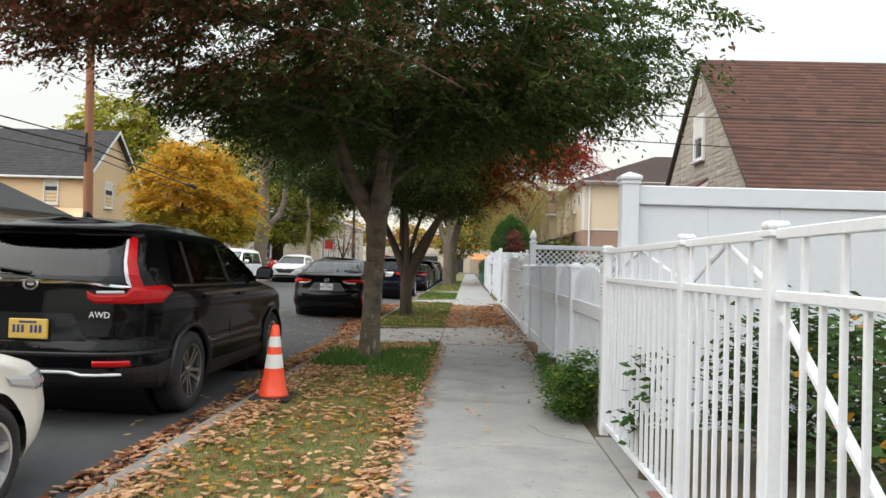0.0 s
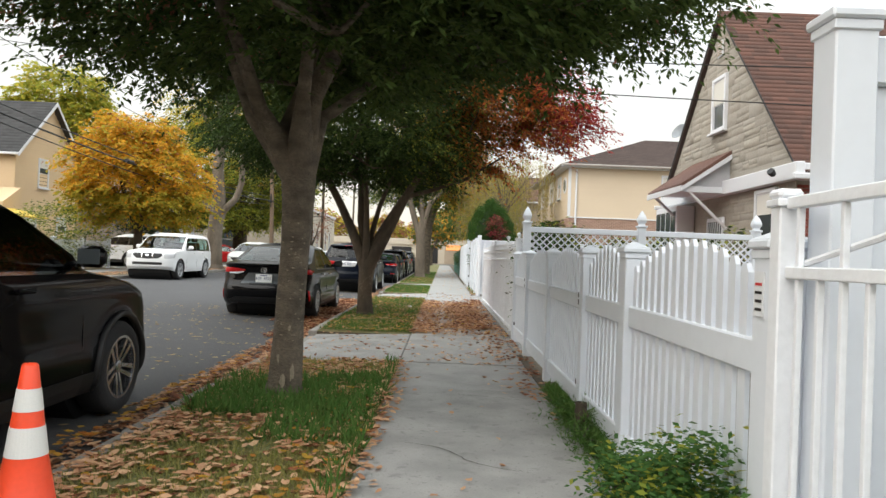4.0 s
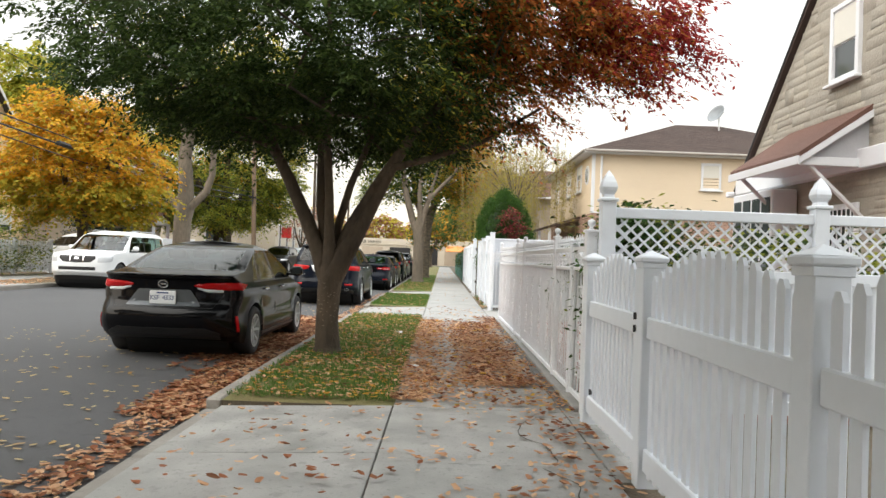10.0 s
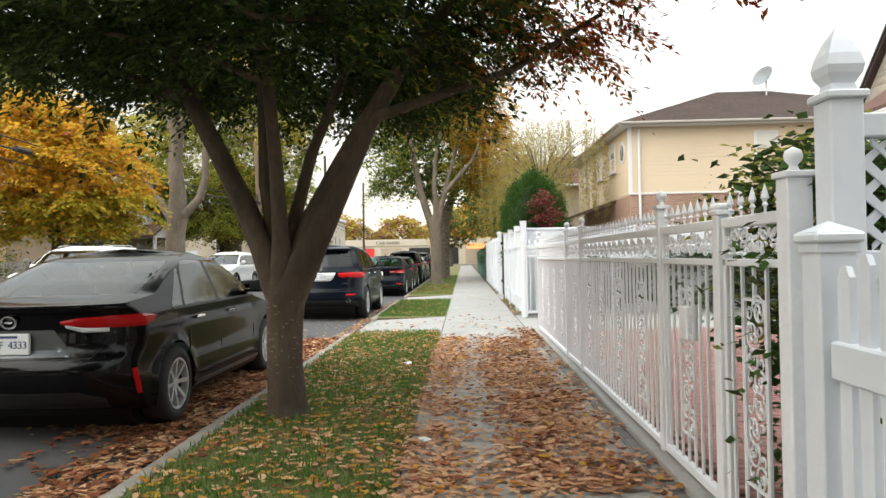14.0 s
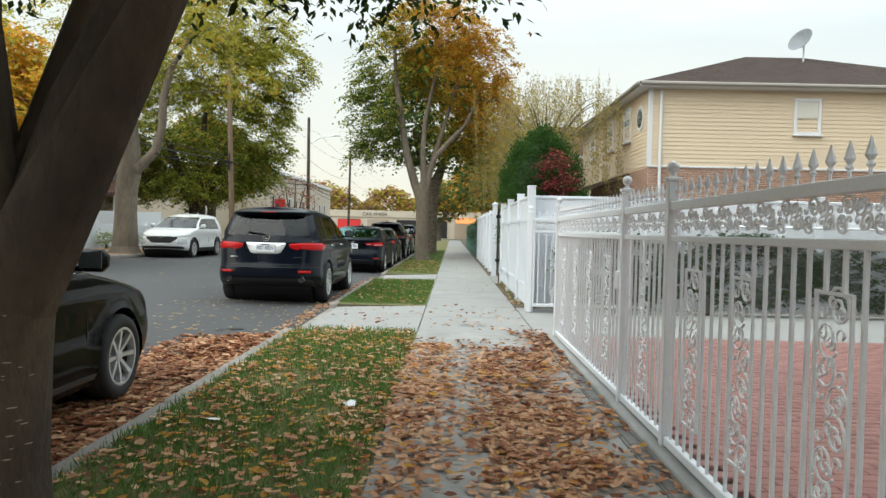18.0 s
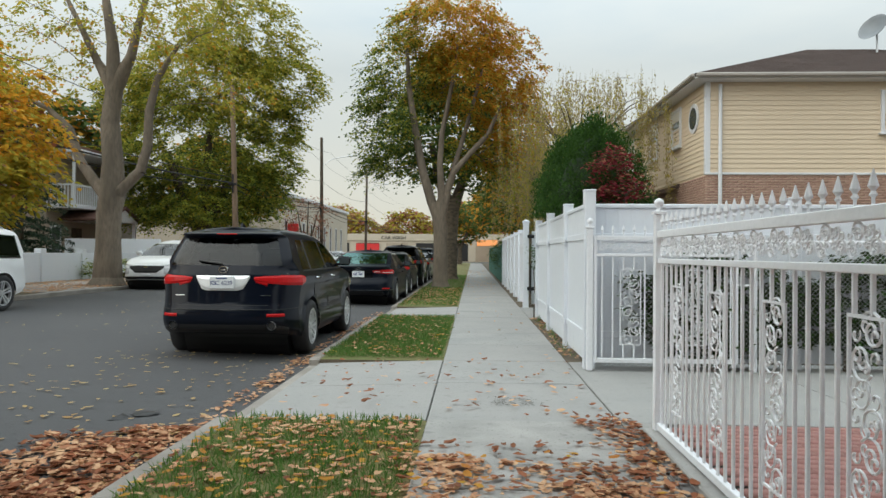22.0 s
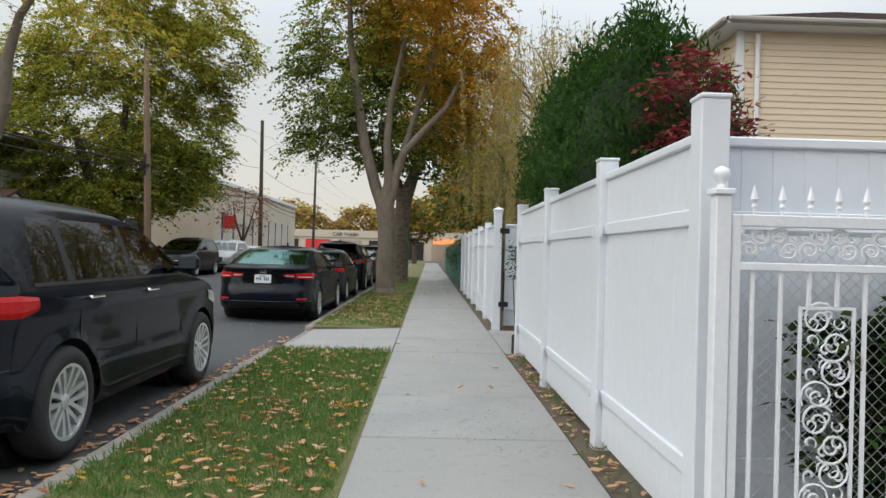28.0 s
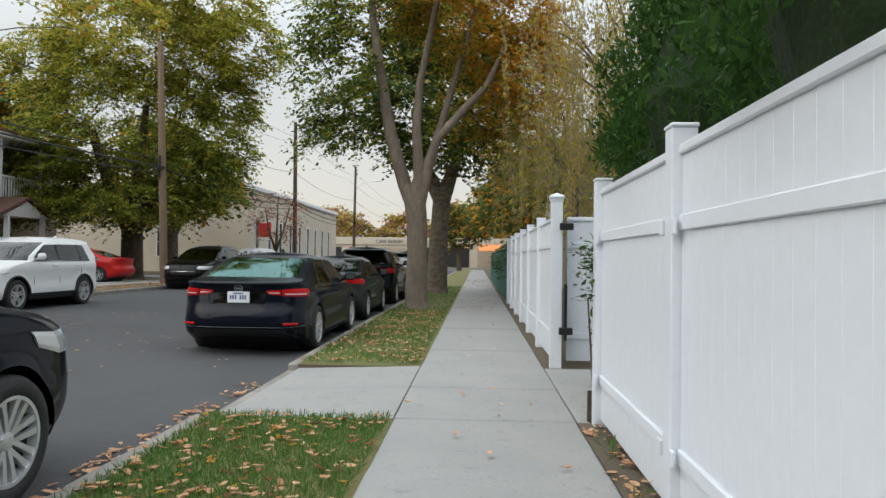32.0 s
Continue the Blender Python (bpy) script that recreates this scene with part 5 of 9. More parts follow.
def plain_house(label, x0, y0, x1, y1, eave, ridge, wall, roof, ridge_axis="x", wins=(), board=True):
    """A house far from the path: walls in lap boards or stucco, gabled roof, windows (face, u, z, w, h)."""
    h = thing("house", label, "house", "houses across the street")
    if ridge_axis == "x":
        m = (y0 + y1) / 2
        body = prism([(y0, -0.2), (y1, -0.2), (y1, eave), (m, ridge - 0.1), (y0, eave)], "x", x0, x1)
    else:
        m = (x0 + x1) / 2
        body = prism([(x0, -0.2), (x1, -0.2), (x1, eave), (m, ridge - 0.1), (x0, eave)], "y", y0, y1)
    part("wall", body, wall, h)
    if board:
        def end(z, lo, hi):
            if z < eave:
                return (lo, hi)
            f = (z - eave) / (ridge - eave)
            return (lo + f * (hi - lo) / 2, hi - f * (hi - lo) / 2)
        siding(h, "x+", y0, y1, x1, 0.4, ridge - 0.2 if ridge_axis == "x" else eave, wall, 0.2, (lambda z: end(z, y0, y1)) if ridge_axis == "x" else None)
        siding(h, "y-", x0, x1, y0, 0.4, ridge - 0.2 if ridge_axis == "y" else eave, wall, 0.2, (lambda z: end(z, x0, x1)) if ridge_axis == "y" else None)
    o = 0.35
    lo, hi, m = (y0, y1, (y0 + y1) / 2) if ridge_axis == "x" else (x0, x1, (x0 + x1) / 2)
    sl = (ridge - eave) / (m - lo)
    for s, e in ((1, lo), (-1, hi)):
        eo, zo = e - s * o, eave - o * sl
        p = [(eo, zo), (m, ridge), (m, ridge + 0.14), (eo, zo + 0.14)]
        if ridge_axis == "x":
            part("roof", prism(p, "x", x0 - o, x1 + o), roof, h)
            q = [(x0 - o, eo, zo + 0.14), (x1 + o, eo, zo + 0.14), (x1 + o, m, ridge + 0.14), (x0 - o, m, ridge + 0.14)]
            part("gutter", box(x0 - o, eo - 0.07, zo, x1 + o, eo + 0.05, zo + 0.12, 0.02), TRIM_WHITE, h)
            part("rake", prism([(eo, zo - 0.08), (m, ridge - 0.08), (m, ridge + 0.12), (eo, zo + 0.12)], "x", x1 + o, x1 + o + 0.03), TRIM_WHITE, h)
        else:
            part("roof", prism(p, "y", y0 - o, y1 + o), roof, h)
            q = [(eo, y1 + o, zo + 0.14), (eo, y0 - o, zo + 0.14), (m, y0 - o, ridge + 0.14), (m, y1 + o, ridge + 0.14)]
            part("rake", prism([(eo, zo - 0.08), (m, ridge - 0.08), (m, ridge + 0.12), (eo, zo + 0.12)], "y", y0 - o - 0.03, y0 - o), TRIM_WHITE, h)
        shingles(h, q if s > 0 else [q[1], q[0], q[3], q[2]], roof, 0.25)
    for f, u, z, w, hh in wins:
        p = {"x+": (x1 + 0.02, u), "y-": (u, y0 - 0.02)}[f]
        window(h, f, *p, z, w, hh, blind=0.3)
    return h


yellow = plain_house("yellow clapboard house with a grey gabled roof and white trim", -32, 39.5, -22.0, 45.5, 6.0, 8.9, SIDING_YELLOW, SHINGLE_GREY, "x", (("x+", 42.0, 4.2, 1.0, 1.6), ("x+", 44.0, 1.2, 1.0, 1.5), ("x+", 41.0, 1.2, 1.0, 1.5), ("y-", -24, 4.2, 0.9, 1.5), ("y-", -28, 4.2, 0.9, 1.5)))
part("lean_to", prism([(38.0, -0.2), (39.4, -0.2), (39.4, 4.0), (38.0, 3.2)], "x", -30, -21.6), SIDING_YELLOW, yellow)
part("awning", prism([(-21.5, 2.9), (-19.9, 2.5), (-19.9, 2.42), (-21.5, 2.82)], "y", 35.5, 39.0), YELLOW_AWN, yellow, "yellow metal awning over the porch")
porch = plain_house("low pale house with a grey hipped porch roof", -30, 30.5, -21.5, 36.5, 3.4, 5.2, STUCCO_PALE, SHINGLE_GREY, "y", (("x+", 32.0, 1.1, 1.2, 1.4), ("x+", 35.0, 0.4, 1.0, 2.1)), board=False)
tan = plain_house("tan clapboard house with a brown roof and a chimney", -34, 52, -23.5, 60, 6.0, 8.2, STUCCO, SHINGLE, "x", (("x+", 54.0, 4.0, 1.0, 1.5), ("x+", 57.5, 4.0, 1.0, 1.5)))
part("chimney", box(-27.5, 53.5, 6.5, -26.7, 54.3, 9.6, 0.02), BRICK_BROWN, tan)
near_left = plain_house("yellow clapboard house with a grey gabled roof", -33, 23.0, -22.5, 31.0, 5.8, 8.6, SIDING_YELLOW, SHINGLE_GREY, "x", (("x+", 25.0, 4.0, 1.0, 1.5), ("x+", 29.0, 4.0, 1.0, 1.5)))
# never in view: added to block the bright horizon behind the walker
tall_near = plain_house("pale house with a grey roof added out of view behind the walker", 8, -14, 18, -4, 5.8, 8.2, STUCCO_PALE, SHINGLE_GREY, "x", (), board=False)

# tan house with balcony and portico behind a white wall
balc = thing("house", "tan stucco house with white balcony and small portico", "house", "houses across the street", at=(-1.5, 0.0, 0.0))
balc.scale = (1.0, 1.0, 1.1)
part("wall", box(-32, 56, -0.2, -21.5, 66, 6.2, 0.02), STUCCO, balc)
part("roof", prism([(-32.6, 6.2), (-20.4, 6.2), (-20.4, 6.5), (-26, 7.8), (-32.6, 6.5)], "y", 55.4, 66.6), SHINGLE, balc)
part("balcony_floor", box(-21.5, 56, 3.3, -19.9, 62, 3.5, 0.02), TRIM_WHITE, balc)
part("balcony_roof", box(-21.6, 55.9, 6.0, -19.7, 62.1, 6.2, 0.02), TRIM_WHITE, balc)
for k in range(31):
    part("baluster", box(-19.98, 56.05 + k * 0.19, 3.5, -19.93, 56.10 + k * 0.19, 4.4), TRIM_WHITE, balc)
for k in range(8):
    part("baluster", box(-21.4 + k * 0.19, 56.02, 3.5, -21.35 + k * 0.19, 56.07, 4.4), TRIM_WHITE, balc)
part("rail", box(-20.0, 56, 4.4, -19.9, 62, 4.48, 0.01), TRIM_WHITE, balc)
part("rail", box(-21.5, 56, 4.4, -19.9, 56.1, 4.48, 0.01), TRIM_WHITE, balc)
for yy in (56.0, 59.0, 61.9):
    part("post", box(-20.0, yy, 3.5, -19.88, yy + 0.12, 6.0, 0.01), TRIM_WHITE, balc)
part("portico_roof", prism([(57.4, 2.7), (60.6, 2.7), (59.0, 3.35)], "x", -21.5, -18.6), TRIM_WHITE, balc)
part("portico_shingles", prism([(57.2, 2.74), (59.0, 3.42), (60.8, 2.74), (60.8, 2.84), (59.0, 3.54), (57.2, 2.84)], "x", -21.5, -18.5), SHINGLE, balc)
for yy in (57.7, 60.2):
    part("portico_post", box(-18.8, yy, 0, -18.6, yy + 0.16, 2.7, 0.01), TRIM_WHITE, balc)
part("door", box(-21.47, 58.5, 0.3, -21.42, 59.5, 2.4, 0.01), BARK_DARK, balc)
window(balc, "x+", -21.48, 57.0, 1.0, 1.0, 1.5)
window(balc, "y-", -23.5, 55.98, 1.0, 1.1, 1.5)
window(balc, "y-", -23.5, 55.98, 4.2, 1.1, 1.5)

# long pale commercial building past the trees
hall = thing("commercial_building", "long pale stucco building with tall narrow windows", "building")
part("wall", box(-34, 82, -0.2, -17.5, 116, 6.6, 0.05), STUCCO_PALE, hall)
part("parapet", box(-34.2, 81.8, 6.6, -17.3, 116.2, 6.95, 0.03), TRIM_WHITE, hall)
for k in range(9):
    window(hall, "x+", -17.48, 84 + k * 3.4, 1.2, 1.0, 3.2, sill=False)
window(hall, "y-", -24, 81.98, 1.2, 1.6, 2.4, sill=False)
part("sign", box(-17.2, 83.5, 2.9, -16.2, 83.7, 4.0, 0.02), SIGN_RED, hall, "red sign board on the corner")
# shops across the end of the street
shops = thing("commercial_building", "low pale row of car wash bays across the street end", "building")
part("wall", box(-48, 142, -0.2, 6, 152, 4.6, 0.05), STUCCO_PALE, shops)
part("band", box(-48.1, 141.8, 3.5, 6.1, 142.0, 4.7, 0.03), STUCCO_PALE, shops, "pale fascia band")
for k in range(10):
    part("bay", box(-46.5 + k * 5.2, 141.9, 0, -42.6 + k * 5.2, 141.98, 3.1), TRIM_BLACK if k % 3 else STUCCO, shops)
for k in (3, 5):
    part("panel", box(-46.6 + k * 5.2, 141.75, 0.2, -42.5 + k * 5.2, 141.88, 3.0), TRIM_WHITE if k == 3 else SIGN_RED, shops)
for txt, tx in (("CAR WASH", -27.0), ("CAR WASH", -14.0)):
    cu = bpy.data.curves.new("lettering", "FONT")
    cu.body, cu.size, cu.extrude, cu.align_x = txt, 0.85, 0.02, "CENTER"
    ob = new("lettering", cu)
    ob.parent = shops
    cu.materials.append(IRON_BLACK)
    ob.matrix_basis = pose(tx, 141.76, 3.75, 90, 0, 0)
side = thing("commercial_building", "brown corner building with an orange awning", "building")
part("wall", box(6.2, 140, -0.2, 40, 150, 5.5, 0.05), STUCCO, side)
part("awning", prism([(138.2, 2.7), (140.0, 3.7), (140.0, 3.6), (138.2, 2.6)], "x", 0.5, 4), BUS_YELLOW, side, "orange awning")
part("panel", box(7.0, 139.9, 3.9, 9.0, 140.0, 4.7, 0.02), TURQUOISE, side, "turquoise sign panel")

# ---- vehicles ----


def shell(grid, depth):
    """A thick skin from a grid of (point, inward) rows."""
    bm = bmesh.new()
    rows = [[bm.verts.new(p) for p, d in row] for row in grid]
    back = [[bm.verts.new(Vector(p) + Vector(d) * depth) for p, d in row] for row in grid]
    n, m = len(rows), len(rows[0])
    for i in range(n - 1):
        for j in range(m - 1):
            bm.faces.new((rows[i][j], rows[i][j + 1], rows[i + 1][j + 1], rows[i + 1][j]))
            bm.faces.new((back[i][j], back[i + 1][j], back[i + 1][j + 1], back[i][j + 1]))
    for j in range(m - 1):
        for i in (0, n - 1):
            bm.faces.new((rows[i][j], rows[i][j + 1], back[i][j + 1], back[i][j]))
    for i in range(n - 1):
        for j in (0, m - 1):
            bm.faces.new((rows[i][j], rows[i + 1][j], back[i + 1][j], back[i][j]))
    bmesh.ops.recalc_face_normals(bm, faces=bm.faces[:])
    return bm


WHEELS = {}


def wheel(car, x, y, r, w, spokes, side, rim_mat, twin=True):
    """Tyre with shoulders, dark well and an alloy rim of single or paired spokes."""
    key = (r, w, spokes, rim_mat.name, twin)
    if key not in WHEELS:
        rt = r * 0.68
        prof = [(rt, -w / 2), (r * 0.84, -w * 0.53), (r * 0.95, -w * 0.47), (r, -w * 0.34), (r, w * 0.34), (r * 0.95, w * 0.47), (r * 0.84, w * 0.53), (rt, w / 2), (rt * 0.97, 0)]
        ty = mesh_of("tyre", lathe(prof + [(rt * 0.97, -w * 0.3), (rt, -w / 2)], 36, cap=False), RUBBER, True)
        inner = mesh_of("rim_well", lathe([(rt * 0.55, -0.01), (rt * 0.98, -w * 0.45), (rt * 1.0, w * 0.44), (rt * 0.93, w * 0.44), (rt * 0.90, w * 0.0), (rt * 0.2, -w * 0.05), (0.002, -w * 0.05)], 32), TRIM_BLACK, True)
        bm = lathe([(rt * 0.90, w * 0.25), (rt * 0.925, w * 0.50), (rt * 1.01, w * 0.505), (rt * 1.01, w * 0.40)], 36, cap=False)
        for k in range(spokes):
            for off in ((-1, 1) if twin else (0,)):
                hw = rt * (0.062 if twin else 0.52 / spokes)
                c0, c1 = off * 0.085 * rt, off * 0.17 * rt
                q = [(0.13 * rt, c0 - hw, w * 0.36), (0.55 * rt, (c0 + c1) / 2 - hw, w * 0.43), (0.94 * rt, c1 - hw * 1.3, w * 0.475), (0.94 * rt, c1 + hw * 1.3, w * 0.475), (0.55 * rt, (c0 + c1) / 2 + hw, w * 0.43), (0.13 * rt, c0 + hw, w * 0.36)]
                b2 = bmesh.new()
                up = [b2.verts.new(p) for p in q]
                dn = [b2.verts.new((p[0], p[1], p[2] - 0.035)) for p in q]
                b2.faces.new((up[0], up[1], up[4], up[5]))
                b2.faces.new((up[1], up[2], up[3], up[4]))
                for i in range(6):
                    b2.faces.new((up[i], dn[i], dn[(i + 1) % 6], up[(i + 1) % 6]))
                bmesh.ops.rotate(b2, verts=b2.verts, cent=(0, 0, 0), matrix=Matrix.Rotation(k * math.tau / spokes, 3, "Z"))
                merge(bm, b2)
        lathe([(0.22 * rt, w * 0.28), (0.20 * rt, w * 0.40), (0.11 * rt, w * 0.42), (0.002, w * 0.42)], 16, (0, 0, 0), bm)
        WHEELS[key] = (ty, inner, mesh_of("rim", bm, rim_mat))
    ty, inner, rim = WHEELS[key]
    root = new("wheel", ty)
    root.parent = car
    root.matrix_basis = pose(x, y, r, 0, 90 * side, 0)
    for nm, me in (("rim_well", inner), ("rim", rim)):
        o = new(nm, me)
        o.parent = root
    return root


def eased(tab, reach):
    """A table of (z, y) as a function with softened corners."""
    zs = np.linspace(tab[0][0], tab[-1][0], 400)
    ys = np.interp(zs, [p[0] for p in tab], [p[1] for p in tab])
    n = max(1, int(reach / (zs[1] - zs[0])))
    pad = np.concatenate([np.full(n, ys[0]), ys, np.full(n, ys[-1])])
    ys = np.convolve(pad, np.ones(2 * n + 1) / (2 * n + 1), "valid")
    return lambda v: float(np.interp(v, zs, ys))


US = (0.0, 0.12, 0.24, 0.36, 0.48, 0.58, 0.67, 0.75, 0.81, 0.86, 0.90, 0.935, 0.96, 0.98, 0.992, 1.0)


def make_car(label, mat, at, rz=0.0, category="car", *, L, W, ro, wb, r, clr, rear, front, width, belt, wins, win_top, back, screen,
             glass=None, back_glass=None, bow=(0.10, 0.16), corner=(0.26, 0.30), arch=0.03, wedge=0.0, patches=(), plate=None, plate_z=0.8, chars="", badge=None, slogan=None,
             spokes=5, twin=True, rim=None, moulded=False, sill=None, handle=None, exhaust=0.0, mirror=None, bars=None, wiper=None, window_line=None, scale=1.0):
    """A road car from its tail (y = 0) to its nose (y = L). rear, front: where the middle of tail and nose stand at each height;
    width: share of the half width at each height; wins: side windows as ((foot, top), (foot, top)); back, screen: (low, high, half share) of the rear and front glass;
    patches: skins on the ends as (name, ((place, low, high), ...), material, lift, nose), place 0..1 across, then metres along the flank."""
    car = thing("car", label, category, "parked vehicles", at=at, rz=rz)
    car.scale = (scale, scale, scale)
    glass = glass or CAR_GLASS
    hw, R = W / 2, r + 0.05
    yr, yf = ro, ro + wb
    zt = rear[-1][0]
    fr, ff, fw = eased(rear, 0.008), eased(front, 0.02), eased(width, 0.025)

    def end_size(z, nose):
        k = min(max((z - belt) / 0.12, 0.0), 1.0)
        return bow[nose] * (1 - 0.35 * k), corner[nose] * (1 - 0.55 * k)

    def yend(u, z, nose=0):
        b, c = end_size(z, nose)
        d = b * u ** 2 + c * u ** 9
        return ff(z) - d if nose else fr(z) + d

    def sidex(y, z):
        e = abs(2 * y / L - 1)
        x = hw * fw(z) * (1 - 0.07 * e ** 3)
        for c in (yr, yf):
            d = math.hypot(y - c, z - r) - R
            if d < 0.12:
                x += 0.018 * (1 - max(d, 0) / 0.12) ** 2
        return x

    def warp(y, z):
        if z <= belt - 0.35:
            low = min(max((clr + 0.25 - z) / 0.25, 0.0), 1.0)
            return z + 0.10 * low * min(max(1.25 - min(y, L - y) / 0.55, 0.0), 1.0)
        up = min(max((z - belt) / (zt - belt), 0.0), 1.0)
        mid = (fr(zt) + ff(zt)) / 2
        z2 = z + arch * up * (0.55 - ((y - mid) / 1.1) ** 2)
        tri = 1 - abs(z - belt) / (0.35 if z < belt else zt - belt)
        return z2 + wedge * max(tri, 0) * (0.5 - y / L)

    def at_end(p, z, nose=0):
        """A place on the skin: p across the tail or nose, past 1 in metres along the flank."""
        y1 = yend(1.0, z, nose)
        if p <= 1:
            y = yend(p, z, nose)
            return Vector((p * sidex(y1, z), y, warp(y, z)))
        y = y1 + (p - 1) * (-1 if nose else 1)
        return Vector((sidex(y, z), y, warp(y, z)))

    # rows of the skin, dense where tail or nose run flat
    marks = sorted({clr, belt, win_top, back[0], back[1], screen[0], screen[1], zt})
    zs = [clr]
    for a, b in zip(marks, marks[1:]):
        fine = np.linspace(a, b, 60)
        run = 0.0
        for q, z in zip(fine, fine[1:]):
            run += max((z - q) / 0.045, abs(fr(z) - fr(q)) / 0.07, abs(ff(z) - ff(q)) / 0.09)
            if run >= 1 and b - z > 0.004:
                zs.append(float(z))
                run = 0.0
        zs.append(b)

    def line(foot, top, z):
        f = min(max((z - belt) / (win_top - belt), 0.0), 1.0)
        return foot + (top - foot) * f

    bounds = [e for w in wins for e in w]
    grid = []
    for z in zs:
        ya, yb = yend(1.0, z, 0), yend(1.0, z, 1)
        stops = [ya]
        for foot, top in bounds:
            stops.append(min(max(line(foot, top, z), stops[-1] + 0.002), yb - 0.02))
        stops.append(max(yb, stops[-1] + 0.002))
        row = [at_end(u, z, 0) for u in US[:-1]]
        for k, (a, b) in enumerate(zip(stops, stops[1:])):
            n = 12 if k in (0, len(stops) - 2) else (2 if k % 2 == 0 else 10)
            for i in range(n):
                y = a + (b - a) * i / n
                row.append(Vector((sidex(y, z), y, warp(y, z))))
        row += [at_end(u, z, 1) for u in US[::-1]]
        grid.append(row)
    nc, nr, nu = len(grid[0]), len(grid), len(US)
    V = [tuple(p) for row in grid for p in row]
    edges = [nu - 1]
    for k in range(len(bounds) + 1):
        edges.append(edges[-1] + (12 if k in (0, len(bounds)) else (2 if k % 2 == 0 else 10)))
    body, panes, posts = [], {}, {}
    gone = set()
    for i in range(nr - 1):
        zm = (zs[i] + zs[i + 1]) / 2
        for j in range(nc - 1):
            f = (i * nc + j, i * nc + j + 1, (i + 1) * nc + j + 1, (i + 1) * nc + j)
            cy = sum(V[v][1] for v in f) / 4
            cz = sum(V[v][2] for v in f) / 4
            if nu - 2 < j < nc - nu and any(math.hypot(cy - c, cz - r) < R for c in (yr, yf)):
                gone.update(f)
                continue
            key = None
            if j < nu - 1 and back[0] < zm < back[1] and (US[j] + US[j + 1]) / 2 < back[2]:
                key = "rear_window"
            elif j >= nc - nu and screen[0] < zm < screen[1] and (US[nc - 1 - j] + US[nc - 2 - j]) / 2 < screen[2]:
                key = "windscreen"
            elif belt < zm < win_top:
                for k in range(1, len(edges) - 2):
                    if edges[k] <= j < edges[k + 1]:
                        key = k if k % 2 else ("post", k)
            if isinstance(key, tuple):
                posts.setdefault(key, []).append(f)
            elif key is None:
                body.append(f)
            else:
                panes.setdefault(key, []).append(f)
    kept = {v for f in body for v in f}
    for v in gone & kept:
        x, y, z = V[v]
        c = yr if abs(y - yr) < abs(y - yf) else yf
        d = math.hypot(y - c, z - r)
        if d > 1e-3 and z > clr + 0.01:
            y, z = c + (y - c) * R / d, r + (z - r) * R / d
        V[v] = (sidex(y, z), y, z)
    top = grid[-1]
    rings = [[(nr - 1) * nc + j for j in range(nc)]]
    for k in (0.88, 0.7, 0.45, 0.2, 0.0):
        base = len(V)
        V += [(p[0] * k, p[1], p[2] + 0.045 * (1 - k ** 2)) for p in top]
        rings.append([base + j for j in range(nc)])
    for a, b in zip(rings, rings[1:]):
        body += [(a[j], a[j + 1], b[j + 1], b[j]) for j in range(nc - 1)]

    def skin(name, faces, m, both=True, label=""):
        """Faces of the half grid and their mirror image as one smooth mesh, or one mesh a side."""
        use = sorted({v for f in faces for v in f})
        idx = {v: i for i, v in enumerate(use)}
        P = np.array([V[v] for v in use])
        F = np.array([[idx[v] for v in f] for f in faces])
        Q = P * [-1, 1, 1]
        sets = [(np.concatenate([P, Q]), np.concatenate([F, F[:, ::-1] + len(P)]))] if both else [(P, F), (Q, F[:, ::-1])]
        for pv, pf in sets:
            bm = bmesh.new()
            bm.from_mesh(np_mesh(name, pv, pf))
            bmesh.ops.remove_doubles(bm, verts=bm.verts, dist=0.0004)
            part(name, bm, m, car, label, smooth=True)

    skin("body", body, mat)
    for faces in posts.values():
        skin("window_post", faces, TRIM_BLACK, False)
    for key, faces in panes.items():
        if isinstance(key, str):
            skin(key, faces, (back_glass or glass) if key == "rear_window" else glass)
        else:
            skin("side_window", faces, glass, False)

    def plate_of(points, m, name, lift, nose=0, s=1, rows=4, n=5, depth=0.012, label="", parent=None):
        cols = []
        for (p0, l0, h0), (p1, l1, h1) in zip(points, points[1:]):
            for k in range(n):
                f = k / n
                cols.append((p0 + (p1 - p0) * f, l0 + (l1 - l0) * f, h0 + (h1 - h0) * f))
        cols.append(points[-1])
        g = []
        for i in range(rows + 1):
            row = []
            for p, lo, hi in cols:
                z = lo + (hi - lo) * i / rows
                c = at_end(abs(p), z, nose)
                e = at_end(abs(p) + 0.01, z, nose) - c
                u = at_end(abs(p), z + 0.01, nose) - c
                nv = e.cross(u).normalized()
                if (nv.y < 0) == bool(nose) and abs(nv.y) > 0.3 or (abs(nv.y) <= 0.3 and nv.x < 0):
                    nv = -nv
                edge = 0.45 if i in (0, rows) else 1.0
                c = c + nv * lift * edge
                sx = s * (1 if p >= 0 else -1)
                row.append(((c.x * sx, c.y, c.z), (-nv.x * sx, -nv.y, -nv.z)))
            g.append(row)
        return part(name, shell(g, depth), m, parent or car, label, smooth=False)

    for name, points, m, lift, nose in patches:
        if points[0][0] == 0:
            full = [(-p, a, b) for p, a, b in points[:0:-1]] + list(points)
            plate_of(full, m, name, lift, nose)
        else:
            for s in (1, -1):
                plate_of(points, m, name, lift, nose, s)
    # cabin furniture seen through the glass
    sh = belt - 0.03
    y0, y1 = yend(0, belt + 0.03, 0) + 0.12, yend(0, belt + 0.03, 1) - 0.12
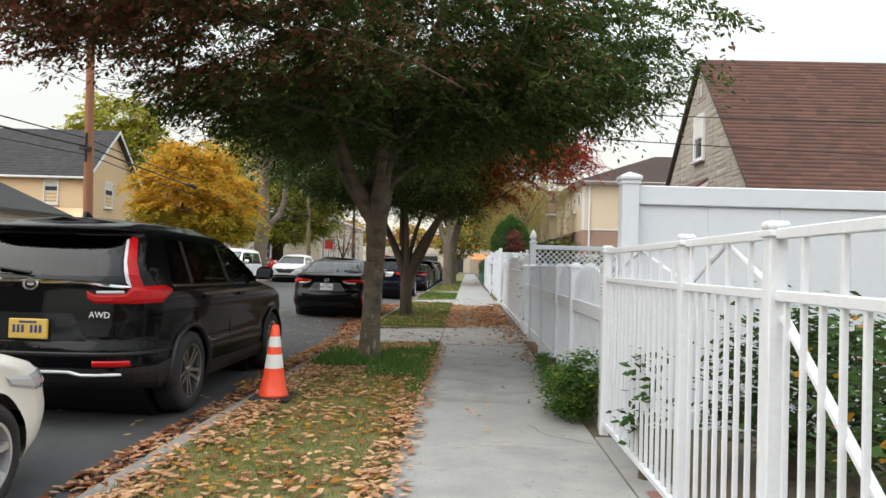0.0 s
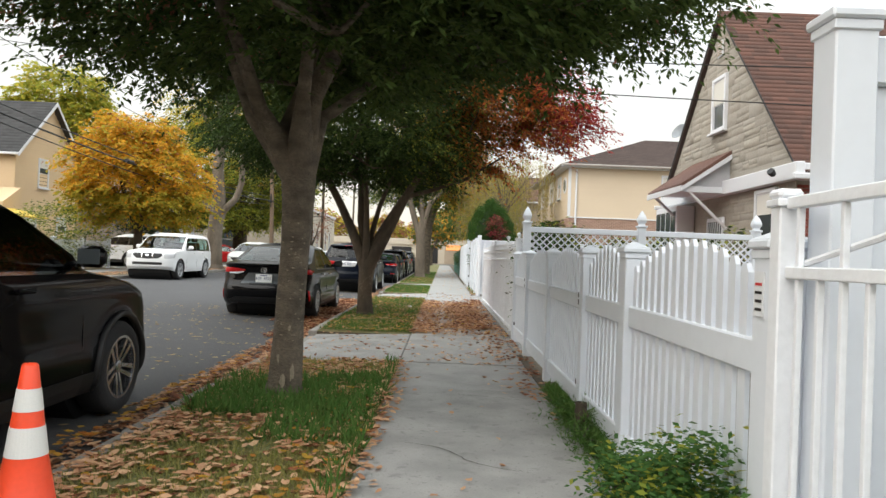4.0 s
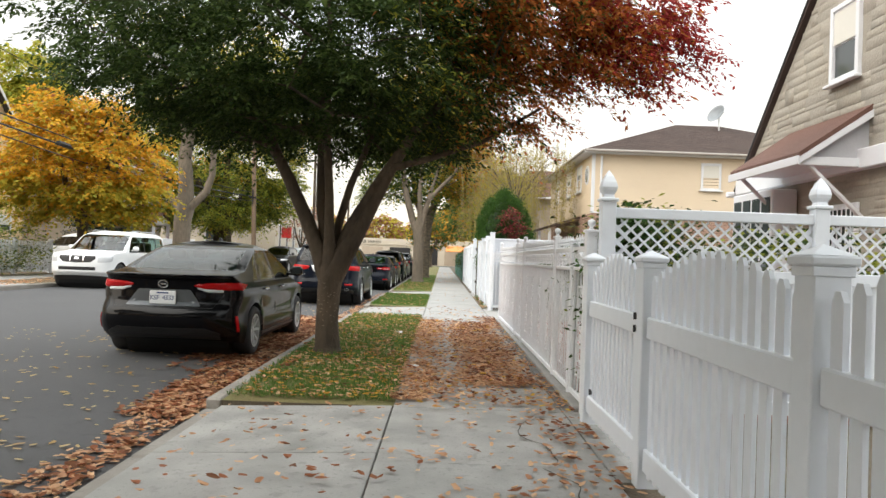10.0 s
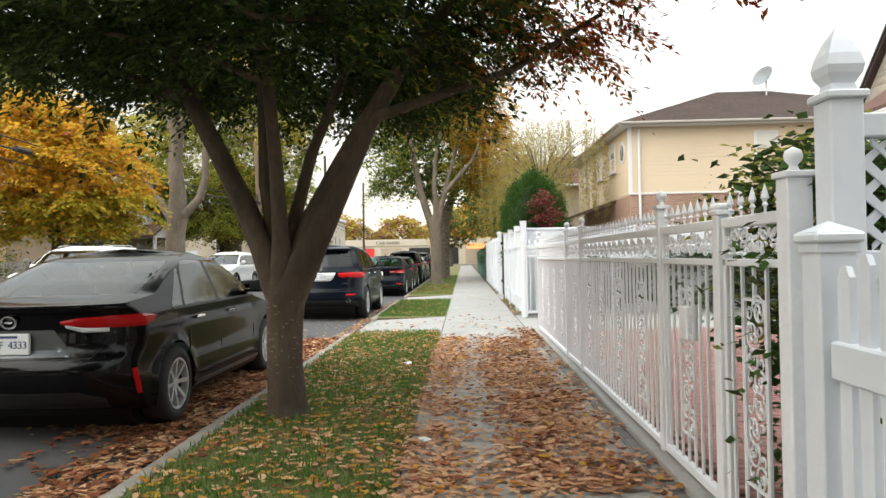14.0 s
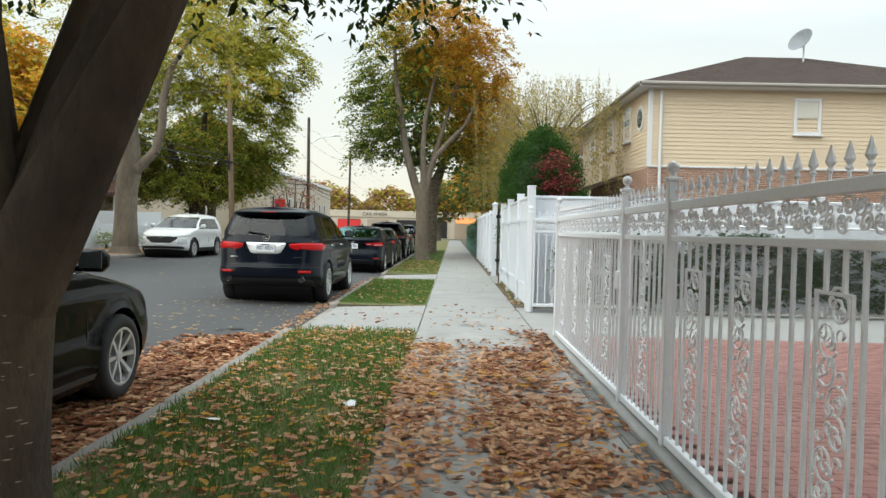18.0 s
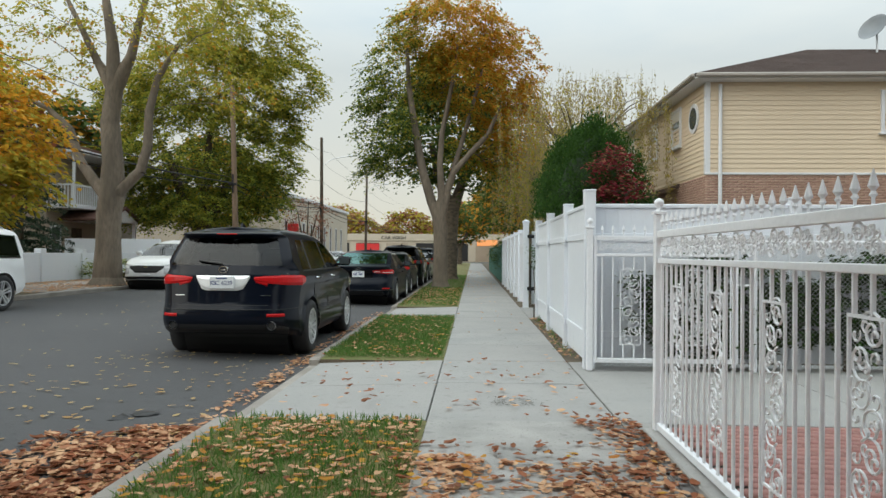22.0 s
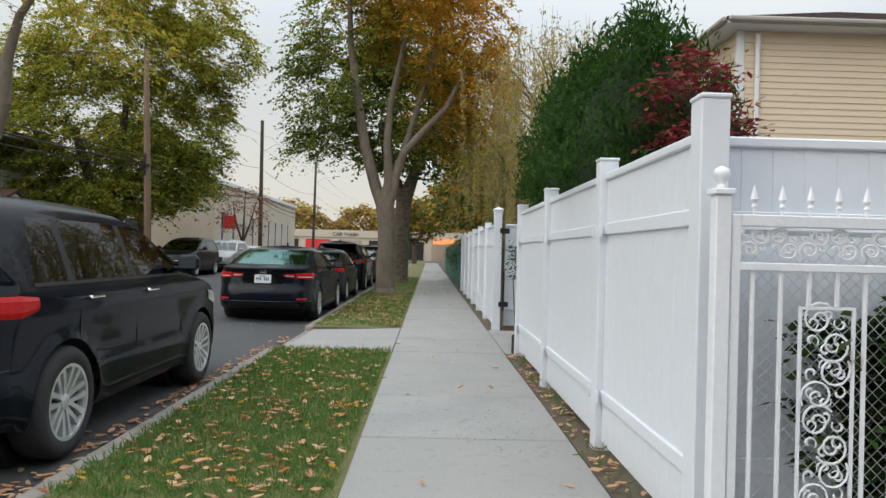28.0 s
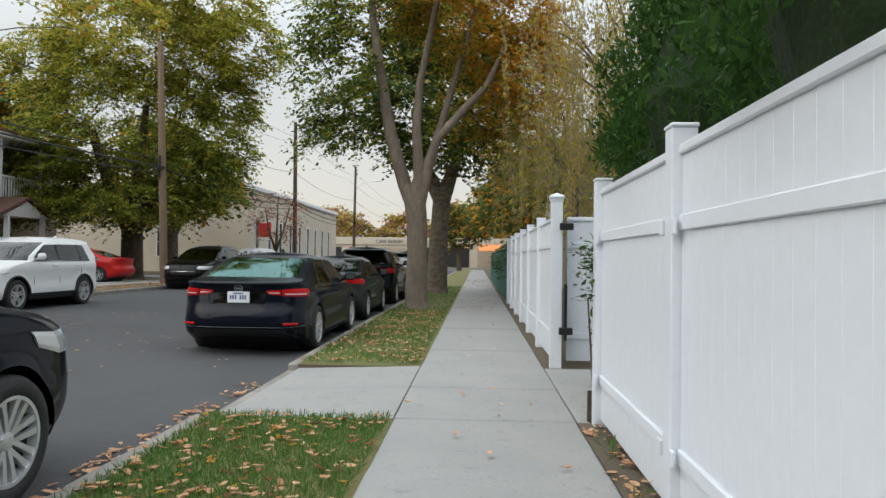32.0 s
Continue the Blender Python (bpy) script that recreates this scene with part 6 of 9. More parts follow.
    part("cabin_floor", box(-hw * 0.84, max(y0, 0.25), sh - 0.06, hw * 0.84, y1 - 0.1, sh, 0.02), SEAT, car)
    lo_y = min(w[0][0] for w in wins)
    for yy in (lo_y + 0.45, lo_y + 1.38):
        for sx in (-1, 1):
            part("seat", box(sx * 0.37 - 0.22, yy, sh, sx * 0.37 + 0.22, yy + 0.13, belt + 0.5 * (zt - belt), 0.045), SEAT, car)
            part("headrest", box(sx * 0.37 - 0.12, yy + 0.01, belt + 0.54 * (zt - belt), sx * 0.37 + 0.12, yy + 0.10, belt + 0.86 * (zt - belt), 0.035), SEAT, car)
    wheel_y = wins[-1][1][0] - 0.30
    part("steering_wheel", tube([(-0.37 + 0.17 * math.cos(a), wheel_y + 0.04 * math.sin(a), belt + 0.03 + 0.15 * math.sin(a)) for a in np.linspace(0, math.tau, 15)], 0.014, 6), SEAT, car)
    rim = rim or ALLOY
    for yy in (yr, yf):
        for s in (1, -1):
            wheel(car, s * (hw - 0.115), yy, r, 0.22, spokes, s, rim, twin)
        part("wheel_arch", tube([(-hw + 0.245, yy, r), (hw - 0.245, yy, r)], R + 0.02, 24), TRIM_BLACK, car)
    for s in (1, -1):
        def strip(name, y0, y1, z0, z1, m, lift, n=10, label=""):
            g = [[((s * (sidex(y0 + (y1 - y0) * j / n, z0 + (z1 - z0) * i / 2) + lift), y0 + (y1 - y0) * j / n, warp(y0 + (y1 - y0) * j / n, z0 + (z1 - z0) * i / 2)), (-s, 0, 0)) for j in range(n + 1)] for i in range(3)]
            return part(name, shell(g, 0.02), m, car, label)
        if moulded:
            strip("sill_trim", yr + R, yf - R, clr - 0.01, clr + 0.14, TRIM_BLACK, 0.010)
            for yy in (yr, yf):
                pts = [(s * (sidex(yy + R * math.cos(a), r + R * math.sin(a)) - 0.002), yy + (R + 0.012) * math.cos(a), r + (R + 0.012) * math.sin(a)) for a in np.linspace(-0.25, math.pi + 0.25, 24)]
                part("arch_moulding", tube(pts, 0.028, 8), TRIM_BLACK, car, smooth=True)
        if sill:
            strip("sill_strip", yr + R + 0.02, yf - R - 0.02, clr + 0.05, clr + 0.09, sill, 0.012)
        strip("belt_moulding", wins[0][0][0], wins[-1][1][0], belt - 0.022, belt - 0.002, window_line or TRIM_BLACK, 0.005, 16)
        doors = wins[-2:]
        seams = [doors[0][0][0] + 0.02, doors[1][0][0] - 0.04, doors[1][1][0] - 0.06]
        for v in seams:
            z0 = clr + 0.15
            for c in (yr, yf):
                if abs(v - c) < R:
                    z0 = max(z0, r + math.sqrt(R * R - (v - c) ** 2) + 0.03)
            strip("door_seam", v - 0.004, v + 0.004, z0, belt - 0.025, TRIM_BLACK, 0.0015, 1)
        for d in doors:
            yy, z = d[0][0] + 0.10, belt - 0.12
            x = sidex(yy + 0.1, z)
            hx = sorted((s * (x - 0.005), s * (x + 0.035)))
            part("door_handle", box(hx[0], yy, z - 0.014, hx[1], yy + 0.2, z + 0.016, 0.011), handle or mat, car)
        my = doors[1][1][0] - 0.18
        z, x0 = belt + 0.02, sidex(my, belt + 0.02) - 0.02
        bm = box(x0 + 0.06, my - 0.05, z, x0 + 0.25, my + 0.07, z + 0.15, 0.04)
        box(x0, my - 0.02, z, x0 + 0.09, my + 0.04, z + 0.04, 0.01, bm)
        if s < 0:
            for v in bm.verts:
                v.co.x = -v.co.x
            bmesh.ops.reverse_faces(bm, faces=bm.faces[:])
        mo = part("mirror", bm, mirror or mat, car, smooth=True)
        gx = sorted((s * (x0 + 0.085), s * (x0 + 0.235)))
        part("mirror_glass", box(gx[0], my - 0.056, z + 0.025, gx[1], my - 0.051, z + 0.13), GLASS_DARK, mo)
        if exhaust:
            ey = at_end(exhaust / hw, clr + 0.15).y
            part("exhaust", tube([(s * exhaust, ey - 0.035, clr + 0.20), (s * exhaust, ey + 0.2, clr + 0.20)], 0.052, 14, cap=False), BRIGHT, car)
            part("exhaust_bore", tube([(s * exhaust, ey - 0.02, clr + 0.20), (s * exhaust, ey + 0.12, clr + 0.20)], 0.046, 14), TRIM_BLACK, car)
    if plate:
        y = fr(plate_z) - 0.035
        pl = part("number_plate", box(-0.155, y - 0.006, plate_z - 0.078, 0.155, y + 0.02, plate_z + 0.078, 0.006), plate, car)
        if chars:
            for k, ch in enumerate(chars):
                if ch != " ":
                    part("character", text_bm(ch, 0.078, (-0.122 + k * 0.244 / (len(chars) - 1), y - 0.0075, plate_z - 0.03)), PLATE_INK, pl)
        else:
            for k in range(7):
                if k != 3:
                    part("character", box(-0.12 + k * 0.035, y - 0.008, plate_z - 0.03, -0.098 + k * 0.035, y - 0.0062, plate_z + 0.03), PLATE_INK, pl)
        part("legend", box(-0.07, y - 0.008, plate_z + 0.045, 0.07, y - 0.0062, plate_z + 0.062), PLATE_INK, pl)
    if badge:
        y = fr(badge) - 0.02
        ring = tube([(0.055 * math.cos(a), y, badge + 0.042 * math.sin(a)) for a in np.linspace(0, math.tau, 17)], 0.009, 6)
        box(-0.03, y - 0.006, badge - 0.008, 0.03, y + 0.01, badge + 0.008, 0.003, ring)
        part("badge", ring, CHROME, car, "plain chrome ring badge")
    if slogan:
        words, wx, wz = slogan
        p = at_end(wx, wz)
        part("lettering", text_bm(words, 0.07, (p.x, p.y - 0.012, wz)), CHROME, car)
    if wiper:
        p, q = at_end(0.02, wiper), at_end(0.40, wiper + 0.04)
        part("wiper", tube([(-p.x, p.y - 0.03, p.z), (-q.x, q.y - 0.03, q.z)], 0.012, 6), TRIM_BLACK, car)
    ay = fr(zt) + 0.30
    part("antenna", prism([(0.0, 0.0), (0.17, 0.0), (0.05, 0.06), (0.02, 0.06)], "x", -0.014, 0.014), mat, car).matrix_basis = pose(0, ay, warp(ay, zt) + 0.042)
    if bars:
        for s in (1, -1):
            part("roof_bar", tube([(s * hw * 0.66, fr(zt) + 0.15, zt + 0.01), (s * hw * 0.66, fr(zt) + 0.3, zt + 0.06), (s * hw * 0.66, ff(zt) - 0.1, zt + 0.06), (s * hw * 0.66, ff(zt) + 0.05, zt + 0.01)], 0.016, 6), bars, car)
    part("underbody", box(-hw + 0.30, 0.42, clr + 0.06, hw - 0.30, L - 0.45, clr + 0.22, 0.02), TRIM_BLACK, car)
    part("axle", tube([(-hw + 0.2, yr, r), (hw - 0.2, yr, r)], 0.05, 8), TRIM_BLACK, car)
    return car


BLACK = paint("black_paint", (0.003, 0.003, 0.004))
NAVY = paint("dark_navy_paint", (0.004, 0.006, 0.012))
CHARCOAL = paint("charcoal_paint", (0.016, 0.018, 0.020))
WHITE = paint("white_paint", (0.78, 0.79, 0.80), 0.0)
CREAM = paint("cream_paint", (0.74, 0.71, 0.65), 0.0)
REDP = paint("red_paint", (0.50, 0.02, 0.02), 0.1)
SILVER = paint("silver_paint", (0.45, 0.46, 0.47), 0.7)
GREYP = paint("grey_paint", (0.10, 0.11, 0.12), 0.6)

SUV_SHAPE = dict(L=4.6, W=1.855, ro=1.0, wb=2.66, r=0.36, clr=0.25, belt=1.14, win_top=1.53, scale=1.03,
                 rear=((0.25, 0.15), (0.32, 0.06), (0.46, 0.01), (0.65, 0.0), (0.70, 0.045), (0.85, 0.06), (1.0, 0.05), (1.10, 0.04), (1.17, 0.05), (1.20, 0.08), (1.36, 0.18), (1.57, 0.34), (1.585, 0.34), (1.60, 0.20), (1.625, 0.19), (1.65, 0.30), (1.665, 0.48)),
                 front=((0.25, 4.44), (0.42, 4.57), (0.62, 4.60), (0.82, 4.56), (0.94, 4.46), (1.03, 4.22), (1.09, 3.87), (1.13, 3.52), (1.30, 3.18), (1.50, 2.78), (1.60, 2.48), (1.665, 2.05)),
                 width=((0.25, 0.93), (0.34, 0.985), (0.50, 0.995), (0.66, 0.978), (0.82, 0.985), (0.96, 1.0), (1.06, 0.985), (1.14, 0.95), (1.18, 0.932), (1.53, 0.785), (1.60, 0.73), (1.665, 0.60)),
                 wins=(((0.66, 0.80), (1.05, 1.08)), ((1.12, 1.15), (2.02, 1.98)), ((2.10, 2.06), (3.12, 2.56))), back=(1.205, 1.555, 0.82), screen=(1.14, 1.59, 0.93))
SALOON_SHAPE = dict(L=4.63, W=1.78, ro=0.97, wb=2.70, r=0.315, clr=0.17, belt=0.965, win_top=1.35, arch=0.02,
                    rear=((0.17, 0.22), (0.25, 0.10), (0.40, 0.03), (0.50, 0.0), (0.60, 0.005), (0.65, 0.05), (0.71, 0.11), (0.86, 0.12), (0.97, 0.085), (1.025, 0.02), (1.045, 0.035), (1.06, 0.16), (1.075, 0.40), (1.09, 0.60), (1.18, 0.84), (1.30, 1.22), (1.385, 1.52), (1.425, 1.85)),
                    front=((0.17, 4.42), (0.30, 4.58), (0.50, 4.63), (0.64, 4.59), (0.75, 4.48), (0.84, 4.18), (0.91, 3.82), (0.96, 3.56), (1.10, 3.28), (1.25, 2.94), (1.36, 2.64), (1.425, 2.30)),
                    width=((0.17, 0.93), (0.28, 0.985), (0.44, 0.99), (0.56, 0.975), (0.70, 0.985), (0.80, 1.0), (0.88, 0.985), (0.965, 0.95), (1.01, 0.925), (1.35, 0.765), (1.425, 0.62)),
                    wins=(((0.98, 1.42), (1.20, 1.44)), ((1.25, 1.49), (2.05, 2.02)), ((2.12, 2.09), (3.24, 2.62))), back=(1.10, 1.355, 0.86), screen=(0.99, 1.36, 0.93), corner=(0.24, 0.30))


def road_at(x):
    return road_z(x) - 0.002


def of_shape(shape, label, mat, x, y, rz=0, **k):
    return make_car(label, mat, (x, y, road_at(x)), rz, **{**shape, **k})


def crossover(label, mat, x, y, rz=0, **k):
    return of_shape(SUV_SHAPE, label, mat, x, y, rz, **k)


def saloon(label, mat, x, y, rz=0, **k):
    return of_shape(SALOON_SHAPE, label, mat, x, y, rz, **k)


def wedge_lamps(lo, hi, inner=0.5):
    return ("tail_lamp", ((inner, (lo + hi) / 2 - 0.01, hi - 0.02), (0.8, lo, hi), (1.0, lo, hi), (1.16, lo + 0.04, hi)), LAMP_RED, 0.012, 0)


def face(lamp_lo, lamp_hi, grille, intake):
    """Lamps, grille and intake of a nose."""
    return (("head_lamp", ((0.62, lamp_lo + 0.02, lamp_hi - 0.01), (0.85, lamp_lo, lamp_hi), (1.0, lamp_lo + 0.02, lamp_hi), (1.2, lamp_lo + 0.08, lamp_hi + 0.02)), LAMP_CLEAR, 0.012, 1),
            ("grille", ((0, grille[0], grille[1]), (0.45, grille[0], grille[1]), (0.60, grille[0] + 0.06, grille[1])), TRIM_BLACK, 0.008, 1),
            ("grille_bar", ((0, (grille[0] + grille[1]) / 2 - 0.012, (grille[0] + grille[1]) / 2 + 0.012), (0.5, (grille[0] + grille[1]) / 2 - 0.012, (grille[0] + grille[1]) / 2 + 0.012)), CHROME, 0.02, 1),
            ("intake", ((0, intake[0], intake[1]), (0.7, intake[0], intake[1]), (0.85, intake[0] + 0.03, intake[1] - 0.04)), TRIM_BLACK, 0.006, 1))


# the near kerb, tail towards the walker
crossover("black compact crossover with red corner lamps, parked at the kerb", BLACK, -3.53, 5.55, glass=CAR_GLASS_TINT, moulded=True, plate=PLATE_GOLD, plate_z=0.80, badge=1.15, slogan=("AWD", 0.60, 0.895), wiper=1.22, window_line=CHROME, rim=DARK_ALLOY, wedge=0.05,
          patches=(("tail_lamp", ((0.50, 1.025, 1.085), (0.56, 0.995, 1.06), (0.80, 0.995, 1.065), (0.86, 0.995, 1.12), (1.0, 1.0, 1.13), (1.10, 1.04, 1.13), (1.20, 1.08, 1.11)), LAMP_RED, 0.016, 0),
                   ("tail_lamp", ((0.855, 1.11, 1.52), (0.885, 1.11, 1.55), (0.93, 1.11, 1.53)), LAMP_RED, 0.016, 0),
                   ("lamp_edge", ((0.83, 1.15, 1.51), (0.855, 1.11, 1.53)), LAMP_CLEAR, 0.018, 0),
                   ("reversing_lamp", ((0.58, 1.066, 1.088), (0.80, 1.07, 1.092)), LAMP_CLEAR, 0.012, 0),
                   ("chrome_strip", ((0, 1.135, 1.167), (0.5, 1.13, 1.16), (0.84, 1.105, 1.128)), CHROME, 0.02, 0),
                   ("bumper", ((0, 0.26, 0.50), (0.8, 0.26, 0.50), (1.0, 0.26, 0.50), (1.22, 0.26, 0.53)), TRIM_BLACK, 0.010, 0),
                   ("bumper_edge", ((0, 0.595, 0.625), (0.8, 0.595, 0.625), (1.0, 0.595, 0.625), (1.25, 0.60, 0.625)), TRIM_BLACK, 0.012, 0),
                   ("skid_strip", ((0, 0.445, 0.472), (0.38, 0.445, 0.472), (0.48, 0.40, 0.44), (0.80, 0.41, 0.44)), PLATE_WHITE, 0.022, 0),
                   ("reflector", ((0.58, 0.51, 0.56), (0.86, 0.51, 0.56)), LAMP_RED, 0.018, 0),
                   ("plate_recess", ((0, 0.71, 0.915), (0.36, 0.71, 0.915), (0.50, 0.71, 0.735)), CHARCOAL, 0.004, 0),
                   ("hatch_seam", ((0, 0.695, 0.701), (0.74, 0.695, 0.701), (0.86, 0.97, 0.976)), TRIM_BLACK, 0.002, 0)))
saloon("black compact saloon with red wrap-round tail lamps, parked at the kerb", BLACK, -3.55, 17.55, scale=1.05, sill=GREYP, handle=CHROME, plate=PLATE_WHITE, plate_z=0.765, chars="KSF 4333", badge=0.925, back_glass=CAR_GLASS_REAR, spokes=8, twin=False, window_line=TRIM_BLACK,
       patches=(("tail_lamp", ((0.44, 0.90, 0.925), (0.60, 0.875, 0.945), (0.85, 0.865, 0.955), (1.0, 0.86, 0.95), (1.10, 0.88, 0.94), (1.20, 0.915, 0.93)), LAMP_RED, 0.016, 0),
                ("reversing_lamp", ((0.47, 0.872, 0.90), (0.60, 0.835, 0.876), (0.80, 0.835, 0.868)), LAMP_CLEAR, 0.014, 0),
                ("reflector", ((0.975, 0.33, 0.55), (0.995, 0.33, 0.55)), LAMP_RED, 0.012, 0),
                ("bumper", ((0, 0.19, 0.40), (0.62, 0.19, 0.40), (0.80, 0.19, 0.30)), TRIM_BLACK, 0.006, 0),
                ("plate_recess", ((0, 0.665, 0.86), (0.36, 0.665, 0.86), (0.52, 0.665, 0.68)), GREYP, 0.004, 0),
                ("trunk_seam", ((0, 0.648, 0.654), (0.70, 0.648, 0.654), (0.80, 0.80, 0.806)), TRIM_BLACK, 0.002, 0),
                ("lip", ((0, 1.03, 1.05), (0.7, 1.03, 1.05), (0.88, 1.03, 1.045)), BLACK, 0.012, 0)))
crossover("dark navy crossover with wide red tail lamps and chrome exhausts", NAVY, -3.33, 28.2, L=4.64, W=1.87, wb=2.65, glass=CAR_GLASS_TINT, plate=PLATE_WHITE, chars="KSC 6239", plate_z=0.985, badge=1.145, handle=CHROME, exhaust=0.62, spokes=7, wiper=1.22, corner=(0.30, 0.32), back=(1.20, 1.55, 0.86),
          rear=((0.25, 0.16), (0.34, 0.06), (0.50, 0.0), (0.64, 0.0), (0.70, 0.03), (0.88, 0.06), (1.08, 0.09), (1.19, 0.13), (1.36, 0.22), (1.56, 0.34), (1.575, 0.34), (1.59, 0.23), (1.615, 0.225), (1.635, 0.33), (1.65, 0.50)),
          front=((0.25, 4.46), (0.42, 4.60), (0.62, 4.64), (0.82, 4.60), (0.94, 4.50), (1.03, 4.26), (1.09, 3.90), (1.13, 3.54), (1.30, 3.20), (1.50, 2.80), (1.59, 2.50), (1.65, 2.05)),
          patches=(("tail_lamp", ((0.44, 1.01, 1.05), (0.58, 0.98, 1.065), (0.86, 0.955, 1.075), (1.0, 0.945, 1.07), (1.16, 0.975, 1.055)), LAMP_RED, 0.018, 0),
                   ("lower_lamp", ((0.46, 0.985, 1.012), (0.62, 0.945, 0.982)), LAMP_RED, 0.012, 0),
                   ("plate_surround", ((0, 0.885, 1.07), (0.22, 0.885, 1.07), (0.29, 0.905, 1.07), (0.38, 1.045, 1.07)), BRIGHT, 0.014, 0),
                   ("reflector", ((0.64, 0.56, 0.60), (0.86, 0.56, 0.60)), LAMP_RED, 0.012, 0),
                   ("trim_script", ((0.54, 0.82, 0.83), (0.68, 0.82, 0.83)), CHROME, 0.006, 0),
                   ("hatch_seam", ((0, 0.70, 0.706), (0.80, 0.70, 0.706)), TRIM_BLACK, 0.002, 0),
                   ("bumper_line", ((0, 0.645, 0.655), (0.8, 0.645, 0.655), (1.0, 0.65, 0.66)), CHARCOAL, 0.004, 0),
                   ("bumper", ((0, 0.26, 0.44), (0.7, 0.26, 0.44), (0.9, 0.26, 0.38)), TRIM_BLACK, 0.008, 0),
                   ("stop_lamp", ((0, 1.60, 1.612), (0.2, 1.60, 1.612)), LAMP_RED, 0.004, 0))
          + face(0.76, 0.92, (0.58, 0.82), (0.32, 0.46)))
saloon("dark blue-black saloon with split red tail lamps", NAVY, -3.17, 37.95, L=4.92, W=1.85, ro=1.05, wb=2.83, r=0.335, scale=1.02, back_glass=CAR_GLASS_TEAL, plate=PLATE_WHITE, plate_z=0.83, badge=0.955, spokes=10, twin=False, window_line=CHROME,
       rear=((0.17, 0.22), (0.25, 0.10), (0.40, 0.02), (0.52, 0.0), (0.62, 0.02), (0.72, 0.08), (0.90, 0.10), (0.98, 0.07), (1.035, 0.01), (1.05, 0.03), (1.065, 0.18), (1.08, 0.36), (1.10, 0.52), (1.20, 0.80), (1.32, 1.22), (1.39, 1.58), (1.42, 1.95)),
       front=((0.17, 4.70), (0.30, 4.86), (0.50, 4.92), (0.66, 4.88), (0.78, 4.75), (0.87, 4.42), (0.94, 4.02), (0.985, 3.72), (1.12, 3.42), (1.27, 3.06), (1.37, 2.76), (1.42, 2.40)),
       width=((0.17, 0.93), (0.28, 0.985), (0.44, 0.99), (0.58, 0.975), (0.72, 0.985), (0.82, 1.0), (0.90, 0.985), (0.975, 0.95), (1.02, 0.925), (1.355, 0.765), (1.42, 0.62)),
       belt=0.975, win_top=1.355, wins=(((1.02, 1.44), (1.24, 1.46)), ((1.29, 1.51), (2.12, 2.08)), ((2.20, 2.16), (3.38, 2.76))), back=(1.11, 1.375, 0.84), screen=(1.01, 1.38, 0.93),
       patches=(("tail_lamp", ((0.44, 0.89, 0.92), (0.52, 0.86, 0.93), (0.66, 0.86, 0.935)), LAMP_RED, 0.014, 0), ("tail_lamp", ((0.68, 0.85, 0.94), (0.86, 0.84, 0.95), (1.0, 0.84, 0.95), (1.10, 0.88, 0.94)), LAMP_RED, 0.016, 0),
                ("reversing_lamp", ((0.47, 0.885, 0.905), (0.64, 0.88, 0.905)), LAMP_CLEAR, 0.02, 0), ("reversing_lamp", ((0.72, 0.865, 0.885), (0.98, 0.86, 0.88)), LAMP_CLEAR, 0.022, 0),
                ("reflector", ((0.72, 0.44, 0.475), (0.92, 0.44, 0.475)), LAMP_RED, 0.012, 0), ("plate_recess", ((0, 0.74, 0.935), (0.42, 0.74, 0.935)), BLACK, 0.004, 0),
                ("bumper_line", ((0, 0.40, 0.412), (0.8, 0.40, 0.412), (1.0, 0.42, 0.43)), GREYP, 0.006, 0), ("bumper", ((0, 0.19, 0.36), (0.9, 0.19, 0.36)), TRIM_BLACK, 0.006, 0), ("trunk_seam", ((0, 0.70, 0.706), (0.72, 0.73, 0.736)), TRIM_BLACK, 0.002, 0)))
saloon("charcoal saloon parked behind another at the kerb", CHARCOAL, -3.2, 43.6, back_glass=CAR_GLASS_REAR, plate=PLATE_WHITE, plate_z=0.78, patches=(wedge_lamps(0.84, 0.95),))
crossover("black crossover parked further along the kerb", BLACK, -3.25, 49.3, glass=CAR_GLASS_TINT, plate=PLATE_WHITE, patches=(wedge_lamps(0.95, 1.08, 0.6),))
saloon("grey saloon parked far along the kerb", GREYP, -3.25, 55.7, plate=PLATE_WHITE, patches=(wedge_lamps(0.84, 0.95),))
crossover("dark crossover parked far along the kerb", CHARCOAL, -3.25, 62.0, plate=PLATE_WHITE, patches=(wedge_lamps(0.95, 1.08, 0.6),))
saloon("cream saloon parked at the kerb behind the crossover", CREAM, -3.42, 0.02, spokes=7, twin=False, patches=face(0.60, 0.72, (0.50, 0.66), (0.26, 0.38)))

